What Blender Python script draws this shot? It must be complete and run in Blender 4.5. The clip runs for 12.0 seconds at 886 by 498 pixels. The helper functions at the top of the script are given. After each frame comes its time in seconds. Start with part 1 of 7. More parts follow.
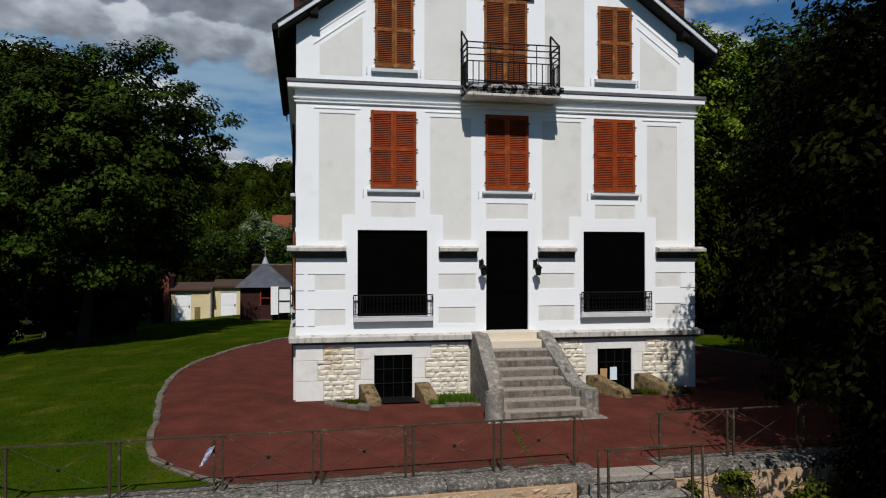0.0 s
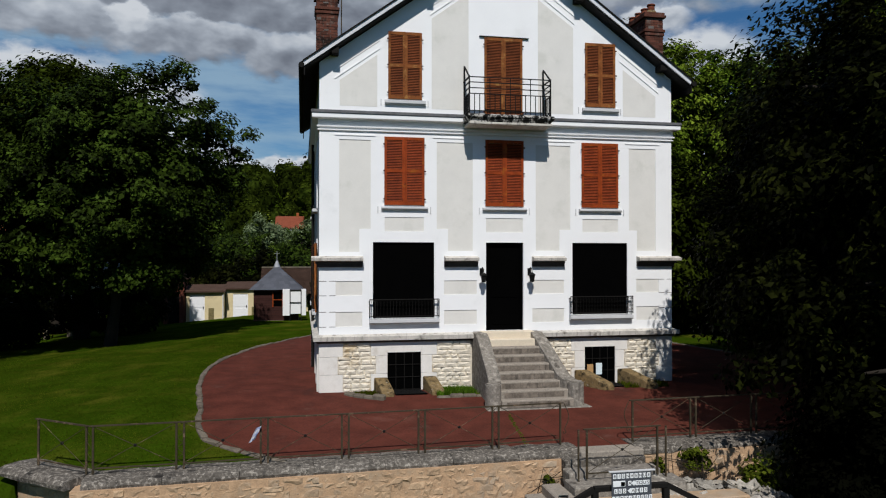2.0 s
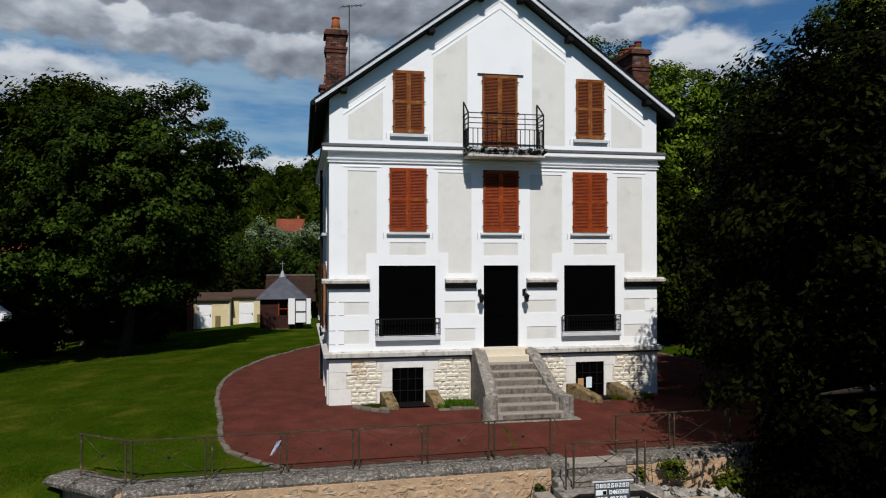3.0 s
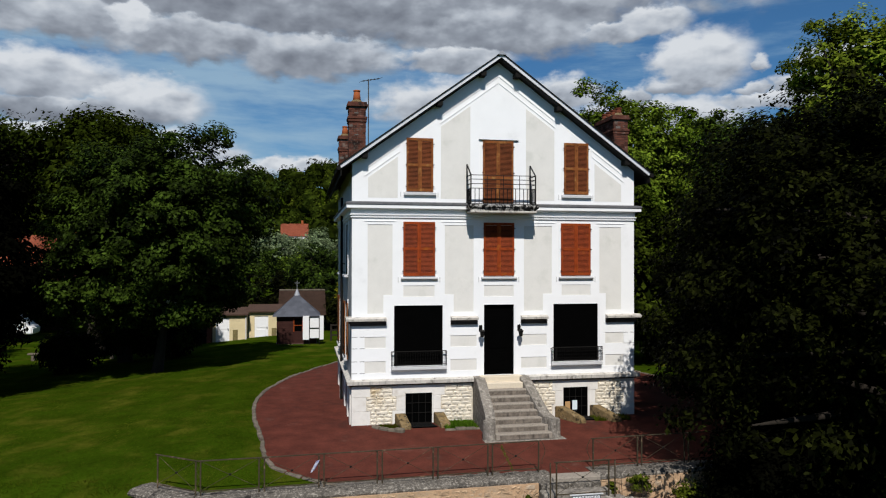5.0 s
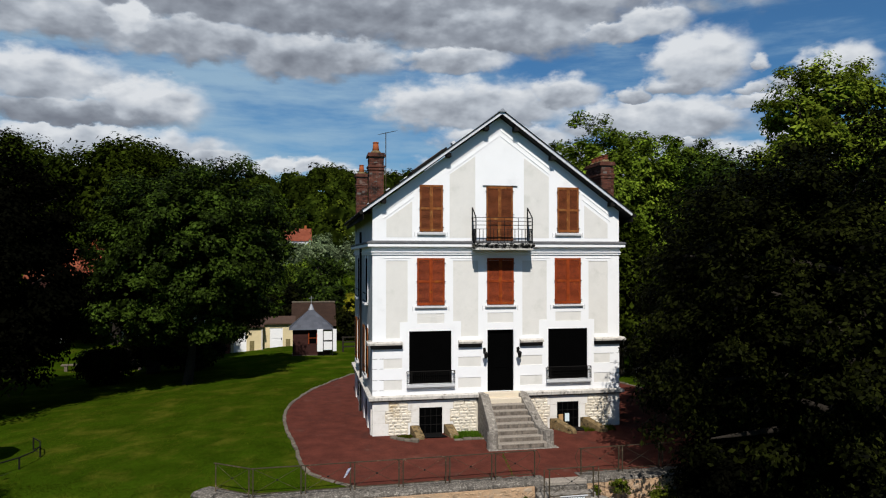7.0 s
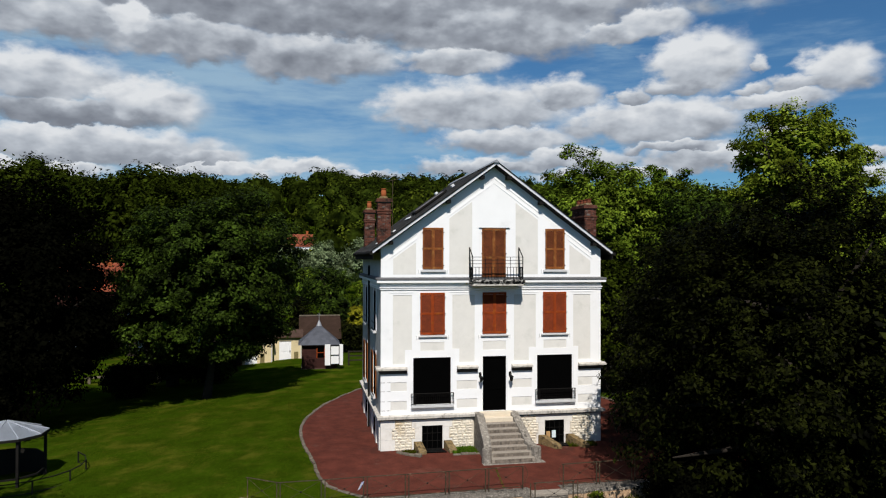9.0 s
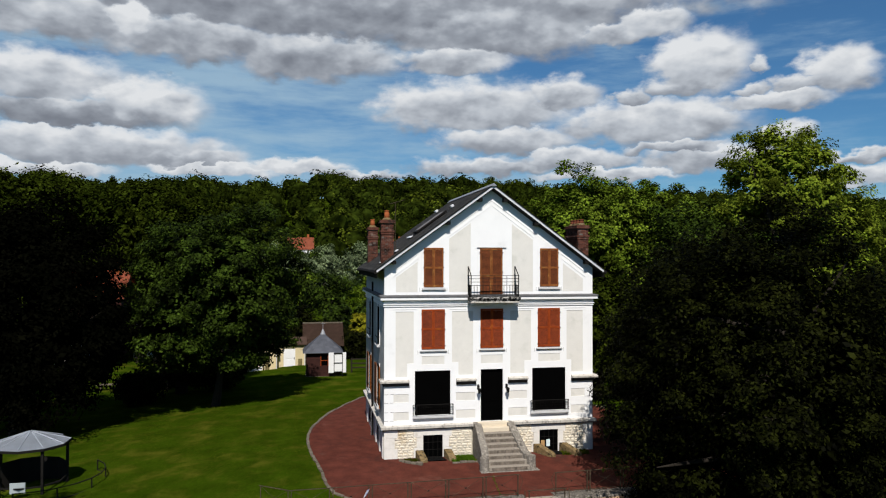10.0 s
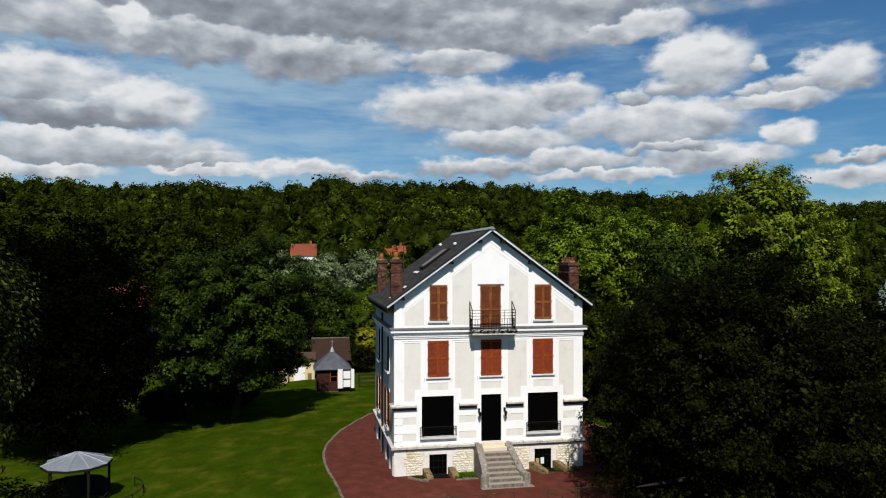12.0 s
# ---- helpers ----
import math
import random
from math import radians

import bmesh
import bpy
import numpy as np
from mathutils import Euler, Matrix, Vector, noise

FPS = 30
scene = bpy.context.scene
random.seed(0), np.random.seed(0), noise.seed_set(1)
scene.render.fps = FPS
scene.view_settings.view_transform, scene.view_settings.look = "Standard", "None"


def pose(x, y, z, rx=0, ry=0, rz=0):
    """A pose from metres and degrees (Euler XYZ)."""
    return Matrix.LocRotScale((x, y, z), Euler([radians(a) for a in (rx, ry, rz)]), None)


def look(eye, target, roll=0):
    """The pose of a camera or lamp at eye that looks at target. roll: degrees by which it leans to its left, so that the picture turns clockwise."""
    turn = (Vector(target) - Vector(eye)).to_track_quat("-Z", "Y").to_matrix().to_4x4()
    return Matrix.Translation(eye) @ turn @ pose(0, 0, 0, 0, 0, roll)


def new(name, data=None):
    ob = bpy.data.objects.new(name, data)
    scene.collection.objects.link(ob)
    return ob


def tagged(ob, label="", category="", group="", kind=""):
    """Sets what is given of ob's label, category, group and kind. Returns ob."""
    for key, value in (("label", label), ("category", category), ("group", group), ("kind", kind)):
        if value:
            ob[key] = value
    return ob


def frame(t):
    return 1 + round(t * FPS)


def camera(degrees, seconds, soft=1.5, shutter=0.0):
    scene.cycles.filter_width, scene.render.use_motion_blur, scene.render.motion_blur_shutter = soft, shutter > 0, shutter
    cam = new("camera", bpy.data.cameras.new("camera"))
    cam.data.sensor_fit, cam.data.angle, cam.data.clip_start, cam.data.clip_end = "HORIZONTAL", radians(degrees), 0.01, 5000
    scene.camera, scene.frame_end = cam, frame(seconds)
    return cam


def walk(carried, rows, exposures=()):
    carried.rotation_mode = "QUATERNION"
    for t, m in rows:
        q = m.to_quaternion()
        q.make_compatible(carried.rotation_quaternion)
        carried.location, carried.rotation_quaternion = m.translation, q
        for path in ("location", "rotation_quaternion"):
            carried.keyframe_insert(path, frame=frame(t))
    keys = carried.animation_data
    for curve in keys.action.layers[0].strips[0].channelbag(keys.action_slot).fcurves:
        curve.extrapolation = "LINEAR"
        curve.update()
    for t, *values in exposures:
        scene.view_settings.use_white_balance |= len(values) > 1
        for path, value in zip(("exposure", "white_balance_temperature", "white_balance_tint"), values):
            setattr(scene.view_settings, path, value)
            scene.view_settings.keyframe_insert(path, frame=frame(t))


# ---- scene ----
cam = camera(62.8, 12.0, soft=1.15)
PATH = [
    (0, (-4.875, -16.984, 3.318), (-4.491, -15.022, 3.34), 0.0),
    (0.5, (-5.007, -17.438, 3.309), (-4.621, -15.476, 3.33), 0.0),
    (1, (-5.133, -17.977, 3.296), (-4.749, -16.015, 3.317), 0.0),
    (1.5, (-5.266, -18.584, 3.342), (-4.884, -16.621, 3.363), -0.0),
    (2, (-5.432, -19.239, 3.556), (-5.05, -17.276, 3.578), -0.0),
    (2.5, (-5.577, -19.936, 3.846), (-5.194, -17.973, 3.868), 0.0),
    (3, (-5.754, -20.72, 4.188), (-5.371, -18.757, 4.211), 0.0),
    (4.8, (-6.498, -23.762, 5.509), (-6.117, -21.799, 5.534), 0.1),
    (5, (-6.59, -24.108, 5.567), (-6.21, -22.145, 5.59), 0.1),
    (5.5, (-6.842, -24.988, 5.877), (-6.461, -23.025, 5.901), 0.1),
    (6, (-7.105, -25.851, 6.167), (-6.725, -23.888, 6.191), 0.1),
    (6.5, (-7.374, -26.723, 6.435), (-6.993, -24.76, 6.459), 0.1),
    (7, (-7.597, -27.561, 6.772), (-7.217, -25.598, 6.796), 0.0),
    (9, (-8.315, -31.016, 8.246), (-7.933, -29.052, 8.272), 0.1),
    (9.5, (-8.464, -31.871, 8.655), (-8.083, -29.908, 8.682), 0.1),
    (10, (-8.667, -32.783, 9.076), (-8.285, -30.82, 9.103), 0.1),
    (10.5, (-8.856, -33.674, 9.518), (-8.473, -31.711, 9.547), 0.0),
    (11, (-9.108, -34.582, 9.966), (-8.726, -32.619, 9.994), -0.0),
    (11.5, (-9.377, -35.456, 10.429), (-8.994, -33.493, 10.457), 0.0),
    (12, (-9.547, -36.266, 10.895), (-9.165, -34.303, 10.923), 0.0),
]
walk(cam, [(t, look(eye, target, roll)) for t, eye, target, roll in PATH], exposures=((0, -0.25, 6350, 10), (2.0, -0.19, 6380, 10), (5.0, 0.0, 6480, 10), (7.0, 0.06, 6560, 10), (10.0, 0.12, 6680, 10), (12.0, 0.15, 6750, 10)))

# ---- world, sun ----
SUN_EL, SUN_AZ = 50.0, -8.0  # degrees; azimuth to the left of the facade's outward normal
SUN_DIR = Vector((math.sin(radians(SUN_AZ)) * math.cos(radians(SUN_EL)), -math.cos(radians(SUN_AZ)) * math.cos(radians(SUN_EL)), math.sin(radians(SUN_EL))))
sun = new("sun", bpy.data.lights.new("sun", "SUN"))
sun.data.energy, sun.data.angle, sun.data.color = 4.9, radians(0.55), (1.0, 0.965, 0.92)
sun.matrix_world = look(SUN_DIR * 300, (0, 0, 0))

# clouds: azimuth, elevation, half width, half height, in degrees, and how much greyer than the rest
CLOUDS = [
    (2.8, 19.2, 26.8, 3.6, 0.2), (-8.5, 16.0, 7.0, 1.9, 0.1), (1.1, 15.2, 5.8, 1.9, 0.15), (14.4, 17.5, 8.5, 2.6, 0.12),
    (-17.5, 16.6, 7.0, 2.0, 0), (-12.4, 16.9, 1.8, 2.0, -0.3), (-18.5, 12.2, 5.7, 1.9, -0.1), (-11.6, 11.0, 3.9, 1.7, -0.15),
    (-16.0, 10.0, 6.2, 1.1, 0.25), (-15.3, 7.8, 9.0, 1.5, 0), (-8.5, 7.3, 4.5, 0.8, 0.05), (-18.4, 6.2, 3.9, 0.6, -0.2),
    (-6.5, 6.6, 4.5, 0.6, -0.2), (-0.6, 7.0, 4.2, 0.6, -0.25), (4.6, 6.5, 3.6, 0.4, 0), (13.5, 11.6, 7.1, 2.1, -0.05),
    (20.2, 12.5, 2.8, 1.2, 0), (16.2, 9.2, 4.9, 1.2, 0), (21.0, 7.6, 5.1, 0.9, 0), (14.4, 7.1, 5.4, 0.7, 0.05),
    (27.2, 10.1, 6.6, 1.7, -0.05), (28.6, 8.3, 3.7, 0.6, 0.05), (24.0, 6.4, 4.9, 0.5, -0.1), (31.0, 7.3, 4.9, 1.0, 0),
    (30.6, 14.1, 3.4, 2.4, -0.2), (29.6, 12.8, 2.8, 0.8, 0.1), (34.7, 13.8, 0.8, 0.5, 0), (25.8, 12.2, 1.2, 0.8, 0.05),
    (39.7, 12.8, 2.3, 1.7, -0.15), (36.9, 12.3, 2.1, 0.7, 0), (35.4, 11.2, 3.7, 0.8, -0.05), (34.1, 12.2, 1.1, 0.6, 0.05),
    (36.5, 8.8, 1.7, 0.9, -0.2), (40.7, 7.1, 2.9, 0.4, 0.05), (40.9, 5.7, 3.5, 0.8, -0.15), (27.0, 17.3, 2.9, 1.3, -0.15),
    (24.3, 16.9, 2.7, 0.9, 0), (12.2, 15.3, 4.2, 1.2, -0.05),
]


class Nodes:
    """Short hand for building a node tree."""

    def __init__(self, tree):
        self.t = tree
        self.t.nodes.clear()

    def n(self, kind, **values):
        node = self.t.nodes.new(kind)
        for key, value in values.items():
            if key == "op":
                node.operation = value
            elif key == "blend":
                node.blend_type = value
            elif key == "data":
                node.data_type = value
            else:
                node.inputs[key.replace("_", " ")].default_value = value
        return node

    def link(self, a, b):
        self.t.links.new(a, b)

    def math(self, op, a, b=None, c=None, clamp=False):
        node = self.t.nodes.new("ShaderNodeMath")
        node.operation, node.use_clamp = op, clamp
        for i, v in enumerate((a, b, c)):
            if v is None:
                continue
            if isinstance(v, (int, float)):
                node.inputs[i].default_value = v
            else:
                self.link(v, node.inputs[i])
        return node.outputs[0]

    def smooth(self, x, lo, hi):
        node = self.t.nodes.new("ShaderNodeMapRange")
        node.interpolation_type = "SMOOTHSTEP"
        self.link(x, node.inputs["Value"])
        node.inputs["From Min"].default_value, node.inputs["From Max"].default_value = lo, hi
        return node.outputs["Result"]

    def mix(self, f, a, b, blend="MIX"):
        node = self.t.nodes.new("ShaderNodeMix")
        node.data_type, node.blend_type = "RGBA", blend
        for i, v in ((0, f), (6, a), (7, b)):
            if isinstance(v, (int, float)):
                node.inputs[i].default_value = v
            elif isinstance(v, tuple):
                node.inputs[i].default_value = (*v, 1.0)
            else:
                self.link(v, node.inputs[i])
        return node.outputs[2]

    def noise(self, vec, scale, detail=4.0, rough=0.55, distortion=0.0):
        node = self.t.nodes.new("ShaderNodeTexNoise")
        if vec is not None:
            self.link(vec, node.inputs["Vector"])
        for key, v in (("Scale", scale), ("Detail", detail), ("Roughness", rough), ("Distortion", distortion)):
            node.inputs[key].default_value = v
        return node.outputs[0]

    def ramp(self, f, stops):
        node = self.t.nodes.new("ShaderNodeValToRGB")
        self.link(f, node.inputs[0])
        els = node.color_ramp.elements
        while len(els) < len(stops):
            els.new(0.5)
        for e, (p, c) in zip(els, stops):
            e.position, e.color = p, (*c, 1.0)
        return node.outputs[0]


def build_world():
    w = bpy.data.worlds.new("world")
    scene.world = w
    w.use_nodes = True
    k = Nodes(w.node_tree)
    out = k.n("ShaderNodeOutputWorld")
    sky = k.n("ShaderNodeTexSky")
    sky.sky_type, sky.sun_disc = "NISHITA", False
    sky.sun_elevation, sky.sun_rotation = radians(SUN_EL), radians(180 - SUN_AZ)
    sky.air_density, sky.dust_density, sky.ozone_density = 1.0, 0.1, 3.0
    co = k.n("ShaderNodeTexCoord").outputs["Generated"]
    sep = k.n("ShaderNodeSeparateXYZ")
    k.link(co, sep.inputs[0])
    az = k.math("MULTIPLY", k.math("ARCTAN2", sep.outputs[0], sep.outputs[1]), 57.29578)
    el = k.math("MULTIPLY", k.math("ARCSINE", sep.outputs[2]), 57.29578)
    flat = k.n("ShaderNodeCombineXYZ")
    k.link(az, flat.inputs[0])
    k.link(k.math("MULTIPLY", el, 1.7), flat.inputs[1])
    big = k.noise(flat.outputs[0], 0.16, 6.0, 0.62)
    # the outlines billow: warp the plane in which the clouds lie
    warp = k.n("ShaderNodeTexNoise", Scale=0.50, Detail=5.0, Roughness=0.52)
    k.link(flat.outputs[0], warp.inputs["Vector"])
    wsep = k.n("ShaderNodeSeparateColor")
    k.link(warp.outputs["Color"], wsep.inputs[0])
    az0, el0 = az, el
    az = k.math("ADD", az, k.math("MULTIPLY", k.math("SUBTRACT", wsep.outputs[0], 0.5), 3.4))
    el = k.math("ADD", el, k.math("MULTIPLY", k.math("SUBTRACT", wsep.outputs[1], 0.5), 2.0))
    fine = k.noise(flat.outputs[0], 0.5, 6.0, 0.5)
    billow = k.noise(flat.outputs[0], 0.34, 3.0, 0.5)
    # the same billows seen a little higher up: where they thin out upwards the light falls on them
    above = k.n("ShaderNodeVectorMath", op="ADD")
    k.link(flat.outputs[0], above.inputs[0])
    above.inputs[1].default_value = (-0.6, 1.5, 0.0)
    relief = k.math("SUBTRACT", billow, k.noise(above.outputs[0], 0.34, 3.0, 0.5))
    # each cloud: a lens with a flatter base
    field, lift, grey = None, None, None
    for a, e, ra, re, tone in CLOUDS:
        dx = k.math("MULTIPLY", k.math("SUBTRACT", az, a), 1 / ra)
        dy = k.math("MULTIPLY", k.math("SUBTRACT", el, e), 1 / re)
        low = k.math("MULTIPLY", k.math("MINIMUM", dy, 0.0), 0.30)
        dz = k.math("ADD", dy, low)
        m = k.math("SUBTRACT", 1.0, k.math("SQRT", k.math("ADD", k.math("MULTIPLY", dx, dx), k.math("MULTIPLY", dz, dz))))
        side = k.math("ADD", k.math("MULTIPLY", dy, 0.42), -tone)
        if field is None:
            field, lift = m, side
        else:
            pick = k.smooth(k.math("SUBTRACT", m, field), -0.18, 0.18)
            lift = k.math("ADD", k.math("MULTIPLY", pick, side), k.math("MULTIPLY", k.math("SUBTRACT", 1.0, pick), lift))
            field = k.math("MAXIMUM", field, m)
    # overhead and all round behind, the same broken cloud goes on, with its grey undersides to the eye
    turned = k.math("MAXIMUM", k.smooth(el0, 21.0, 30.0), k.smooth(k.math("ABSOLUTE", k.math("SUBTRACT", az0, 11.0)), 38.0, 60.0))
    wide = k.math("SUBTRACT", k.math("MULTIPLY", turned, 0.42), 0.80)
    field = k.math("MAXIMUM", field, k.math("ADD", wide, k.math("MULTIPLY", k.math("SUBTRACT", big, 0.5), 2.0)))
    wob = k.math("ADD", k.math("MULTIPLY", k.math("SUBTRACT", big, 0.5), 0.9), k.math("MULTIPLY", k.math("SUBTRACT", fine, 0.5), 0.8))
    dens = k.smooth(k.math("ADD", field, wob), -0.40, 0.22)
    drawn = k.n("ShaderNodeVectorMath", op="MULTIPLY")
    k.link(flat.outputs[0], drawn.inputs[0])
    drawn.inputs[1].default_value = (0.30, 1.0, 1.0)
    veil = k.math("MULTIPLY", k.smooth(k.math("ADD", k.noise(drawn.outputs[0], 0.30, 6.0, 0.62, 0.12), k.math("MULTIPLY", k.math("ABSOLUTE", k.math("ADD", az0, 10.0)), -0.0066)), 0.14, 0.64), 0.85)
    # haze and broken cloud low over the hills
    low = k.math("MULTIPLY", k.smooth(k.math("ADD", k.math("MULTIPLY", el0, -0.16), k.math("ADD", k.noise(flat.outputs[0], 0.30, 6.0, 0.6, 0.3), 0.55)), 0.1, 0.62), 0.92)
    veil = k.math("MAXIMUM", veil, low)
    lift = k.math("ADD", k.math("MULTIPLY", turned, 0.04), k.math("MULTIPLY", k.math("SUBTRACT", 1.0, turned), lift))
    # the rims are thin and bright, the middles grey below
    body = k.math("MULTIPLY", k.smooth(field, 0.05, 0.75), 0.10)
    shade = k.math("ADD", k.math("ADD", lift, 0.60), k.math("ADD", k.math("MULTIPLY", relief, 0.9), k.math("MULTIPLY", k.math("SUBTRACT", fine, 0.5), 0.55)))
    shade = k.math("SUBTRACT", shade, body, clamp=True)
    colour = k.ramp(shade, [(0.0, (0.245, 0.275, 0.335)), (0.32, (0.385, 0.43, 0.505)), (0.62, (0.62, 0.68, 0.765)), (1.0, (0.93, 0.975, 1.03))])
    colour = k.mix(turned, colour, k.mix(1.0, colour, (1.04, 0.98, 0.86), "MULTIPLY"))
    b1, b2 = k.n("ShaderNodeBackground"), k.n("ShaderNodeBackground")
    b1.inputs[1].default_value, b2.inputs[1].default_value = 0.061, 0.72
    k.link(k.mix(1.0, sky.outputs[0], (0.47, 0.86, 1.14), "MULTIPLY"), b1.inputs[0])
    thin = k.n("ShaderNodeBackground", Color=(0.41, 0.61, 0.79, 1.0), Strength=0.74)
    hazy = k.n("ShaderNodeMixShader")
    k.link(veil, hazy.inputs[0])
    k.link(b1.outputs[0], hazy.inputs[1])
    k.link(thin.outputs[0], hazy.inputs[2])
    k.link(colour, b2.inputs[0])
    mx = k.n("ShaderNodeMixShader")
    k.link(dens, mx.inputs[0])
    k.link(hazy.outputs[0], mx.inputs[1])
    k.link(b2.outputs[0], mx.inputs[2])
    k.link(mx.outputs[0], out.inputs[0])


build_world()


# ---- materials ----
def material(name, colour, rough=0.85, vary=0.25, scale=3.0, fine=40.0, bump=0.2, dark=None, island=0.0, per_object=0.0, metal=0.0, spec=0.1, patch=None, translucent=0.0, streak=None, patch2=None):
    """A surface with grain at two scales. patch: (colour, scale, low, high) of stains. streak: a colour that runs down."""
    m = bpy.data.materials.new(name)
    m.use_nodes = True
    k = Nodes(m.node_tree)
    out = k.n("ShaderNodeOutputMaterial")
    b = k.n("ShaderNodeBsdfPrincipled")
    b.inputs["Roughness"].default_value, b.inputs["Metallic"].default_value = rough, metal
    b.inputs["Specular IOR Level"].default_value = spec
    geo = k.n("ShaderNodeNewGeometry")
    pos = geo.outputs["Position"]
    n1, n2 = k.noise(pos, scale, 5.0, 0.6), k.noise(pos, fine, 3.0, 0.6)
    g = k.math("ADD", k.math("MULTIPLY", n1, 0.6), k.math("MULTIPLY", n2, 0.4))
    lo = tuple(c * (1 - vary) for c in colour) if dark is None else dark
    hi = tuple(min(1.0, c * (1 + vary)) for c in colour)
    col = k.ramp(g, [(0.28, lo), (0.5, colour), (0.72, hi)])
    for pc, ps, plo, phi in [p for p in (patch, patch2) if p]:
        col = k.mix(k.smooth(k.noise(pos, ps, 6.0, 0.65), plo, phi), col, pc)
    if streak:
        st = k.n("ShaderNodeVectorMath", op="MULTIPLY")
        k.link(pos, st.inputs[0])
        st.inputs[1].default_value = (9.0, 9.0, 0.7)
        col = k.mix(k.math("MULTIPLY", k.smooth(k.noise(st.outputs[0], 1.0, 5.0, 0.7), 0.5, 0.72), 0.75), col, streak)
    for amount, socket in ((island, geo.outputs["Random Per Island"]), (per_object, None)):
        if amount:
            if socket is None:
                socket = k.n("ShaderNodeObjectInfo").outputs["Random"]
            f = k.math("ADD", k.math("MULTIPLY", socket, 2 * amount), 1 - amount)
            vm = k.n("ShaderNodeVectorMath", op="SCALE")
            k.link(col, vm.inputs[0])
            k.link(f, vm.inputs["Scale"])
            col = vm.outputs[0]
    k.link(col, b.inputs["Base Color"])
    if bump:
        bp = k.n("ShaderNodeBump", Strength=bump, Distance=0.02)
        k.link(g, bp.inputs["Height"])
        k.link(bp.outputs[0], b.inputs["Normal"])
    shader = b.outputs[0]
    if translucent:
        tr = k.n("ShaderNodeBsdfTranslucent")
        k.link(col, tr.inputs[0])
        mx = k.n("ShaderNodeMixShader")
        mx.inputs[0].default_value = translucent
        k.link(shader, mx.inputs[1])
        k.link(tr.outputs[0], mx.inputs[2])
        shader = mx.outputs[0]
    k.link(shader, out.inputs[0])
    return m


def leaf_material(name, colour, yellow, translucent=0.25, spread=0.35, rough=0.55, clump=0.95, spec=0.0, each=0.5):
    """Leaves: each one its own tone between colour and yellow, larger patches over the crown that imitate sunlit sprays
    and dark gaps by colour.
    """
    m = bpy.data.materials.new(name)
    m.use_nodes = True
    k = Nodes(m.node_tree)
    out = k.n("ShaderNodeOutputMaterial")
    b = k.n("ShaderNodeBsdfPrincipled", Roughness=rough)
    b.inputs["Specular IOR Level"].default_value = spec
    geo = k.n("ShaderNodeNewGeometry")
    r = geo.outputs["Random Per Island"]
    big = k.noise(geo.outputs["Position"], 0.35, 3.0, 0.6)
    f = k.math("ADD", k.math("MULTIPLY", r, each), k.math("MULTIPLY", k.math("SUBTRACT", big, 0.35), 1.2), clamp=True)
    col = k.mix(f, colour, yellow)
    vm = k.n("ShaderNodeVectorMath", op="SCALE")
    k.link(col, vm.inputs[0])
    # each leaf lighter or duller like a glint, sprays a metre wide like lit boughs and gaps, all in the colour
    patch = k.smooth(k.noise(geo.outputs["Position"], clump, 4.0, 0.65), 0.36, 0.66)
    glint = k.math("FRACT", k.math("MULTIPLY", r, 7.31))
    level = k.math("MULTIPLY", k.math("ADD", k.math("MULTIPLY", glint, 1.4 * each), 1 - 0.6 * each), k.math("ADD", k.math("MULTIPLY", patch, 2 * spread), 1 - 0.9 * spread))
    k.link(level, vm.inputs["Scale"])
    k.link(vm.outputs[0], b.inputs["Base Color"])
    tr = k.n("ShaderNodeBsdfTranslucent")
    k.link(vm.outputs[0], tr.inputs[0])
    mx = k.n("ShaderNodeMixShader")
    mx.inputs[0].default_value = translucent
    k.link(b.outputs[0], mx.inputs[1])
    k.link(tr.outputs[0], mx.inputs[2])
    k.link(mx.outputs[0], out.inputs[0])
    return m


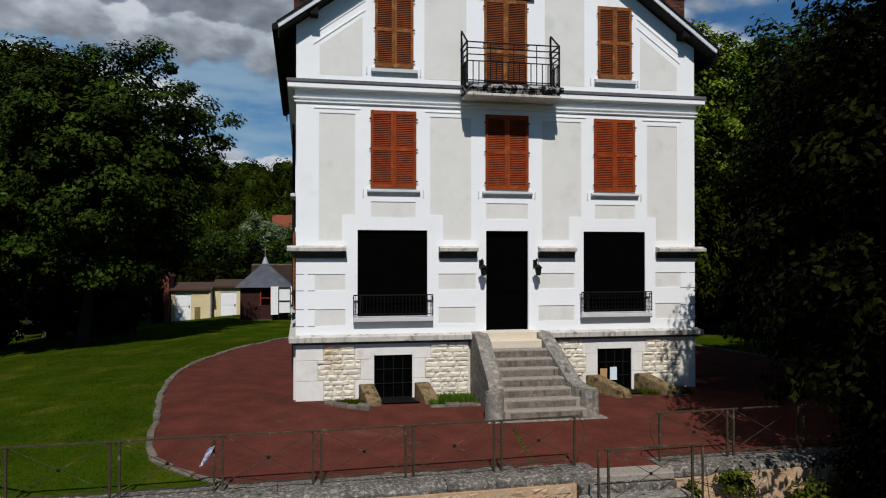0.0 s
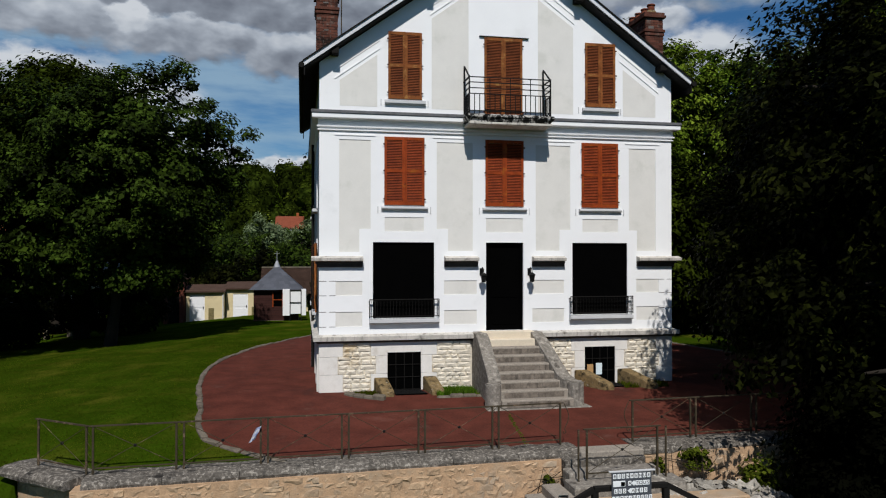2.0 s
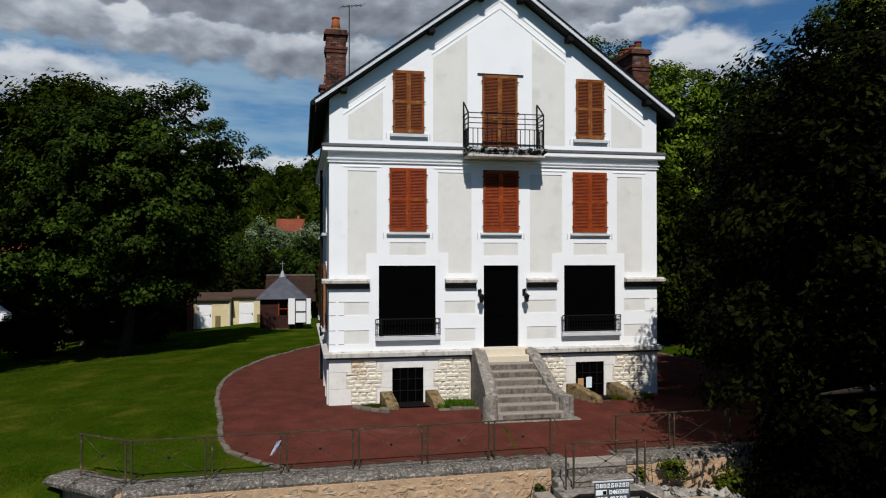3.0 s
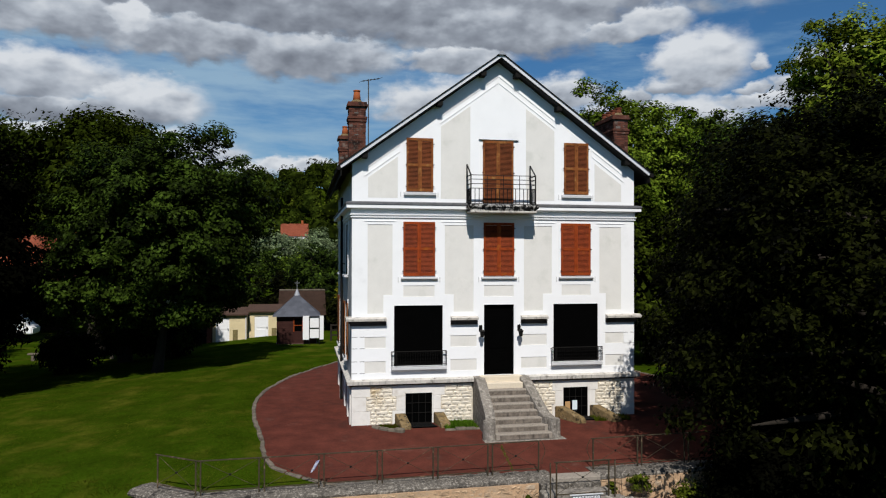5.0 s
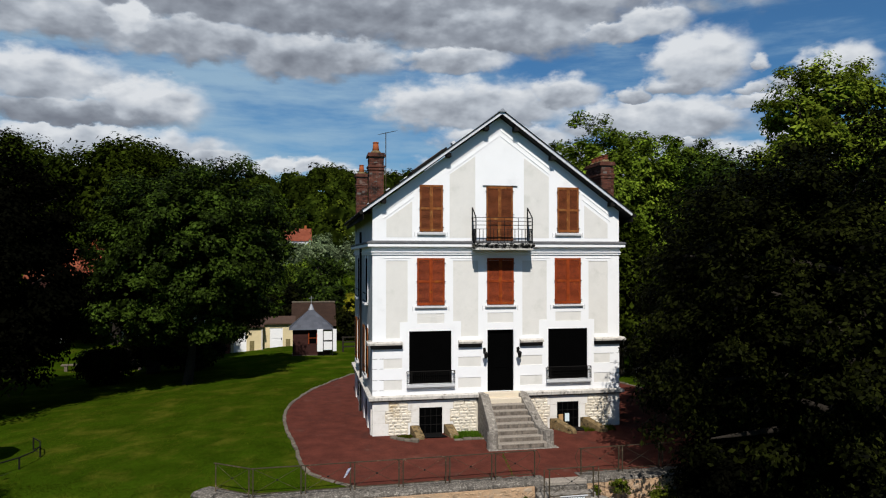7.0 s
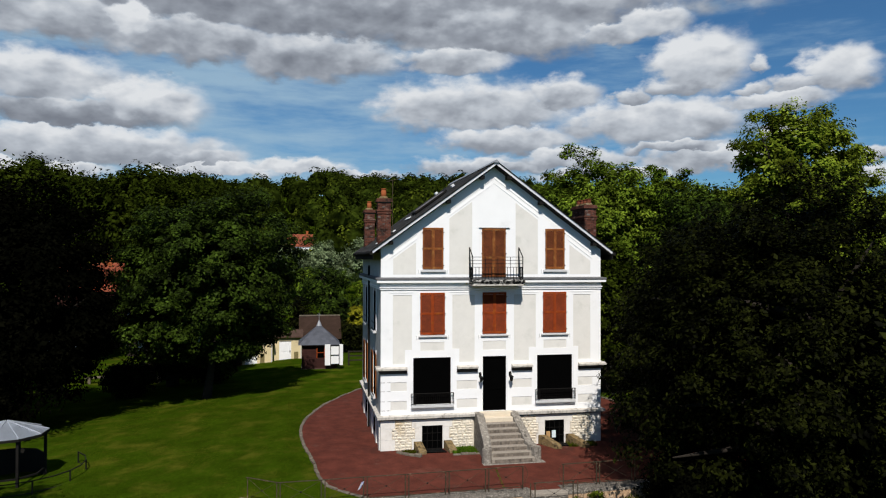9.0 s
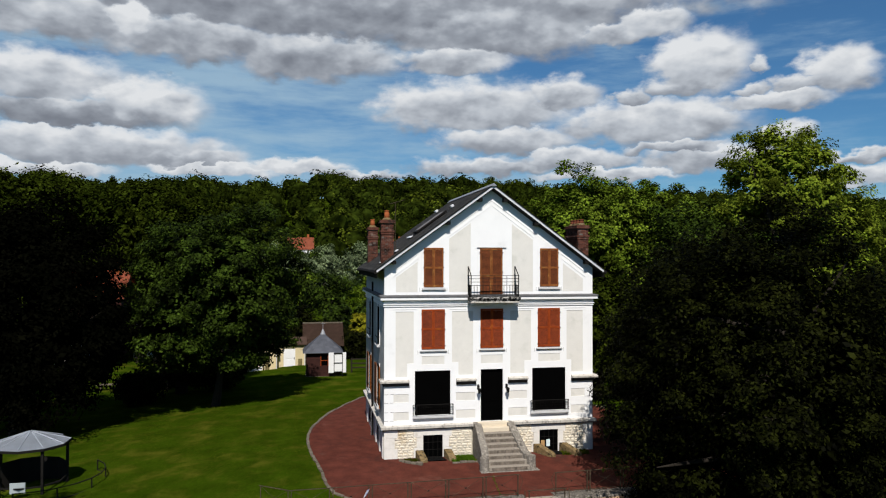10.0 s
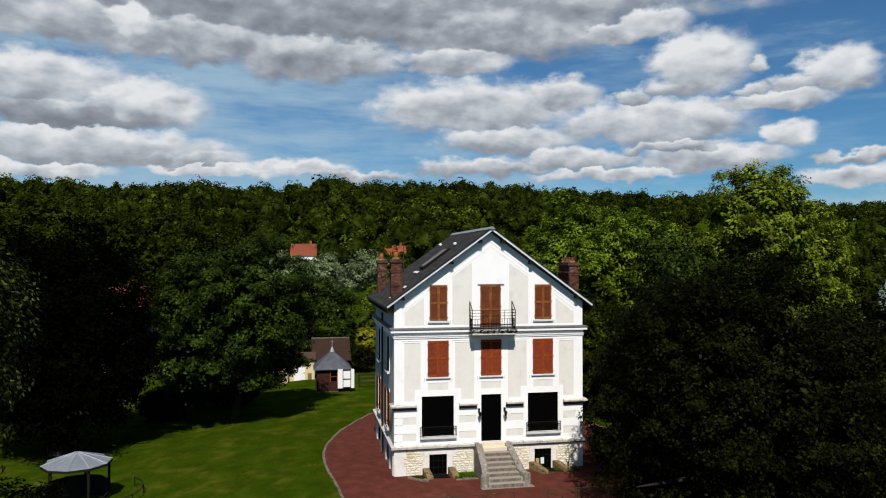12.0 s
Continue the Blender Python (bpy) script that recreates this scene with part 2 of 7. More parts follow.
M = {
    "white": material("white_render", (0.80, 0.80, 0.795), 0.9, 0.04, 1.2, 60, 0.12, patch=((0.70, 0.70, 0.69), 0.9, 0.55, 0.8)),
    "cream": material("cream_roughcast", (0.67, 0.65, 0.605), 0.95, 0.07, 2.0, 90, 0.35, patch=((0.58, 0.57, 0.52), 1.4, 0.5, 0.75)),
    "ashlar": material("white_limestone", (0.68, 0.65, 0.60), 0.9, 0.12, 2.5, 50, 0.25, patch=((0.52, 0.47, 0.40), 1.6, 0.55, 0.8)),
    "balcony": material("stained_balcony_stone", (0.42, 0.40, 0.37), 0.95, 0.4, 6.0, 30, 0.9, patch=((0.012, 0.012, 0.011), 8.0, 0.42, 0.52)),
    # dark for real stain and for the shade under the ledges
    "stain_and_shade": material("stained_and_shaded_stone", (0.075, 0.063, 0.055), 0.95, 0.6, 4.0, 30, 0.5, patch=((0.16, 0.15, 0.14), 5.0, 0.58, 0.72)),
    "ledge": material("weathered_stone_ledge", (0.50, 0.47, 0.42), 0.92, 0.3, 3.0, 40, 0.4, patch=((0.16, 0.145, 0.125), 3.2, 0.54, 0.68), streak=(0.07, 0.064, 0.058)),
    "rubble": material("cream_rubble_stone", (0.70, 0.635, 0.52), 0.93, 0.22, 5.0, 35, 0.9, per_object=0.08, patch=((0.54, 0.41, 0.23), 1.3, 0.52, 0.74)),
    "mortar": material("pale_mortar", (0.60, 0.545, 0.44), 0.95, 0.2, 8.0, 60, 0.4),
    "greystone": material("grey_lichened_stone", (0.185, 0.165, 0.14), 0.95, 0.4, 3.0, 28, 0.7, patch=((0.37, 0.335, 0.285), 10.0, 0.46, 0.72), patch2=((0.060, 0.052, 0.044), 3.0, 0.55, 0.72), streak=(0.07, 0.064, 0.056)),
    "coping": material("lichened_coping_stone", (0.100, 0.088, 0.074), 0.95, 0.65, 3.5, 26, 0.9, patch=((0.40, 0.36, 0.305), 16.0, 0.47, 0.74), patch2=((0.022, 0.020, 0.018), 2.6, 0.55, 0.68), streak=(0.03, 0.028, 0.026)),
    "wallstone": material("ochre_rubble_stone", (0.40, 0.275, 0.17), 0.95, 0.4, 4.0, 24, 0.9, per_object=0.15, patch=((0.36, 0.28, 0.20), 1.2, 0.5, 0.7)),
    "wallmortar": material("ochre_lime_mortar", (0.42, 0.275, 0.165), 0.95, 0.4, 5.0, 30, 0.9, patch=((0.34, 0.27, 0.19), 1.3, 0.5, 0.7)),
    "step": material("worn_grey_step_stone", (0.275, 0.24, 0.198), 0.93, 0.5, 9.0, 40, 0.9, patch=((0.165, 0.145, 0.12), 9.0, 0.48, 0.72)),
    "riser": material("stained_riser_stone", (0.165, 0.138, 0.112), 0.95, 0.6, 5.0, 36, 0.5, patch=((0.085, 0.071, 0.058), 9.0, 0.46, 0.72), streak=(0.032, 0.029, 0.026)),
    "pale_step": material("pale_sandstone_step", (0.60, 0.52, 0.40), 0.93, 0.15, 3.0, 40, 0.3),
    "slat": material("red_brown_stained_slats", (0.180, 0.030, 0.0065), 0.6, 0.45, 5.0, 40, 0.15, per_object=0.12, patch=((0.235, 0.060, 0.009), 5.0, 0.55, 0.75)),
    "slat_old": material("faded_brown_slats", (0.122, 0.033, 0.0095), 0.65, 0.5, 3.0, 40, 0.15, per_object=0.1),
    "shutter": material("orange_brown_stained_wood", (0.235, 0.040, 0.0085), 0.6, 0.45, 4.0, 40, 0.2, per_object=0.12, patch=((0.29, 0.085, 0.012), 4.5, 0.52, 0.72), patch2=((0.075, 0.014, 0.005), 7.0, 0.58, 0.74)),
    "shutter_old": material("faded_brown_stained_wood", (0.200, 0.066, 0.018), 0.65, 0.5, 4.0, 40, 0.2, per_object=0.12, patch=((0.33, 0.165, 0.050), 5.0, 0.52, 0.70), patch2=((0.070, 0.022, 0.009), 7.0, 0.57, 0.74)),
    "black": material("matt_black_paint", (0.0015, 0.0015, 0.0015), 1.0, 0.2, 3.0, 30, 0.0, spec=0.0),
    "iron": material("dark_wrought_iron", (0.010, 0.0095, 0.009), 0.6, 0.3, 5.0, 50, 0.2, metal=0.1),
    "fence": material("brown_grey_painted_iron", (0.046, 0.036, 0.022), 0.75, 0.4, 4.0, 40, 0.3, metal=0.0, patch=((0.16, 0.11, 0.07), 5.0, 0.55, 0.7)),
    "slate": material("dark_roof_slate", (0.030, 0.029, 0.028), 0.85, 0.4, 2.0, 30, 0.4, island=0.35, patch=((0.055, 0.048, 0.036), 1.5, 0.5, 0.7)),
    "blind": material("dull_grey_brown_blind", (0.13, 0.12, 0.12), 0.6, 0.3, 6.0, 30, 0.1),
    "lead": material("dull_grey_lead", (0.12, 0.12, 0.123), 0.7, 0.3, 3.0, 30, 0.2, streak=(0.05, 0.05, 0.052)),
    "zinc": material("grey_zinc_sheet", (0.30, 0.31, 0.33), 0.5, 0.15, 2.0, 30, 0.1, metal=0.5),
    "verge": material("pale_grey_painted_verge_board", (0.60, 0.61, 0.63), 0.7, 0.15, 2.0, 40, 0.1),
    "soffit": material("dark_soffit_board", (0.028, 0.027, 0.027), 0.8, 0.15, 2.0, 40, 0.1),
    "beam": material("dark_timber", (0.010, 0.009, 0.008), 0.8, 0.3, 3.0, 40, 0.2),
    "brick": material("dark_red_brick", (0.088, 0.034, 0.023), 0.9, 0.45, 5.0, 30, 0.5, island=0.45, patch=((0.13, 0.095, 0.078), 4.0, 0.54, 0.68), patch2=((0.025, 0.017, 0.014), 3.0, 0.52, 0.66)),
    "terracotta": material("orange_terracotta", (0.28, 0.080, 0.028), 0.85, 0.2, 6.0, 40, 0.2),
    "sill": material("pale_grey_sill", (0.52, 0.52, 0.52), 0.85, 0.12, 3.0, 40, 0.2),
    "sidewall": material("grey_white_render", (0.46, 0.455, 0.445), 0.92, 0.2, 1.5, 50, 0.2, streak=(0.22, 0.215, 0.21)),
    "tarmac": material("red_tarmac", (0.082, 0.0222, 0.0142), 0.97, 0.5, 1.6, 22, 0.6, patch=((0.046, 0.016, 0.0115), 0.45, 0.54, 0.70), patch2=((0.150, 0.070, 0.050), 0.9, 0.58, 0.82)),
    "grass": material("mown_lawn", (0.022, 0.0415, 0.0018), 1.0, 0.5, 0.9, 9, 0.9, spec=0.0, patch=((0.074, 0.075, 0.008), 0.6, 0.45, 0.80)),
    "blade": leaf_material("grass_blades", (0.027, 0.052, 0.002), (0.080, 0.086, 0.007), 0.4, 0.3, clump=0.5),
    "kerb": material("grey_stone_kerb", (0.125, 0.105, 0.080), 0.93, 0.55, 4.0, 40, 0.4, per_object=0.15),
    "bark": material("grey_brown_bark", (0.022, 0.018, 0.014), 0.95, 0.35, 6.0, 25, 0.8),
}
M["fresh"] = leaf_material("fresh_grass", (0.045, 0.105, 0.006), (0.10, 0.17, 0.015), 0.3, 0.2)
LEAF = {
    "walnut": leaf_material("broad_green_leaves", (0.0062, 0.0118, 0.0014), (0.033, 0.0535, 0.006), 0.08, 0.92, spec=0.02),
    # near-black leaf colours; on the filling shrubs they stand in for shade
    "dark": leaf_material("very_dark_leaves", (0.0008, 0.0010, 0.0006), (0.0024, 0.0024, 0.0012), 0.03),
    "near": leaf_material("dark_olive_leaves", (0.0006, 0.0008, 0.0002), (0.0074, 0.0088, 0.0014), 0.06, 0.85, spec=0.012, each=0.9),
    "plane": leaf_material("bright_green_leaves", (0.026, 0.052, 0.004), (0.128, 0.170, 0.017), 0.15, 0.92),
    # the paler leaf tone stands in for sun on the tips
    "tips": leaf_material("dark_leaves_with_sunlit_tips", (0.004, 0.0065, 0.0014), (0.036, 0.046, 0.009), 0.1, 0.9, spec=0.015, each=0.9),
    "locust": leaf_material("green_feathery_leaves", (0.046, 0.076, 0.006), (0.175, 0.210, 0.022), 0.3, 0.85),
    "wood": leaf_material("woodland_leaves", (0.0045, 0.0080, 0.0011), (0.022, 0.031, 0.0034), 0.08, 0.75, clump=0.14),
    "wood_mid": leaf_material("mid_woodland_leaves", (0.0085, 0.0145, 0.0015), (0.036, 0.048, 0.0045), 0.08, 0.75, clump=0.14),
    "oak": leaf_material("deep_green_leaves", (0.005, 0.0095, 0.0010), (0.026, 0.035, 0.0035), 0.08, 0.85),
    "willow": leaf_material("silvery_leaves", (0.060, 0.085, 0.036), (0.20, 0.245, 0.130), 0.2, 0.6, clump=0.4),
    "yellow": leaf_material("yellow_green_leaves", (0.12, 0.12, 0.010), (0.24, 0.22, 0.016), 0.3),
}


# ---- building helpers ----
def part(name, bm, mat, parent=None, label="", smooth=False):
    """Links a bmesh as one mesh object, under a parent if there is one."""
    me = bpy.data.meshes.new(name)
    bmesh.ops.recalc_face_normals(bm, faces=bm.faces)
    bm.to_mesh(me)
    bm.free()
    me.materials.append(mat)
    if smooth:
        for p in me.polygons:
            p.use_smooth = True
    ob = new(name, me)
    ob.parent = parent
    if label:
        ob["label"] = label
    return ob


def empty(name, x=0.0, y=0.0, z=0.0):
    ob = new(name)
    ob.location = (x, y, z)
    return ob


def put(ob, x=0.0, y=0.0, z=0.0, rz=0.0, rx=0.0, ry=0.0):
    ob.matrix_basis = pose(x, y, z, rx, ry, rz)
    return ob


def box(bm, x0, x1, y0, y1, z0, z1, bevel=0.0, m=None):
    """Adds a box; its edges chamfered."""
    made = bmesh.ops.create_cube(bm, size=1.0)["verts"]
    for v in made:
        v.co = Vector((x0 + (v.co.x + 0.5) * (x1 - x0), y0 + (v.co.y + 0.5) * (y1 - y0), z0 + (v.co.z + 0.5) * (z1 - z0)))
    if bevel:
        edges = list({e for v in made for e in v.link_edges})
        made = [v for v in bmesh.ops.bevel(bm, geom=edges, offset=bevel, segments=1, affect="EDGES")["verts"]]
    if m is not None:
        faces_v = {v for v in made}
        for v in faces_v:
            v.co = m @ v.co
    return made


def boxes(*rows, bevel=0.0):
    bm = bmesh.new()
    for r in rows:
        box(bm, *r, bevel=bevel)
    return bm


def bar(bm, a, b, r=0.012, n=6, r2=None):
    """A round bar from a to b."""
    a, b = Vector(a), Vector(b)
    d = b - a
    if d.length < 1e-6:
        return
    q = d.to_track_quat("Z", "Y").to_matrix().to_4x4()
    bmesh.ops.create_cone(bm, cap_ends=True, segments=n, radius1=r, radius2=r if r2 is None else r2, depth=d.length, matrix=Matrix.Translation((a + b) / 2) @ q)


def flat_bar(bm, a, b, w, h):
    """A square bar from a to b, w across the plan, h upright."""
    a, b = Vector(a), Vector(b)
    d = b - a
    q = d.to_track_quat("X", "Z").to_matrix().to_4x4()
    bmesh.ops.create_cube(bm, size=1.0, matrix=Matrix.Translation((a + b) / 2) @ q @ Matrix.Diagonal((d.length, w, h, 1)))


def prism(bm, pts, y0, y1):
    """A plate with the outline pts (x, z), from y0 to y1."""
    f = [bm.verts.new((x, y0, z)) for x, z in pts]
    b = [bm.verts.new((x, y1, z)) for x, z in pts]
    bm.faces.new(f)
    bm.faces.new(b[::-1])
    for i in range(len(pts)):
        j = (i + 1) % len(pts)
        bm.faces.new((f[i], b[i], b[j], f[j]))


def ring(bm, profile, x0, x1, y0, y1):
    """A moulding with the profile (outward, z) run round the rectangle, mitred."""
    loops = []
    for o, z in profile:
        loops.append([bm.verts.new(c) for c in ((x0 - o, y0 - o, z), (x1 + o, y0 - o, z), (x1 + o, y1 + o, z), (x0 - o, y1 + o, z))])
    n = len(loops)
    for i in range(n):
        a, b = loops[i], loops[(i + 1) % n]
        for j in range(4):
            k = (j + 1) % 4
            bm.faces.new((a[j], a[k], b[k], b[j]))


def tube(bm, pts, radii, n=8):
    """A tapered limb through pts."""
    rows = []
    for i, p in enumerate(pts):
        d = (pts[min(i + 1, len(pts) - 1)] - pts[max(i - 1, 0)]).normalized()
        u = d.orthogonal().normalized()
        v = d.cross(u)
        rows.append([bm.verts.new(p + (u * math.cos(a) + v * math.sin(a)) * radii[i]) for a in (2 * math.pi * j / n for j in range(n))])
    for a, b in zip(rows, rows[1:]):
        for j in range(n):
            bm.faces.new((a[j], a[(j + 1) % n], b[(j + 1) % n], b[j]))


def fast_mesh(name, co, nv, mat):
    """A mesh of loose polygons of nv corners each; co has their corners in turn."""
    me = bpy.data.meshes.new(name)
    count = len(co)
    me.vertices.add(count)
    me.vertices.foreach_set("co", np.asarray(co, np.float32).ravel())
    me.loops.add(count)
    me.loops.foreach_set("vertex_index", np.arange(count, dtype=np.int32))
    me.polygons.add(count // nv)
    me.polygons.foreach_set("loop_start", np.arange(0, count, nv, dtype=np.int32))
    me.polygons.foreach_set("loop_total", np.full(count // nv, nv, np.int32))
    me.update(calc_edges=True)
    me.materials.append(mat)
    return me


def leaves(rng, centre, normal, size, shape=0.55, loose=0.36):
    """Diamond leaves at the centres, lying roughly across the normals."""
    n = len(centre)
    normal = normal + rng.normal(0, loose, (n, 3))
    normal /= np.linalg.norm(normal, axis=1)[:, None] + 1e-9
    u = np.cross(normal, rng.normal(0, 1, (n, 3)))
    u /= np.linalg.norm(u, axis=1)[:, None] + 1e-9
    v = np.cross(normal, u)
    s = (size * rng.uniform(0.6, 1.35, n))[:, None]
    co = np.empty((n, 4, 3))
    co[:, 0] = centre - u * s
    co[:, 1] = centre + v * s * shape - normal * s * 0.18
    co[:, 2] = centre + u * s
    co[:, 3] = centre - v * s * shape - normal * s * 0.18
    return co.reshape(-1, 3)


def crown_points(rng, radii, clumps, per, spread, low=-0.75, gap=0.35, lobes=13, skirt=1.22, dent=0.66):
    """A crown with bulging lobes and hollows: clump centres near its skin, leaf places round them, and a sparser inside. Local to the crown's middle."""
    radii = np.asarray(radii)
    n = clumps * 4
    d = rng.normal(0, 1, (n, 3))
    d /= np.linalg.norm(d, axis=1)[:, None]
    d = d[d[:, 2] > low][:int(clumps * 1.6)]
    ld = rng.normal(0, 1, (lobes * 4, 3))
    ld /= np.linalg.norm(ld, axis=1)[:, None]
    ld = ld[ld[:, 2] > low][:lobes]
    wide = rng.uniform(0.28, 0.50, len(ld))
    far = rng.uniform(0.80, 1.06, len(ld))
    near = np.exp(-((2 - 2 * d @ ld.T) / wide ** 2))
    f = dent + (np.maximum(far - dent, 0) * near).max(axis=1)
    # fuller below the middle than a ball
    flat = np.hypot(d[:, 0], d[:, 1])
    zz = np.where(d[:, 2] < 0, np.abs(d[:, 2]), 0)
    full = 1 / np.maximum((flat ** 3 + zz ** 3) ** (1 / 3), 0.6)
    f = f * np.where(d[:, 2] < 0, np.minimum(full, skirt), 1.0)
    inner = rng.uniform(size=len(d)) < 0.28
    f = f * np.where(inner, rng.uniform(0.45, 0.8, len(d)), rng.uniform(0.76, 1.05, len(d)))
    hole = np.sin(d @ rng.normal(0, 6, 3) + 1) * np.sin(d @ rng.normal(0, 6, 3)) * np.sin(d @ rng.normal(0, 9, 3) + 2)
    keep = (hole < 0.75 - gap) | inner
    d, f, inner = d[keep][:clumps], f[keep][:clumps], inner[keep][:clumps]
    cc = d * f[:, None] * radii
    floor = low * radii[2]
    cc[:, 2] = np.maximum(cc[:, 2], floor + 0.3 * spread)
    sz = spread * rng.uniform(0.55, 1.2, len(cc)) * np.where(inner, 1.4, 1.0)
    idx = np.repeat(np.arange(len(cc)), np.where(inner, per // 2, per))
    off = rng.normal(0, 1, (len(idx), 3))
    off /= np.linalg.norm(off, axis=1)[:, None] + 1e-9
    off *= (rng.uniform(0, 1, len(idx)) ** 0.45)[:, None]
    off[:, 2] *= 0.65
    pts = cc[idx] + off * sz[idx][:, None]
    nrm = off * 0.8 + d[idx] * 0.5 + np.array((0, 0, 0.55))
    scale = np.where(inner, 1.7, 1.0)[idx]
    return cc[~inner], pts, nrm, scale


def tree(name, x, y, z, height, radii, leaf, leaf_size, clumps, per, spread, seed, label, category="tree", trunk=0.3, mid=None, limbs=9, low=-0.75, gap=0.35, fork=0.3, lobes=13, skirt=1.22, dent=0.66):
    """A tree: trunk, limbs that reach into the crown, and a crown of many leaves."""
    rng = np.random.default_rng(seed)
    root = empty(name, x, y, z)
    tagged(root, label, category)
    cz = height - radii[2] if mid is None else mid
    cc, pts, nrm, scale = crown_points(rng, radii, clumps, per, spread, low=low, gap=gap, lobes=lobes, skirt=skirt, dent=dent)
    me = fast_mesh("crown", leaves(rng, pts + np.array((0, 0, cz)), nrm, leaf_size * scale), 4, leaf)
    crown = new("crown", me)
    crown.parent = root
    bm = bmesh.new()
    top = cz + radii[2] * 0.5
    tp = [Vector((rng.normal(0, 0.15) * i, rng.normal(0, 0.15) * i, top * i / 5 - (0.2 if i == 0 else 0))) for i in range(6)]
    tube(bm, tp, [trunk * (1.35 if i == 0 else 1.0 - 0.16 * i) for i in range(6)], 10)
    part("trunk", bm, M["bark"], root, smooth=True)
    pick = rng.permutation(len(cc))[:limbs]
    for i in pick:
        end = Vector(cc[i]) * 0.92 + Vector((0, 0, cz))
        start = tp[0].lerp(tp[5], fork + (0.85 - fork) * rng.uniform())
        start = Vector((start.x, start.y, min(start.z, end.z - 0.2)))
        bend = (start + end) / 2 + Vector((rng.normal(0, 0.3), rng.normal(0, 0.3), rng.uniform(0.1, 0.6)))
        bm = bmesh.new()
        tube(bm, [start, start.lerp(bend, 0.6), bend, bend.lerp(end, 0.6), end], [trunk * k for k in (0.45, 0.36, 0.28, 0.18, 0.06)], 6)
        part("limb", bm, M["bark"], root, smooth=True)
    return root


# ---- ground ----
def front_line(x):
    """Where the terrace ends towards the low ground in front."""
    if x > -9.2:
        return -5.42
    if x > -10.5:
        return -5.42 + (-9.2 - x) * 0.77
    return min(-4.42 + (-10.5 - x) * 0.45, 6.0)


def ground_z(x, y):
    z = -0.055 * min(max(-y, 0.0), 5.5)
    z -= 0.085 * min(max(-9.0 - x, 0.0), 13.0)
    z -= 0.3 * min(max((y - 10.0) / 16.0, 0.0), 1.0)
    z -= 0.36 * min(max((y - 28.0) / 5.0, 0.0), 1.0) * min(max((x + 21.0) / 5.0, 0.0), 1.0)
    if x < -10.5 or x > 14:
        f = front_line(x)
        k = min(max((f - y) / 5.0, 0.0), 1.0)
        z += (-2.6 - z) * k
    elif y < front_line(x):
        z = -2.6
    az = math.degrees(math.atan2(x + 9, y + 36))
    crest = 40.0 - 0.09 * max(az + 5.0, -10.0) + 4.6 * math.exp(-((az - 13.0) / 12.0) ** 2)
    k = min(max((y - 150.0) / 210.0, 0.0), 1.0)
    return z + crest * k * k * (3 - 2 * k)


def build_ground():
    xs = sorted({round(v, 2) for v in [*np.arange(-32, 16.1, 0.75), *np.arange(-10.6, -9.0, 0.1), *np.linspace(-420, -33, 40), *np.linspace(17, 520, 45), -10.52, -10.48]})
    ys = sorted({round(v, 2) for v in [*np.arange(-12, 30, 0.75), -5.43, -5.41, *np.arange(-5.5, -4.2, 0.1), *np.linspace(-400, -13, 25), *np.linspace(31, 150, 24), *np.linspace(155, 700, 60)]})
    bm = bmesh.new()
    rows = [[bm.verts.new((x, y, ground_z(x, y))) for x in xs] for y in ys]
    for a, b in zip(rows, rows[1:]):
        for i in range(len(xs) - 1):
            bm.faces.new((a[i], a[i + 1], b[i + 1], b[i]))
    ob = part("ground", bm, M["grass"], smooth=True)
    tagged(ob, "uneven mown green lawn with dry yellowish patches", "lawn", kind="structure")


build_ground()
KERB_L = [(-5.7, -5.42), (-6.13, -4.99), (-6.64, -4.53), (-6.99, -4.18), (-7.29, -3.8), (-7.53, -3.27), (-7.68, -2.39), (-7.76, -1.4), (-7.98, 0.1), (-8.18, 1.5), (-8.33, 3.3), (-8.32, 5.0), (-8.12, 6.8), (-7.65, 8.6), (-7.05, 10.5), (-5.95, 13.1), (-4.8, 15.4), (-2.0, 17.6)]
KERB_R = [(10.5, -5.6), (10.5, 0.0), (10.4, 2.8), (10.2, 5.0), (9.5, 8.4), (8.0, 13.0), (5.0, 17.6)]


def along(line, y):
    for (xa, ya), (xb, yb) in zip(line, line[1:]):
        if ya <= y <= yb:
            return xa + (xb - xa) * (y - ya) / (yb - ya)
    return line[-1][0]


def build_path():
    bm = bmesh.new()
    rows = []
    for y in np.arange(-5.4, 17.61, 0.4):
        a, b = along(KERB_L, y), along(KERB_R, y)
        a, b = a - 0.03, b + 0.03
        rows.append([bm.verts.new((a + (b - a) * i / 30, y, ground_z(0, y) + 0.015)) for i in range(31)])
    for a, b in zip(rows, rows[1:]):
        for i in range(30):
            bm.faces.new((a[i], a[i + 1], b[i + 1], b[i]))
    tagged(part("pavement", bm, M["tarmac"], smooth=True), "faded red tarmac drive with darker damp patches", "drive", kind="structure")


build_path()

# ---- house ----
X0, X1, DEEP = -4.99, 5.01, 9.3
house = tagged(empty("house"), "tall white rendered house with brown shutters and slate gable roof", "house")
SLOPE = 0.722
EAVE = 8.66


def gable_z(x, top=0.0):
    return EAVE + SLOPE * (X1 - abs(x - 0.01)) + top


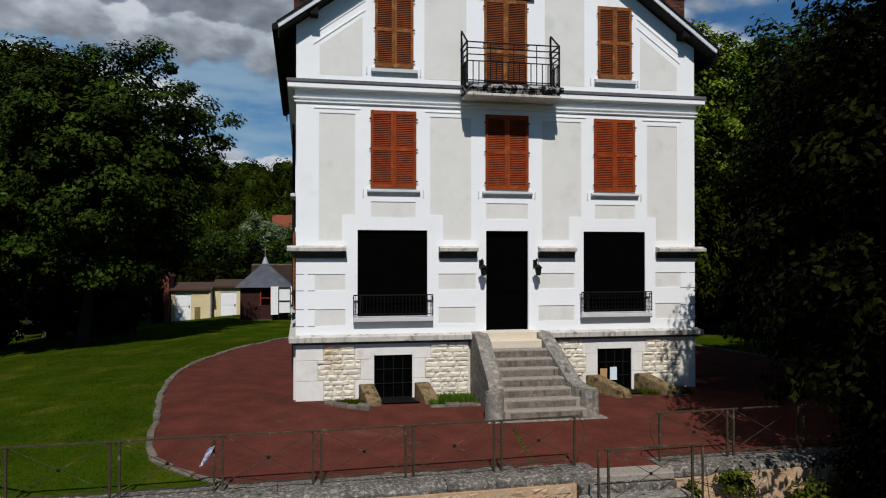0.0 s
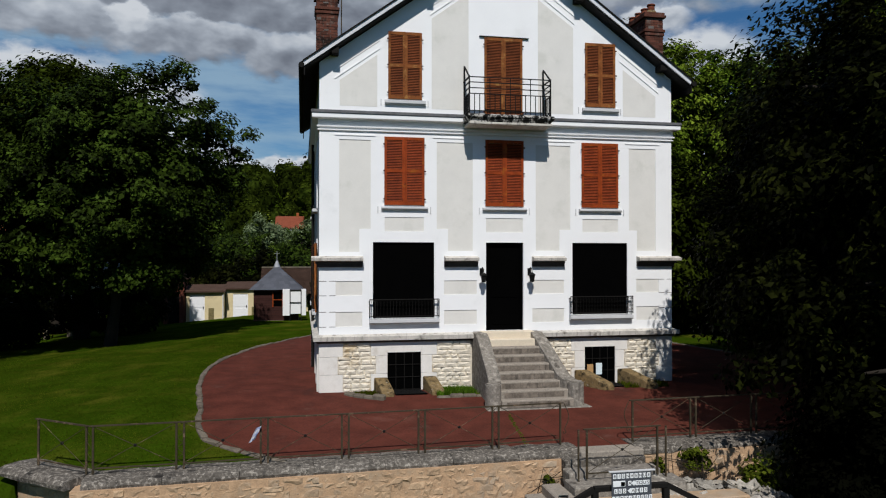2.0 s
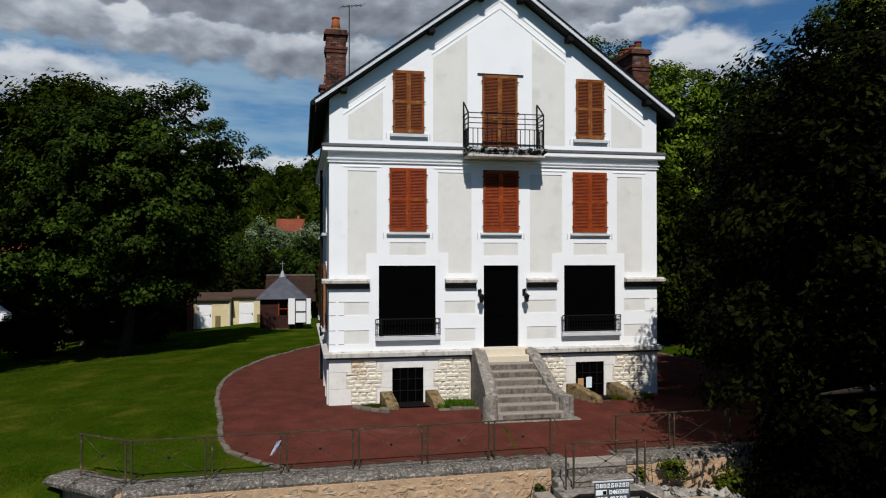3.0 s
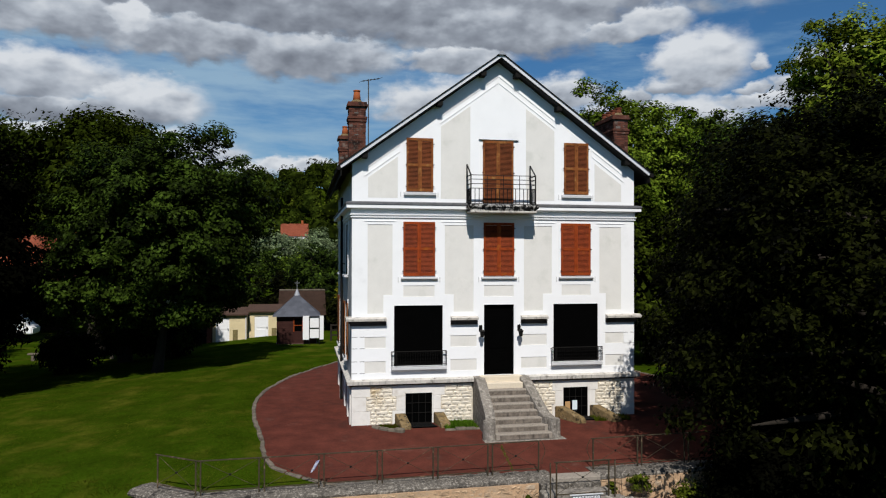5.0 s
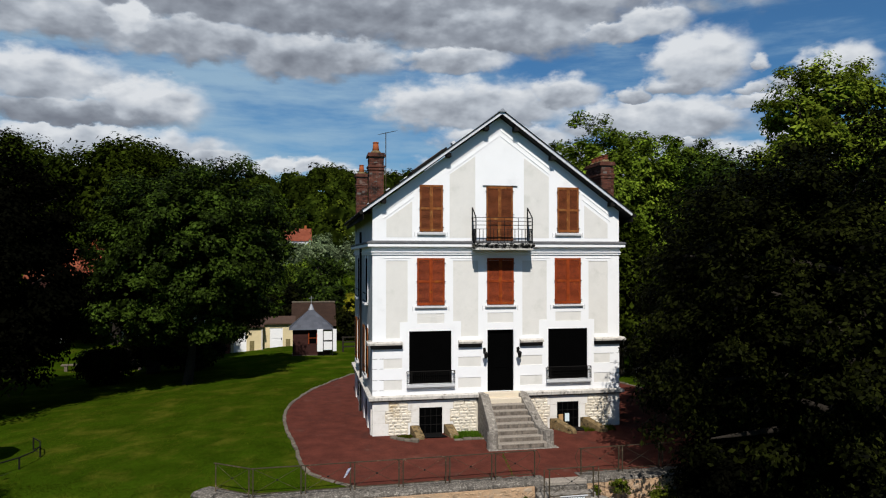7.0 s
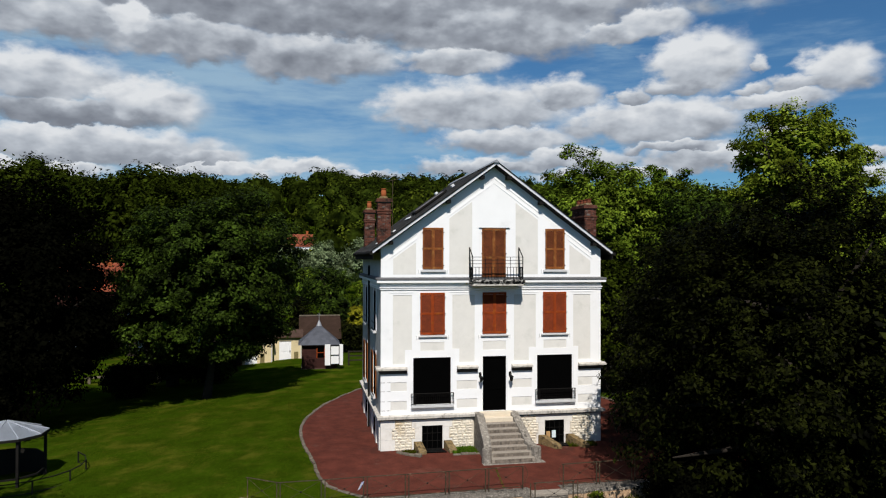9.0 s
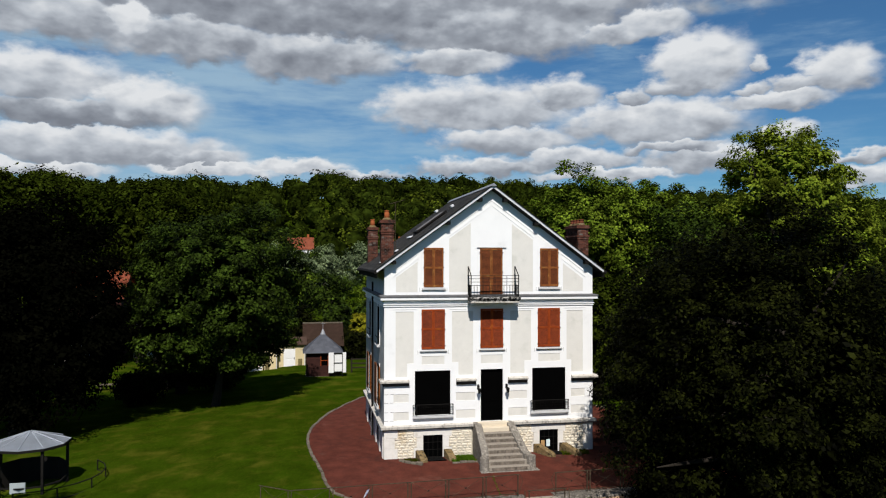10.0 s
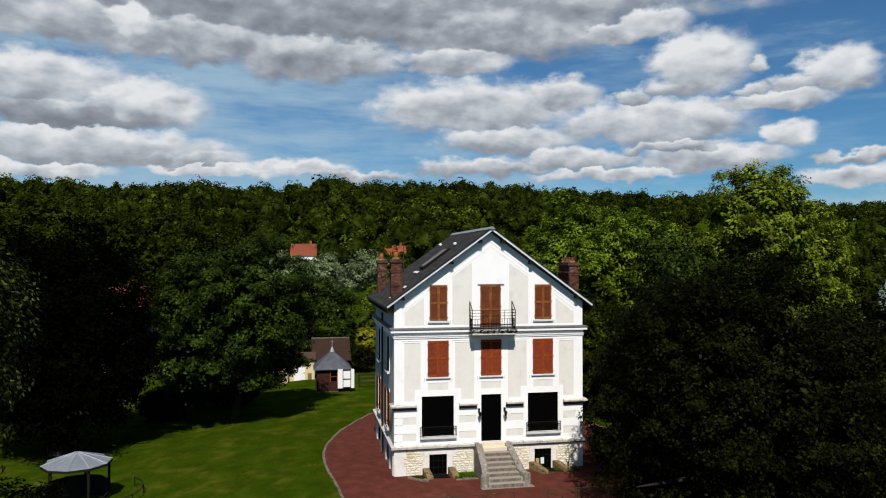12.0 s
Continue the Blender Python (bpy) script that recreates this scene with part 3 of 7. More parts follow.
PANELS = []
for a, b, c, d in (
    (-4.47, -3.64, 4.30, 6.66), (-4.47, -3.94, 3.69, 4.30), (-1.86, -0.86, 4.31, 6.66), (-1.55, -0.86, 3.72, 4.31),
    (0.93, 1.94, 4.31, 6.66), (0.93, 1.62, 3.73, 4.31), (3.70, 4.52, 4.31, 6.64), (3.94, 4.52, 3.73, 4.31),
    (-3.27, -2.21, 4.24, 4.62), (-0.49, 0.56, 4.23, 4.62), (2.30, 3.37, 4.25, 4.62),
    (-4.56, -3.86, 2.54, 2.92), (-4.56, -3.86, 1.72, 2.11), (-1.66, -0.75, 2.54, 2.92), (-1.66, -0.75, 1.73, 2.12),
    (0.83, 1.75, 2.54, 2.92), (0.83, 1.75, 1.75, 2.13), (3.92, 4.61, 2.55, 2.93), (3.92, 4.61, 1.76, 2.15)):
    PANELS.append((a, b, c, d))
OPENINGS = [(-3.58, -1.93, 1.93, 3.95), (2.0, 3.64, 1.95, 3.95), (-0.49, 0.57, 1.545, 3.95)]


def relief_wall(cells, x0, x1, z0, z1):
    """A front face at y = 0 whose cells (a, b, c, d, depth) are sunk, with their cheeks."""
    xs = sorted({x0, x1, *(c[0] for c in cells), *(c[1] for c in cells)})
    zs = sorted({z0, z1, *(c[2] for c in cells), *(c[3] for c in cells)})

    def depth(i, j):
        if not (0 <= i < len(xs) - 1 and 0 <= j < len(zs) - 1):
            return 0.0
        mx, mz = (xs[i] + xs[i + 1]) / 2, (zs[j] + zs[j + 1]) / 2
        for a, b, c, d, deep in cells:
            if a < mx < b and c < mz < d:
                return deep
        return 0.0

    bm = bmesh.new()

    def quad(*pts):
        bm.faces.new([bm.verts.new(p) for p in pts])

    for i in range(len(xs) - 1):
        for j in range(len(zs) - 1):
            e = depth(i, j)
            a, b, c, d = xs[i], xs[i + 1], zs[j], zs[j + 1]
            if e == 0:
                quad((a, 0, c), (b, 0, c), (b, 0, d), (a, 0, d))
            for di, dj, p, q in ((1, 0, (b, c), (b, d)), (0, 1, (a, d), (b, d))):
                f = depth(i + di, j + dj)
                if f != e:
                    quad((p[0], e, p[1]), (q[0], e, q[1]), (q[0], f, q[1]), (p[0], f, p[1]))
    bmesh.ops.remove_doubles(bm, verts=bm.verts, dist=0.0005)
    return bm


def build_walls():
    cells = [(*p, 0.016) for p in PANELS] + [(*o, 0.22) for o in OPENINGS]
    bm = relief_wall(cells, X0, X1, 1.33, 8.2)
    # gable above
    prism(bm, [(X0, 8.2), (X1, 8.2), (X1, EAVE), (0.01, gable_z(0.01)), (X0, EAVE)], 0.0, 0.3)
    front = part("front_wall", bm, M["white"], house, "smooth white render with raised bands")
    for a, b, c, d in PANELS:
        bm = boxes((a, b, 0.016, 0.05, c, d))
        part("wall_panel", bm, M["cream"], front, "cream roughcast panel")
    for a, b in ((X0, X0 + 0.3), (X1 - 0.3, X1)):
        part("side_wall", boxes((a, b, 0.002, DEEP - 0.3, -0.3, 8.62)), M["sidewall"], house, "grey-white rendered side wall with darker streaks")
    bm = bmesh.new()
    prism(bm, [(X0, -0.3), (X1, -0.3), (X1, EAVE), (0.01, gable_z(0.01)), (X0, EAVE)], DEEP - 0.3, DEEP)
    part("back_wall", bm, M["sidewall"], house)
    part("inner_wall", boxes((X0 + 0.3, X1 - 0.3, 0.31, 0.5, -0.3, 8.2)), M["sidewall"], house)
    bm = boxes((X0 + 0.02, X1 - 0.02, 0.06, 0.3, -0.35, 1.32))
    part("basement_wall", bm, M["mortar"], house, "pale mortar bed of the rubble basement")


def build_cornices():
    bm = bmesh.new()
    ring(bm, [(-0.02, 6.870), (0.025, 6.875), (0.045, 6.890), (0.045, 6.915), (0.012, 6.925), (0.012, 6.958), (0.065, 6.972), (0.070, 7.005), (0.030, 7.015), (0.030, 7.165), (0.060, 7.185), (0.185, 7.190), (0.190, 7.200), (0.190, 7.303), (-0.02, 7.306)], X0, X1, 0.0, DEEP)
    part("cornice", bm, M["white"], house, "white moulded cornice under the gable")
    bm = bmesh.new()
    ring(bm, [(-0.02, 7.310), (0.205, 7.308), (0.215, 7.316), (0.215, 7.382), (0.20, 7.392), (-0.02, 7.43)], X0, X1, 0.0, DEEP)
    part("cornice_cap", bm, M["lead"], house, "dark grey lead capping")
    bm = bmesh.new()
    ring(bm, [(-0.02, 1.355), (0.15, 1.36), (0.16, 1.47), (0.02, 1.52), (-0.02, 1.52)], X0, X1, 0.0, DEEP)
    part("plinth_ledge", bm, M["ledge"], house, "weathered stone ledge with dark streaks")
    # added ring whose dark colour is the shadow below the ledge
    bm = bmesh.new()
    ring(bm, [(-0.02, 1.29), (0.05, 1.295), (0.06, 1.32), (0.09, 1.33), (0.10, 1.352), (-0.02, 1.352)], X0, X1, 0.0, DEEP)
    part("plinth_moulding", bm, M["stain_and_shade"], house, "added moulding, coloured dark as the shadow under the ledge")
    for a, b in ((X0 - 0.2, -3.85), (-1.66, -0.73), (0.81, 1.75), (3.92, X1 + 0.2)):
        bm = bmesh.new()
        # stained stepped moulding; the shade under the course is in its colour too
        part("string_moulding", boxes((max(a, X0 - 0.06), min(b, X1 + 0.06), -0.05, 0.0, 3.29, 3.375), (max(a, X0 - 0.1), min(b, X1 + 0.1), -0.10, 0.0, 3.375, 3.435), bevel=0.008), M["stain_and_shade"], house, "stone moulding with its stain and the ledge's shade in the colour")
        prof = [(0.0, 3.437), (-0.10, 3.44), (-0.22, 3.46), (-0.23, 3.53), (-0.03, 3.58), (0.0, 3.58)]
        l = [bm.verts.new((a, y, z)) for y, z in prof]
        r = [bm.verts.new((b, y, z)) for y, z in prof]
        bm.faces.new(l)
        bm.faces.new(r[::-1])
        for i in range(len(prof) - 1):
            bm.faces.new((l[i], r[i], r[i + 1], l[i + 1]))
        if a < X0 or b > X1:
            s = -1 if a < X0 else 1
            xa = X0 if s < 0 else X1
            box(bm, min(xa, xa + s * 0.2), max(xa, xa + s * 0.2), 0.0, 0.5, 3.45, 3.57)
        part("string_course", bm, M["ledge"], house, "weathered grey stone ledge")


def build_gable():
    plates = [
        [(-4.46, 7.55), (-3.47, 7.55), (-3.47, 8.94), (-4.46, 8.22)], [(-2.0, 7.55), (-0.98, 7.55), (-0.98, 10.74), (-2.0, 10.0)],
        [(1.0, 7.55), (2.03, 7.55), (2.03, 9.98), (1.0, 10.72)], [(3.52, 7.55), (4.52, 7.55), (4.52, 8.15), (3.52, 8.88)]]
    for p in plates:
        bm = bmesh.new()
        prism(bm, p, -0.004, 0.004)
        part("gable_panel", bm, M["cream"], house, "cream roughcast panel with a sloping top")
    # two raised fillets along each slope, broken by the windows
    for off in (0.47, 0.69):
        for s in (-1, 1):
            for a, b in ((4.6, 3.42), (2.05, 0.02)):
                bm = bmesh.new()
                za, zb = EAVE + SLOPE * (5.0 - a) - off, EAVE + SLOPE * (5.0 - b) - off
                flat_bar(bm, (0.01 + s * a, -0.008, za), (0.01 + s * b, -0.008, zb), 0.018, 0.026)
                part("fillet", bm, M["white"], house)
    # joints of the corner blocks, level with the sunk panels
    for z in (2.92, 2.54, 2.11, 1.72):
        for a, b in ((X0 - 0.001, -4.80), (-4.72, -4.56), (4.61, 4.78), (4.86, X1 + 0.001)):
            part("joint", boxes((a, b, -0.002, 0.0015, z - 0.007, z + 0.007)), M["stain_and_shade"], house)
    for a, b, z in ((-4.59, -3.52, 6.775), (-1.98, -0.75, 6.775), (0.81, 2.06, 6.775), (3.58, 4.64, 6.77)):
        part("fillet", boxes((a, b, -0.018, 0.0, z - 0.012, z + 0.012)), M["white"], house)


def roof_slab(bm, s, y0, y1, lift, thick, out):
    """One slope: s -1 left, 1 right."""
    xa, xb = 0.01, 0.01 + s * (5.0 + out)
    za, zb = gable_z(0.01) + lift, EAVE + lift - SLOPE * out
    prism(bm, [(xa, za), (xb, zb), (xb, zb - thick), (xa, za - thick)], y0, y1)


def build_roof():
    roof = empty("roof")
    roof.parent = house
    for s in (-1, 1):
        bm = bmesh.new()
        roof_slab(bm, s, -0.36, DEEP + 0.4, 0.20, 0.16, 0.40)
        part("soffit", bm, M["soffit"], roof, "dark boarded soffit")
        # courses of slates
        rng = np.random.default_rng(5 + s)
        quads = []
        L = math.hypot(5.42, 5.42 * SLOPE)
        nrow, ncol = 30, 34
        ux, uz = 1 / math.sqrt(1 + SLOPE ** 2), -SLOPE / math.sqrt(1 + SLOPE ** 2)
        nx, nz = -uz, ux
        for i in range(nrow):
            d0, d1 = L * i / nrow, L * (i + 1) / nrow + 0.06
            for j in range(ncol + 1):
                w = (DEEP + 0.9) / ncol
                ya = max(-0.40, -0.40 + (j - 0.5 * (i % 2)) * w)
                yb = min(DEEP + 0.44, -0.40 + (j + 1 - 0.5 * (i % 2)) * w - 0.008)
                if yb - ya < 0.02:
                    continue
                h0, h1 = 0.006, 0.016 + rng.uniform(0, 0.006)
                P = []
                for d, h, y in ((d0, h0, ya), (d1, h1, ya), (d1, h1, yb), (d0, h0, yb)):
                    P.append((0.01 + s * (d * ux + h * nx), y, gable_z(0.01) + 0.205 + d * uz + h * nz))
                quads += P if s > 0 else P[::-1]
        me = fast_mesh("slate_covering", quads, 4, M["slate"])
        ob = new("slate_covering", me)
        ob.parent = roof
        tagged(ob, "dark weathered roof slates", kind="stuff")
        # verge board, capped with dark zinc
        bm = bmesh.new()
        roof_slab(bm, s, -0.41, -0.36, 0.20, 0.125, 0.41)
        part("verge_board", bm, M["verge"], roof, "pale grey painted verge board")
        bm = bmesh.new()
        roof_slab(bm, s, -0.44, -0.34, 0.245, 0.045, 0.43)
        part("verge_cap", bm, M["beam"], roof, "black verge capping")
        for k in (0.12, 0.42, 0.92):
            x = 0.01 + s * 5.0 * k
            z = gable_z(x)
            part("purlin_end", boxes((x - 0.09, x + 0.09, -0.35, 0.0, z - 0.12, z + 0.035)), M["beam"], roof, "dark timber purlin end")
        bm = bmesh.new()
        xe = 0.01 + s * 5.40
        bar(bm, (xe + s * 0.06, -0.48, 8.46), (xe + s * 0.06, DEEP + 0.4, 8.46), 0.075, 8)
        part("gutter", bm, M["beam"], roof, "dark eaves gutter")
        part("fascia", boxes((min(xe, xe - s * 0.03), max(xe, xe - s * 0.03), -0.46, DEEP + 0.4, 8.20, 8.40)), M["beam"], roof, "dark eaves board")
    bm = bmesh.new()
    prism(bm, [(-0.14, gable_z(0) + 0.16), (0.01, gable_z(0) + 0.30), (0.16, gable_z(0) + 0.16)], -0.48, DEEP + 0.42)
    part("ridge", bm, M["zinc"], roof, "grey ridge capping")


build_walls()
build_cornices()
build_gable()
build_roof()

# ---- shutters, windows, door ----
M["hinge"] = material("rusty_brown_hinge_iron", (0.06, 0.018, 0.010), 0.7, 0.3, 6.0, 40, 0.1)
LEAF_CACHE = {}


def shutter_meshes(w, h, split, mat):
    """Frame and louvres of one shutter leaf, hinged at x = 0 and hanging from z = 0 up."""
    key = (round(w, 3), round(h, 3), split, mat.name)
    if key in LEAF_CACHE:
        return LEAF_CACHE[key]
    s, t = 0.062, 0.036
    mid = h * split
    bm = boxes((0, s, 0, t, 0, h), (w - s, w, 0, t, 0, h), (s, w - s, 0.002, t - 0.002, 0, 0.10), (s, w - s, 0.002, t - 0.002, h - 0.09, h), (s, w - s, 0.002, t - 0.002, mid - 0.04, mid + 0.05), bevel=0.004)
    frame_ob = part("shutter", bm, mat)
    bm = bmesh.new()
    for z0, z1 in ((0.10, mid - 0.04), (mid + 0.05, h - 0.09)):
        n = max(4, int((z1 - z0) / 0.042))
        for i in range(n):
            z = z0 + (i + 0.5) * (z1 - z0) / n
            bmesh.ops.create_cube(bm, size=1.0, matrix=Matrix.Translation((w / 2, t / 2, z)) @ pose(0, 0, 0, -30) @ Matrix.Diagonal((w - 2 * s, 0.007, 0.030, 1)))
    slat_ob = part("louvres", bm, M["slat_old"] if mat == M["shutter_old"] else M["slat"])
    bm = boxes((s, w - s, t - 0.006, t - 0.002, 0.1, h - 0.1))
    back_ob = part("backing", bm, M["beam"])
    LEAF_CACHE[key] = (frame_ob.data, slat_ob.data, back_ob.data)
    for ob in (frame_ob, slat_ob, back_ob):
        bpy.data.objects.remove(ob)
    return LEAF_CACHE[key]


def hinge_mesh():
    if "hinge" not in LEAF_CACHE:
        ob = part("hinge", boxes((-0.022, 0.02, -0.008, 0.0, -0.018, 0.018), (-0.032, -0.020, -0.02, 0.008, -0.014, 0.014)), M["hinge"])
        LEAF_CACHE["hinge"] = ob.data
        bpy.data.objects.remove(ob)
    return LEAF_CACHE["hinge"]


def shutter_pair(a, b, z0, z1, mat, label, split=0.5, parent=None, m=None):
    w, h = (b - a) / 2 - 0.001, z1 - z0
    fr, sl, bk = shutter_meshes(w, h, split, mat)
    for side in (0, 1):
        ob = new("shutter", fr)
        ob.parent = parent or house
        ob["label"] = label
        loc = Matrix.Translation((a, -0.045, z0)) if side == 0 else Matrix.Translation((b, -0.045, z0)) @ Matrix.Diagonal((-1, 1, 1, 1))
        ob.matrix_basis = loc if m is None else m @ loc
        for name, me in (("louvres", sl), ("backing", bk)):
            c = new(name, me)
            c.parent = ob
        for z in (0.16, h / 2, h - 0.2):
            c = new("hinge", hinge_mesh())
            c.parent = ob
            c.matrix_basis = Matrix.Translation((0, 0, z))


def sill(a, b, z, mat="sill", out=0.09, thick=0.085):
    bm = bmesh.new()
    prof = [(0.0, z - thick), (-out + 0.03, z - thick), (-out, z - thick + 0.03), (-out, z - 0.015), (0.0, z + 0.012)]
    l = [bm.verts.new((a, y, zz)) for y, zz in prof]
    r = [bm.verts.new((b, y, zz)) for y, zz in prof]
    bm.faces.new(l)
    bm.faces.new(r[::-1])
    for i in range(len(prof)):
        j = (i + 1) % len(prof)
        bm.faces.new((l[i], r[i], r[j], l[j]))
    part("window_sill", bm, M[mat], house, "pale grey projecting sill")


def build_front_windows():
    for a, b in ((-3.28, -2.20), (-0.51, 0.57), (2.27, 3.36)):
        shutter_pair(a, b, 4.94, 6.76, M["shutter"], "closed louvred orange-brown shutter", 0.5)
        sill(a - 0.08, b + 0.09, 4.90)
        for x in (a - 0.17, b + 0.17):
            part("shutter_stop", boxes((x - 0.012, x + 0.012, -0.02, 0.0, 4.73, 4.90)), M["sill"], house)
    for a, b in ((-3.18, -2.27), (2.38, 3.28)):
        shutter_pair(a, b, 7.78, 9.58, M["shutter_old"], "closed louvred faded brown shutter", 0.49)
        sill(a - 0.09, b + 0.10, 7.75, thick=0.12)
        for x in (a - 0.19, b + 0.17):
            part("shutter_stop", boxes((x - 0.012, x + 0.012, -0.02, 0.0, 7.60, 7.76)), M["sill"], house)
    shutter_pair(-0.54, 0.54, 7.36, 9.57, M["shutter_old"], "closed louvred faded brown balcony shutter", 0.42)
    part("lintel_flashing", boxes((-0.68, 0.72, -0.05, 0.0, 9.585, 9.605)), M["beam"], house, "thin dark flashing over the balcony door")
    for a, b, c, d in OPENINGS[:2]:
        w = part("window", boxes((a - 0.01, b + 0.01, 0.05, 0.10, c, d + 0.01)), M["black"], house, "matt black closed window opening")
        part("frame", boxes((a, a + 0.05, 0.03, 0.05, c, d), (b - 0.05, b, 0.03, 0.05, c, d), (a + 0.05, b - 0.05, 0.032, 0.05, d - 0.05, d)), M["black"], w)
        sill(a - 0.10, b + 0.12, c - 0.02, thick=0.12, out=0.15)
        # low cast-iron guard on the sill
        g0, g1 = a - 0.10, b + 0.11
        gb = bmesh.new()
        flat_bar(gb, (g0, -0.13, c + 0.50), (g1, -0.13, c + 0.50), 0.035, 0.025)
        flat_bar(gb, (g0, -0.13, c + 0.06), (g1, -0.13, c + 0.06), 0.02, 0.02)
        for x in (g0, g1, g0 + 0.16, g1 - 0.16):
            flat_bar(gb, (x, -0.13, c + 0.02), (x, -0.13, c + 0.50), 0.02, 0.02)
        for x in (g0, g1):
            flat_bar(gb, (x, -0.13, c + 0.45), (x, 0.0, c + 0.45), 0.02, 0.02)
        guard = part("window_guard", gb, M["beam"], w, "dark cast-iron window guard")
        n = 22
        for i in range(n):
            x = g0 + (i + 0.5) * (g1 - g0) / n
            sb = bmesh.new()
            r = 0.028
            for z in (c + 0.14, c + 0.25, c + 0.36, c + 0.44):
                bmesh.ops.create_circle(sb, cap_ends=False, segments=8, radius=r, matrix=Matrix.Translation((x, -0.13, z)) @ pose(0, 0, 0, 90))
            ring_edges = list(sb.edges)
            ex = bmesh.ops.extrude_edge_only(sb, edges=ring_edges)["geom"]
            for v in ex:
                if isinstance(v, bmesh.types.BMVert):
                    v.co.y += 0.02
            bar(sb, (x, -0.12, c + 0.06), (x, -0.12, c + 0.50), 0.006, 4)
            part("scroll", sb, M["beam"], guard)
    a, b, c, d = OPENINGS[2]
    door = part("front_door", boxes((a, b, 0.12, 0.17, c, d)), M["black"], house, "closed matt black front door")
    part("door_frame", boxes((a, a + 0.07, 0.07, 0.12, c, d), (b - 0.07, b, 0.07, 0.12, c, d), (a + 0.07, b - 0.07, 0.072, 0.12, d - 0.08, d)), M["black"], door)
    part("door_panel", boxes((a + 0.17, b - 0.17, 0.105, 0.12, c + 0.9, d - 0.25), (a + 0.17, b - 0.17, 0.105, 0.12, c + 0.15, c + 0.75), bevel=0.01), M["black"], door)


def build_lantern(x):
    body = part("wall_lantern", boxes((x - 0.05, x + 0.05, -0.02, 0.0, 3.05, 3.25)), M["iron"], house, "small black wrought-iron wall lantern")
    bm = bmesh.new()
    tube(bm, [Vector((x, -0.01, 3.18)), Vector((x, -0.12, 3.27)), Vector((x, -0.24, 3.22)), Vector((x, -0.25, 3.15))], [0.014] * 4, 6)
    part("bracket", bm, M["iron"], body)
    bm = bmesh.new()
    bmesh.ops.create_cone(bm, cap_ends=True, segments=6, radius1=0.055, radius2=0.085, depth=0.19, matrix=Matrix.Translation((x, -0.25, 2.97)))
    part("cage", bm, M["iron"], body)
    bm = bmesh.new()
    bmesh.ops.create_cone(bm, cap_ends=True, segments=6, radius1=0.11, radius2=0.02, depth=0.08, matrix=Matrix.Translation((x, -0.25, 3.10)))
    part("cap", bm, M["iron"], body)


def build_balcony():
    bm = bmesh.new()
    rng = random.Random(4)
    box(bm, -1.17, 1.23, -0.74, 0.0, 7.10, 7.33)
    bmesh.ops.bevel(bm, geom=list(bm.edges), offset=0.025, segments=1, affect="EDGES")
    bmesh.ops.subdivide_edges(bm, edges=list(bm.edges), cuts=3)
    for v in bm.verts:
        if v.co.y < -0.05:
            v.co += Vector((rng.uniform(-1, 1), rng.uniform(-1, 1), rng.uniform(-1, 1))) * 0.010
        if v.co.z < 7.18:
            v.co.y = max(v.co.y, -0.66)
            v.co.x = min(max(v.co.x, -1.10), 1.15)
    slab = part("balcony_slab", bm, M["balcony"], house, "rough lichened stone balcony slab with black stains")
    bm = boxes((-1.12, 1.17, -0.71, -0.001, 7.06, 7.125), bevel=0.012)
    part("slab_underside", bm, M["ledge"], slab, "pale smooth stone lip under the balcony slab")
    x0, x1, y0, zt = -1.11, 1.13, -0.66, 8.31
    bm = bmesh.new()
    for z, s in ((zt, 0.045), (zt - 0.14, 0.03), (zt - 0.29, 0.03), (zt - 0.44, 0.03), (7.42, 0.03)):
        flat_bar(bm, (x0, y0, z), (x1, y0, z), s, 0.02)
        for x in (x0, x1):
            flat_bar(bm, (x, y0, z), (x, -0.01, z), s, 0.02)
    for x in (x0, x1):
        flat_bar(bm, (x, y0, zt), (x, -0.06, zt + 0.42), 0.04, 0.025)
    part("rail", bm, M["iron"], slab, "black iron balcony rails")
    for x in (x0, x1):
        for y, top in ((y0, zt + 0.02), (-0.06, zt + 0.42)):
            part("post", boxes((x - 0.018, x + 0.018, y - 0.018, y + 0.018, 7.30, top)), M["iron"], slab)
    n = 16
    for i in range(1, n):
        x = x0 + (x1 - x0) * i / n
        bm = bmesh.new()
        top = zt - 0.44 if i % 4 else zt
        bar(bm, (x, y0, 7.32), (x, y0, top), 0.013, 5)
        part("baluster", bm, M["iron"], slab)
    for x in (x0, x1):
        for i in range(1, 6):
            y = y0 + 0.66 * i / 6
            bm = bmesh.new()
            bar(bm, (x, y, 7.32), (x, y, zt - 0.44), 0.013, 5)
            part("baluster", bm, M["iron"], slab)


build_front_windows()
build_lantern(-0.62)
build_lantern(0.74)
build_balcony()


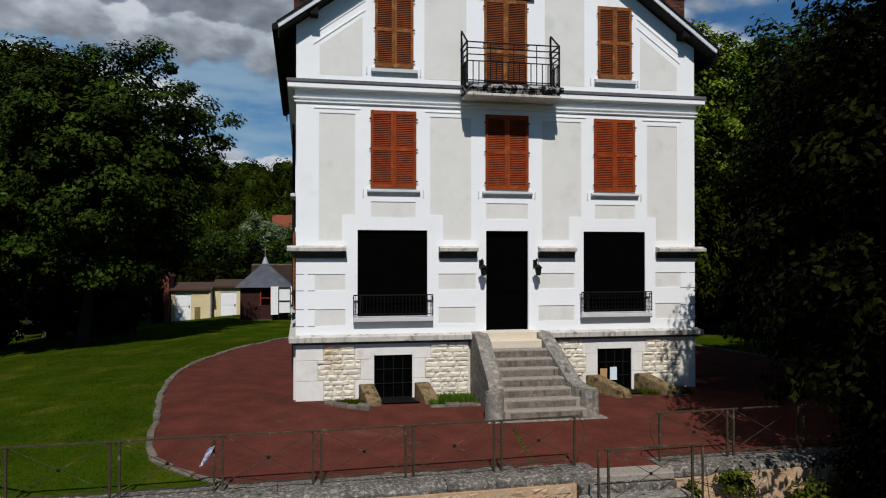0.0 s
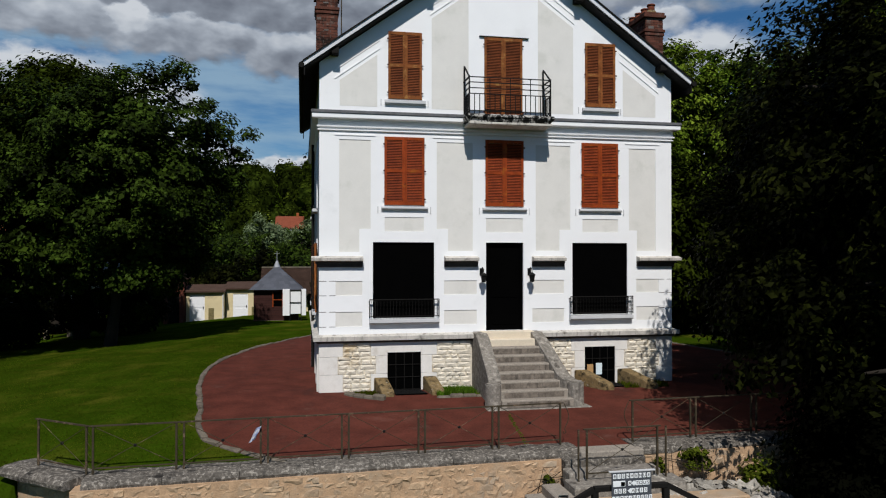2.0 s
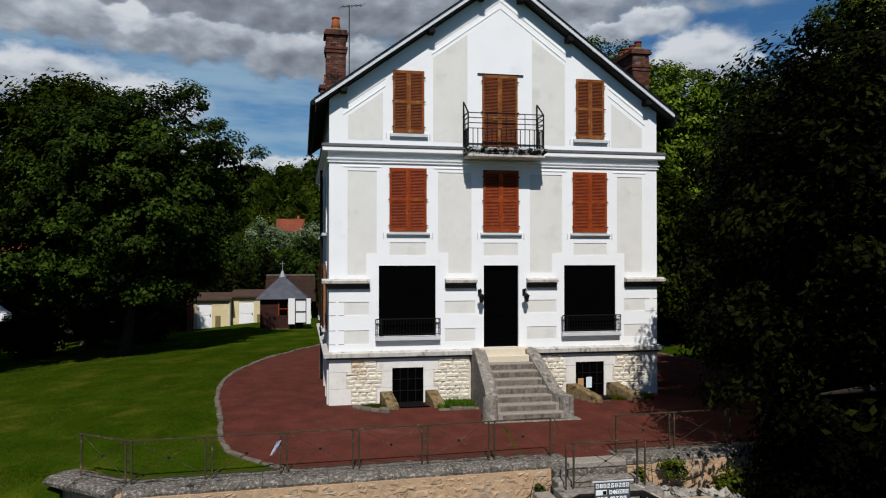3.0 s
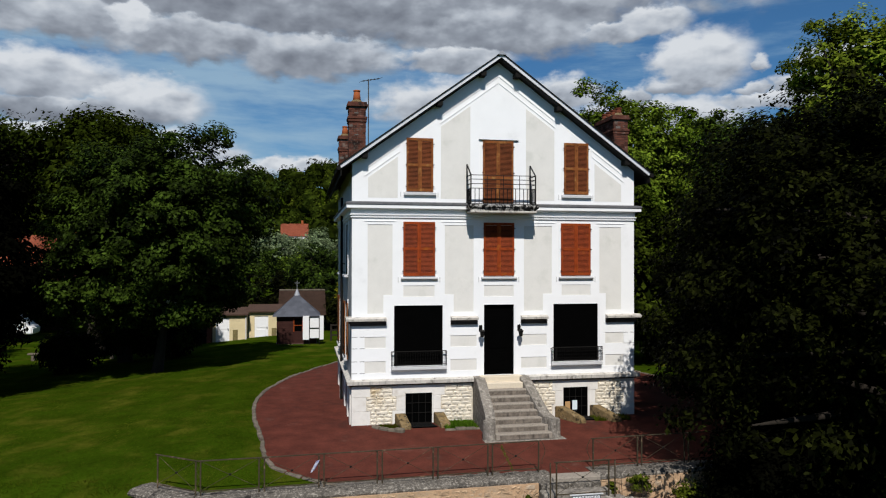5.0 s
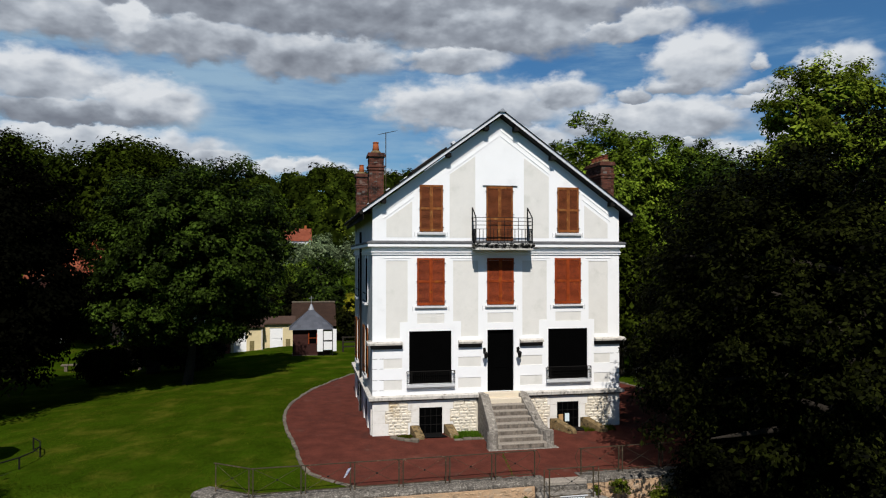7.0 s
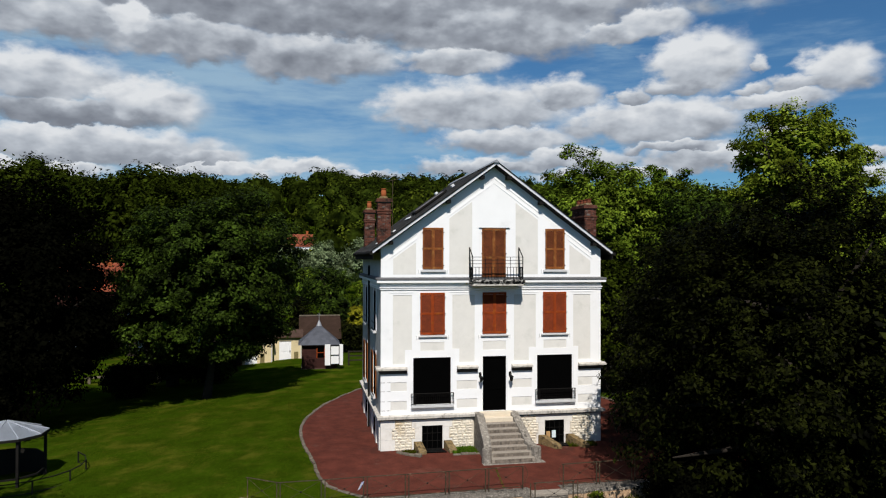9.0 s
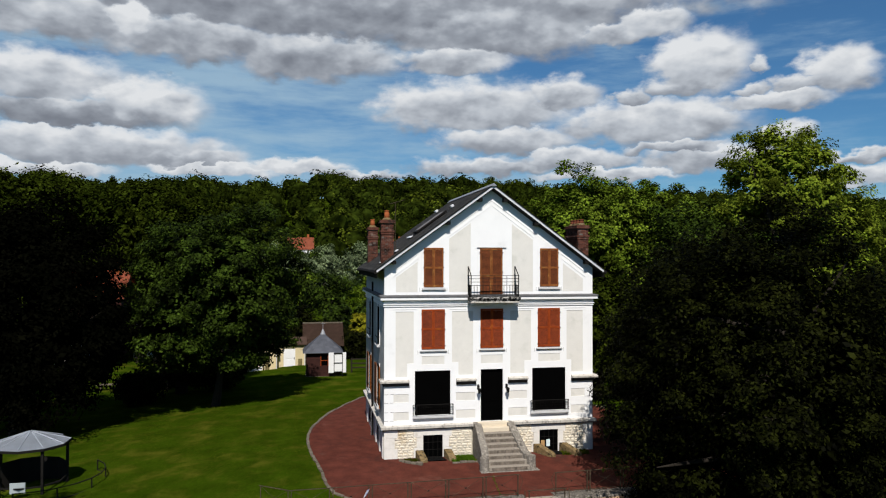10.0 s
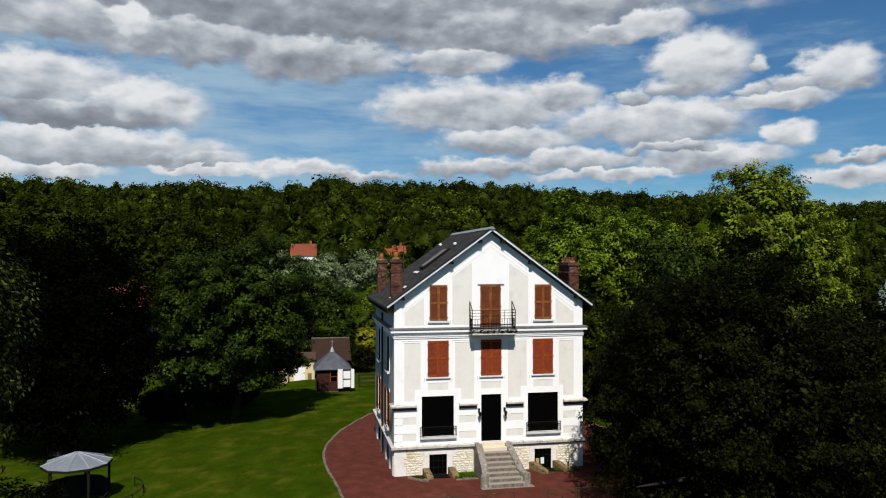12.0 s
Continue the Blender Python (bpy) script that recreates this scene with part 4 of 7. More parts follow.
# ---- side wall of the house ----
def build_left_side():
    def turn(y):
        return Matrix.Translation((X0, y, 0)) @ pose(0, 0, 0, 0, 0, -90)

    for yc in (2.4, 6.7):
        for z0, z1, kind in ((4.95, 6.75, 0), (2.0, 3.95, 1)):
            a, b = yc - 0.5, yc + 0.5
            w = part("side_window", boxes((X0 - 0.012, X0 + 0.01, a, b, z0, z1)), M["black"], house, "dark side window")
            part("sill", boxes((X0 - 0.15, X0, a - 0.1, b + 0.1, z0 - 0.10, z0 - 0.01), bevel=0.01), M["sill"], w)
            for s, y in ((-1, a), (1, b)):
                part("surround", boxes((X0 - 0.03, X0, min(y, y + s * 0.14), max(y, y + s * 0.14), z0, z1 + 0.12)), M["white"], w)
            mat = M["shutter"] if kind else M["beam"]
            # leaves folded back, standing a little off the wall
            for s, y in ((-1, a), (1, b)) if kind else ():
                fr, sl, bk = shutter_meshes(0.5, z1 - z0, 0.5, M["shutter_old"])
                ob = new("shutter", fr)
                ob.parent = house
                ob["label"] = "open brown louvred side shutter"
                ob.matrix_basis = Matrix.Translation((X0 - 0.04, y, z0)) @ pose(0, 0, 0, 0, 0, (-90 if s < 0 else 90) + (-4 if s < 0 else 4))
                for name, me in (("louvres", sl), ("backing", bk)):
                    c = new(name, me)
                    c.parent = ob
            part("guard", boxes((X0 - 0.13, X0 - 0.11, a - 0.05, b + 0.05, z0 + 0.05, z0 + 0.09), (X0 - 0.13, X0 - 0.11, a - 0.05, b + 0.05, z0 + 0.36, z0 + 0.40)), M["iron"], w)
        part("side_vent", boxes((X0 - 0.02, X0 + 0.01, yc - 0.35, yc + 0.35, 0.3, 0.95)), M["black"], house, "dark basement side opening")
    bm = bmesh.new()
    bar(bm, (X0 - 0.09, 4.6, 0.0), (X0 - 0.09, 4.6, 7.9), 0.05, 8)
    part("downpipe", bm, M["beam"], house, "dark metal downpipe")
    bm = bmesh.new()
    bar(bm, (X0 - 0.09, 4.75, -0.05), (X0 - 0.09, 4.75, 1.29), 0.05, 8)
    part("downpipe_shoe", bm, M["sill"], house, "pale pipe at the foot of the side wall")
    for y in (0.35, 1.6, 3.4, 8.0):
        part("side_buttress", boxes((X0 - 0.05, X0, y - 0.2, y + 0.2, -0.2, 1.3)), M["ashlar"], house)


build_left_side()


# ---- basement front ----
def rough_stone(seed, jag=0.06):
    """A rock-faced block, 1 x 1 x 1 round its middle: straight joints, a broken front."""
    rng = random.Random(seed)
    bm = bmesh.new()
    rows = []
    outline = ((-0.5, -0.5), (-0.12, -0.5), (0.2, -0.5), (0.5, -0.5), (0.5, 0.5), (0.15, 0.5), (-0.2, 0.5), (-0.5, 0.5))
    for k, (y, s) in enumerate(((0.5, 1.0), (-0.22, 1.0), (-0.40, 0.90))):
        j = (0.0, jag * 0.35, jag)[k]
        rows.append([bm.verts.new((x * s + rng.uniform(-j, j) * 0.6, y + rng.uniform(-j, j) * 2.2, z * s + rng.uniform(-j, j))) for x, z in outline])
    for a, b in zip(rows, rows[1:]):
        for i in range(8):
            bm.faces.new((a[i], a[(i + 1) % 8], b[(i + 1) % 8], b[i]))
    ridge = [bm.verts.new((x, -0.5 + rng.uniform(-1.5, 1.5) * jag, 0.12 + rng.uniform(-0.16, 0.12))) for x in (-0.24, 0.04, 0.27)]
    r = rows[-1]
    for f in ((r[0], r[1], ridge[0]), (r[1], r[2], ridge[1], ridge[0]), (r[2], r[3], ridge[2], ridge[1]), (r[3], r[4], ridge[2]), (r[4], r[5], ridge[1], ridge[2]), (r[5], r[6], ridge[0], ridge[1]), (r[6], r[7], ridge[0]), (r[7], r[0], ridge[0])):
        bm.faces.new(f)
    return bm


def stone_meshes(mat, n, jag=0.06):
    out = []
    for i in range(n):
        ob = part("stone", rough_stone(i, jag), mat)
        out.append(ob.data)
        bpy.data.objects.remove(ob)
    return out


RUBBLE = stone_meshes(M["rubble"], 16, 0.034)
OCHRE = stone_meshes(M["wallstone"], 16, 0.07)


def lay_stones(parent, meshes, x0, x1, z0, z1, y, course, length, depth, seed, name="stone", fn=None, ragged=0.2, joint=0.007):
    """Courses of rough stones over the rectangle, faces at y."""
    rng = random.Random(seed)
    z = z0
    while z < z1 - 0.04:
        h = min(course * rng.uniform(1 - ragged * 0.75, 1 + ragged), z1 - z)
        if z1 - z - h < 0.06:
            h = z1 - z
        x = x0
        while x < x1 - 0.02:
            w = min(length * rng.uniform(0.55, 1.45), x1 - x)
            if x1 - x - w < 0.10:
                w = x1 - x
            ob = new(name, rng.choice(meshes))
            ob.parent = parent
            m = Matrix.Translation((x + w / 2, y + depth / 2 + rng.uniform(-0.012, 0.012), z + h / 2)) @ Matrix.Diagonal((w - joint, depth, h - joint, 1))
            ob.matrix_basis = m if fn is None else fn(m)
            x += w
        z += h


def build_basement():
    base = bpy.data.objects["basement_wall"]
    k = 0
    # corner and opening dressings: alternate long and short blocks
    for x0, s, ws in ((X0 + 0.0, 1, (0.62, 0.49)), (X1 - 0.0, -1, (0.50, 0.40)), (-3.19, -1, (0.44, 0.31)), (-2.29, 1, (0.43, 0.30)), (2.36, -1, (0.40, 0.30)), (3.26, 1, (0.38, 0.28))):
        rows = ((-0.32, 0.46), (0.46, 0.93), (0.93, 1.30))
        for i, (a, b) in enumerate(rows):
            w = ws[i % 2]
            bm = boxes((min(x0, x0 + s * w), max(x0, x0 + s * w), -0.012, 0.2, a + 0.003, b - 0.003), bevel=0.006)
            part("quoin", bm, M["ashlar"], base, "smooth white limestone block")
    for a, b, z in ((-3.19, -2.29, 1.02), (2.36, 3.26, 1.04)):
        bm = bmesh.new()
        prism(bm, [(a + 0.01, z), (b - 0.01, z), (b + 0.06, 1.30), (a - 0.06, 1.30)], -0.016, 0.2)
        part("lintel", bm, M["ashlar"], base, "splayed limestone lintel block")
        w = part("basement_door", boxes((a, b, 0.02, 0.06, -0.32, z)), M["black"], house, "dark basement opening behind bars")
        for i in range(1, 4):
            x = a + (b - a) * i / 4
            bm = bmesh.new()
            bar(bm, (x, 0.0, -0.3), (x, 0.0, z), 0.010, 6)
            part("bar", bm, M["beam"], w)
        for i in range(1, 4):
            zz = -0.3 + (z + 0.3) * i / 4
            part("cross_bar", boxes((a, b, -0.012, 0.006, zz - 0.008, zz + 0.008)), M["beam"], w)
    for left, right in (((-4.37, -4.50), (-3.63, -3.50)), ((-1.86, -1.99), (-0.93, -0.93)), ((1.03, 1.03), (1.96, 2.06)), ((3.64, 3.54), (4.51, 4.61))):
        for (z0, z1), i in (((-0.28, 0.46), 0), ((0.46, 0.93), 1), ((0.93, 1.30), 0)):
            k += 1
            part("mortar_bed", boxes((left[i] - 0.02, right[i] + 0.02, 0.004, 0.055, z0, z1)), M["mortar"], base)
            lay_stones(base, RUBBLE, left[i], right[i], z0, z1, -0.040, 0.128, 0.31, 0.16, 60 + k, ragged=0.06, joint=0.011)
    # notices on the right-hand basement door
    for a, b, z0, z1, mat, label in ((2.42, 2.60, 0.22, 0.55, "notice_brown", "small brown notice"), (2.68, 2.86, 0.26, 0.58, "notice_white", "small white notice sheet")):
        part("notice", boxes((a, b, -0.03, -0.02, z0, z1)), M[mat], house, label)


M["notice_brown"] = material("tan_card", (0.42, 0.25, 0.11), 0.8, 0.1, 8.0, 40, 0.05)
M["notice_white"] = material("pale_blue_paper", (0.62, 0.70, 0.72), 0.8, 0.06, 8.0, 40, 0.05)
build_basement()


# ---- front steps ----
def build_steps():
    st = tagged(empty("front_steps", 0.05, 0, 0), "worn grey stone front steps with sloping walls and round posts", "steps")
    n, rise, going = 9, 0.181, 0.258
    for i in range(n):
        top = 1.545 - i * rise
        y1 = -0.02 - i * going + (0.0 if i else 0.02)
        y0 = -0.30 - i * going
        half = 0.60 + 0.024 * i
        bm = bmesh.new()
        box(bm, -half - 0.12, half + 0.12, y0, y1 + 0.02, top - rise - 0.02, top, bevel=0.018)
        tread = part("step", bm, M["pale_step"] if i < 2 else M["step"], st, "pale sandstone upper step" if i < 2 else "")
        if i > 1:
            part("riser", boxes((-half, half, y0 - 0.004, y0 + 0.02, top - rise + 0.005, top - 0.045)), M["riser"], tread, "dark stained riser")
    for s in (-1, 1):
        bm = bmesh.new()
        # sloping side wall, splayed outwards to the foot
        sec = []
        for y, zt, xi in ((0.0, 1.53, 0.60), (-0.32, 1.52, 0.61), (-0.60, 1.38, 0.63), (-1.75, 0.60, 0.74), (-2.02, 0.50, 0.82)):
            sec.append([bm.verts.new(c) for c in ((s * xi, y, -0.4), (s * xi, y, zt - 0.02), (s * (xi + 0.03), y, zt), (s * (xi + 0.30), y, zt), (s * (xi + 0.33), y, zt - 0.02), (s * (xi + 0.33), y, -0.4))])
        for a, b in zip(sec, sec[1:]):
            for i in range(6):
                bm.faces.new((a[i], a[(i + 1) % 6], b[(i + 1) % 6], b[i]))
        bm.faces.new(sec[0])
        bm.faces.new(sec[-1])
        part("side_wall", bm, M["greystone"], st, "lichened grey stone parapet")
        bm = bmesh.new()
        bmesh.ops.create_cone(bm, cap_ends=True, segments=20, radius1=0.205, radius2=0.19, depth=0.82, matrix=Matrix.Translation((s * 1.06, -2.13, 0.07)))
        bmesh.ops.bevel(bm, geom=[e for e in bm.edges if all(v.co.z > 0.4 for v in e.verts)], offset=0.03, segments=2, affect="EDGES")
        part("end_post", bm, M["greystone"], st, "round lichened stone end post", smooth=False)
    bm = bmesh.new()
    box(bm, -1.30, 1.36, -2.46, -1.9, -0.38, -0.10, bevel=0.03)
    part("base_slab", bm, M["greystone"], st, "worn stone base slab")
    # the flight runs a little askew to the wall
    for ob in [c for c in st.children_recursive if c.type == "MESH"]:
        for v in ob.data.vertices:
            v.co.x -= 0.07 * v.co.y


build_steps()


# ---- light wells beside the basement doors ----
def build_wells():
    for a, b, ln, shear, label in ((-3.19, -2.29, 0.66, 0.20, "mossy sloping stone cheek of a light well"), (2.36, 3.26, 0.82, 0.62, "mossy sloping stone cheek of a light well")):
        for s, x in ((-1, a), (1, b)):
            bm = bmesh.new()
            w = 0.33 if a < 0 else 0.30
            xa, xb = (x - w - 0.04, x - 0.04) if s < 0 else (x + 0.04, x + w + 0.04)
            zs = 0.36 if a < 0 else 0.40
            low = 0.08 if a < 0 else 0.10
            v = []
            for xx in (xa, xb):
                v.append([bm.verts.new((xx - y * shear, y, z)) for y, z in ((-0.02, -0.4), (-0.02, zs), (-0.12, zs + 0.02), (-ln, low + 0.06), (-ln - 0.06, low - 0.02), (-ln - 0.05, -0.4))])
            bm.faces.new(v[0])
            bm.faces.new(v[1][::-1])
            for i in range(6):
                bm.faces.new((v[0][i], v[0][(i + 1) % 6], v[1][(i + 1) % 6], v[1][i]))
            bmesh.ops.bevel(bm, geom=list(bm.edges), offset=0.02, segments=1, affect="EDGES")
            tagged(part("light_well_wall", bm, M["mossy"]), label, "low wall", "light well walls")
        bm = boxes((a - 0.1 + shear * ln, b + 0.15 + shear * ln, -ln - 0.2, -ln + 0.02, -0.4, -0.05), bevel=0.03)
        tagged(part("threshold_stone", bm, M["kerb"]), "pale worn stone threshold set in the drive", "threshold")
    # added plate and slats, black in place of the dark sunken pit
    for a, b, ln, shear in ((-3.15, -2.33, 0.60, 0.20), (2.40, 3.22, 0.55, 0.62)):
        g = tagged(empty("floor_grating", 0, 0, 0.0), "added black plate and slats in place of the dark light-well pit", "grating", "light well gratings")
        bm = bmesh.new()
        prism(bm, [(a, -0.3), (b, -0.3), (b, 0.012), (a, 0.012)], -ln, -0.02)
        for v in bm.verts:
            v.co.x -= v.co.y * shear
        part("plate", bm, M["black"], g)
        for i in range(7):
            y = -0.06 - i * (ln - 0.08) / 6.2
            part("slat", boxes((a - y * shear, b - y * shear, y - 0.012, y + 0.012, 0.012, 0.022)), M["iron"], g)
    # low stone edging of the planted strips
    rng = random.Random(9)
    pts = [(-4.3, -0.25), (-4.1, -0.52), (-3.85, -0.72), (-3.6, -0.86), (-3.42, -0.98)]
    for (xa, ya), (xb, yb) in zip(pts, pts[1:]):
        bm = boxes((-0.165, 0.165, -0.10, 0.10, -0.35, 0.06 + rng.uniform(-0.02, 0.04)), bevel=0.04)
        ob = tagged(part("edging_stone", bm, M["kerb"]), "weathered pale edging stone of a flower bed", "edging stone", "bed edging")
        put(ob, (xa + xb) / 2, (ya + yb) / 2, 0, math.degrees(math.atan2(yb - ya, xb - xa)))
    for i in range(4):
        bm = boxes((-0.18, 0.18, -0.09, 0.09, -0.35, 0.02 + rng.uniform(-0.02, 0.03)), bevel=0.035)
        ob = tagged(part("edging_stone", bm, M["kerb"]), "weathered pale edging stone of a flower bed", "edging stone", "bed edging")
        put(ob, -1.95 + i * 0.34 + 0.1, -0.95, 0, rng.uniform(-3, 3))


M["mossy"] = material("mossy_brown_stone", (0.165, 0.115, 0.055), 0.95, 0.6, 6.0, 36, 1.0, patch=((0.030, 0.023, 0.012), 5.0, 0.50, 0.64), patch2=((0.36, 0.33, 0.28), 16.0, 0.60, 0.72))
build_wells()


def grass_tuft_strip(name, x0, x1, y0, y1, z, n, h, seed, label, mat=None, fall=0.0, skew=0.0):
    """Upright blades over a small bed, whose ground falls towards the front."""
    rng = np.random.default_rng(seed)
    x, y = rng.uniform(x0, x1, n), rng.uniform(y0, y1, n)
    hh = h * rng.uniform(0.5, 1.2, n)
    a = rng.uniform(0, 6.28, n)
    lean = rng.normal(0, 0.35, (n, 2)) * hh[:, None]
    x = x + skew * (y1 - y)
    z = z - fall * (y1 - y)
    co = np.empty((n, 3, 3))
    w = 0.012 + 0.01 * rng.uniform(size=n)
    co[:, 0] = np.stack((x - np.cos(a) * w, y - np.sin(a) * w, z + 0 * x), 1)
    co[:, 1] = np.stack((x + np.cos(a) * w, y + np.sin(a) * w, z + 0 * x), 1)
    co[:, 2] = np.stack((x + lean[:, 0], y + lean[:, 1], z + hh), 1)
    ob = new(name, fast_mesh(name, co.reshape(-1, 3), 3, mat or M["blade"]))
    tagged(ob, label, "grass", kind="stuff")


grass_tuft_strip("grass_bed", -2.0, -0.95, -0.88, -0.05, -0.06, 3500, 0.17, 3, "bright green grass strip beside the front steps", M["fresh"])
grass_tuft_strip("grass_bed", -4.1, -3.5, -0.55, -0.05, -0.06, 900, 0.12, 4, "sparse grass by the basement wall")
grass_tuft_strip("moss_line", -0.70, -0.62, -5.0, -2.75, -0.136, 230, 0.016, 6, "thin line of weeds in a crack of the drive", M["fresh"], 0.055, -0.12)
grass_tuft_strip("weeds", 3.3, 4.6, -0.7, -0.08, -0.05, 1200, 0.16, 5, "dry weeds by the basement wall")


# ---- chimneys, skylight, aerial ----
def build_chimney(x0, x1, y0, y1, z0, top, pots, label, pot=(0.15, 0.10, 0.42), clay="terracotta"):
    ch = tagged(empty("chimney"), label, "chimney")
    rng = np.random.default_rng(int(abs(x0) * 10 + y0))
    part("masonry_core", boxes((x0 + 0.01, x1 - 0.01, y0 + 0.01, y1 - 0.01, z0, top)), M["mortar_dark"], ch)
    # bricks, course by course
    h = 0.075
    nz = int((top - z0) / h)
    co = []

    def brick(ax, bx, ay, by, az, bz):
        c = [(ax, ay, az), (bx, ay, az), (bx, by, az), (ax, by, az), (ax, ay, bz), (bx, ay, bz), (bx, by, bz), (ax, by, bz)]
        for f in ((0, 1, 5, 4), (1, 2, 6, 5), (2, 3, 7, 6), (3, 0, 4, 7)):
            co.extend(c[i] for i in f)

    for k in range(nz):
        z = z0 + k * h
        for axis in (0, 1):
            a, b = (x0, x1) if axis == 0 else (y0, y1)
            n = max(2, round((b - a) / 0.22))
            off = 0.5 if k % 2 else 0.0
            for i in range(n + 1):
                p, q = max(a, a + (i - off) * (b - a) / n), min(b, a + (i + 1 - off) * (b - a) / n)
                if q - p < 0.03:
                    continue
                j = rng.uniform(0, 0.008)
                if axis == 0:
                    brick(p + 0.005, q - 0.005, y0 - j, y0 + 0.02, z + 0.005, z + h - 0.005)
                else:
                    brick(x0 - j, x0 + 0.02, p + 0.005, q - 0.005, z + 0.005, z + h - 0.005)
                    brick(x1 - 0.02, x1 + j, p + 0.005, q - 0.005, z + 0.005, z + h - 0.005)
    ob = new("brickwork", fast_mesh("brickwork", co, 4, M["brick"]))
    ob.parent = ch
    tagged(ob, "sooty dark red bricks", kind="stuff")
    for zz, o, mat in ((top - 0.42, 0.05, "brick"), (top - 0.52, 0.03, "brick"), (top, 0.07, "brick"), (top + 0.08, 0.04, "brick")):
        part("band", boxes((x0 - o, x1 + o, y0 - o, y1 + o, zz, zz + 0.08), bevel=0.008), M[mat], ch)
    r1, r2, tall = pot
    for i in range(pots):
        y = y0 + (y1 - y0) * (i + 0.5) / pots
        xm = (x0 + x1) / 2
        bm = bmesh.new()
        bmesh.ops.create_cone(bm, cap_ends=True, segments=12, radius1=r1 * 1.75, radius2=r1 * 1.02, depth=0.12, matrix=Matrix.Translation((xm, y, top + 0.21)))
        part("flaunching", bm, M["mossy"], ch, "mossy mortar collar round the pot", smooth=True)
        bm = bmesh.new()
        bmesh.ops.create_cone(bm, cap_ends=True, segments=12, radius1=r1, radius2=r2, depth=tall, matrix=Matrix.Translation((xm, y, top + 0.18 + tall / 2)))
        bmesh.ops.create_cone(bm, cap_ends=True, segments=12, radius1=r2 * 1.2, radius2=r2 * 1.2, depth=0.045, matrix=Matrix.Translation((xm, y, top + 0.17 + tall)))
        part("chimney_pot", bm, M[clay], ch, "terracotta pot", smooth=True)
    # patches of repair mortar on the faces
    for i in range(3):
        z, w, h2 = rng.uniform(z0 + 0.6, top - 0.1), rng.uniform(0.04, 0.09), rng.uniform(0.02, 0.05)
        x = rng.uniform(x0 + w, x1 - w)
        part("mortar_patch", boxes((x - w, x + w, y0 - 0.011, y0, z - h2, z + h2), bevel=0.005), M["mortar_dark"], ch)
    return ch


M["potclay"] = material("sooty_red_clay", (0.13, 0.040, 0.022), 0.9, 0.3, 6.0, 40, 0.2)
M["mortar_dark"] = material("sooty_mortar", (0.115, 0.10, 0.088), 0.95, 0.3, 6.0, 40, 0.3)
build_chimney(-5.05, -4.48, 0.75, 1.35, 8.5, 10.72, 1, "tall sooty red brick chimney with a terracotta pot")
build_chimney(-5.05, -4.53, 7.45, 8.05, 8.5, 10.66, 1, "tall sooty red brick chimney with a terracotta pot")
build_chimney(4.40, 4.95, 0.35, 1.95, 8.4, 10.55, 4, "wide sooty brick chimney with four small clay pots", (0.12, 0.10, 0.26), "potclay")


def build_roof_fittings():
    roof = bpy.data.objects["roof"]
    ang = math.degrees(math.atan(SLOPE))

    def on_left(x, y, w, d, h, name, mat, label):
        bm = boxes((-w / 2, w / 2, -d / 2, d / 2, 0.0, h), bevel=0.01)
        ob = part(name, bm, M[mat], roof, label)
        ob.matrix_basis = pose(x, y, gable_z(x) + 0.27, 0, -ang, 0)
        return ob

    on_left(-2.25, 3.6, 1.9, 1.15, 0.09, "skylight", "beam", "dark framed roof window with a grey blind")
    on_left(-2.25, 3.6, 1.6, 0.9, 0.11, "skylight_pane", "blind", "grey roof-window pane")
    on_left(-3.3, 3.6, 0.16, 1.3, 0.04, "flashing", "verge", "pale lead flashing")
    on_left(-1.1, 7.9, 0.16, 0.3, 0.12, "roof_vent", "verge", "small pale roof vent")
    on_left(-1.15, 3.3, 0.16, 0.3, 0.12, "roof_vent", "verge", "small pale roof vent")
    on_left(-5.0, 1.15, 0.2, 0.5, 0.03, "flashing", "verge", "pale lead flashing")
    on_left(-4.3, 1.0, 0.16, 0.5, 0.05, "flashing", "verge", "pale lead flashing")
    a = tagged(empty("tv_aerial"), "thin grey television aerial on a mast by the chimney", "aerial")
    bm = bmesh.new()
    bar(bm, (-4.36, 1.1, 8.9), (-4.36, 1.1, 11.75), 0.018, 6)
    part("mast", bm, M["fence"], a)
    bm = bmesh.new()
    bar(bm, (-4.60, 1.0, 11.65), (-3.95, 1.3, 11.85), 0.012, 5)
    part("boom", bm, M["fence"], a)
    for i in range(6):
        t = i / 5
        c = Vector((-4.60, 1.0, 11.65)).lerp(Vector((-3.95, 1.3, 11.85)), t)
        bm = bmesh.new()
        bar(bm, c + Vector((0.07, -0.17, 0)), c - Vector((0.07, -0.17, 0)), 0.007, 4)
        part("rod", bm, M["fence"], a)


build_roof_fittings()

# ---- retaining wall and railings in front ----
FENCE_L = [(-10.19, -4.76), (-9.07, -5.59), (-7.56, -5.55), (-6.10, -5.47), (-4.62, -5.43), (-3.15, -5.37), (-1.66, -5.30), (-0.22, -5.22)]
FENCE_R = [(1.20, -5.27), (2.67, -5.19), (4.13, -5.13), (5.60, -5.08)]
COPE = -0.24


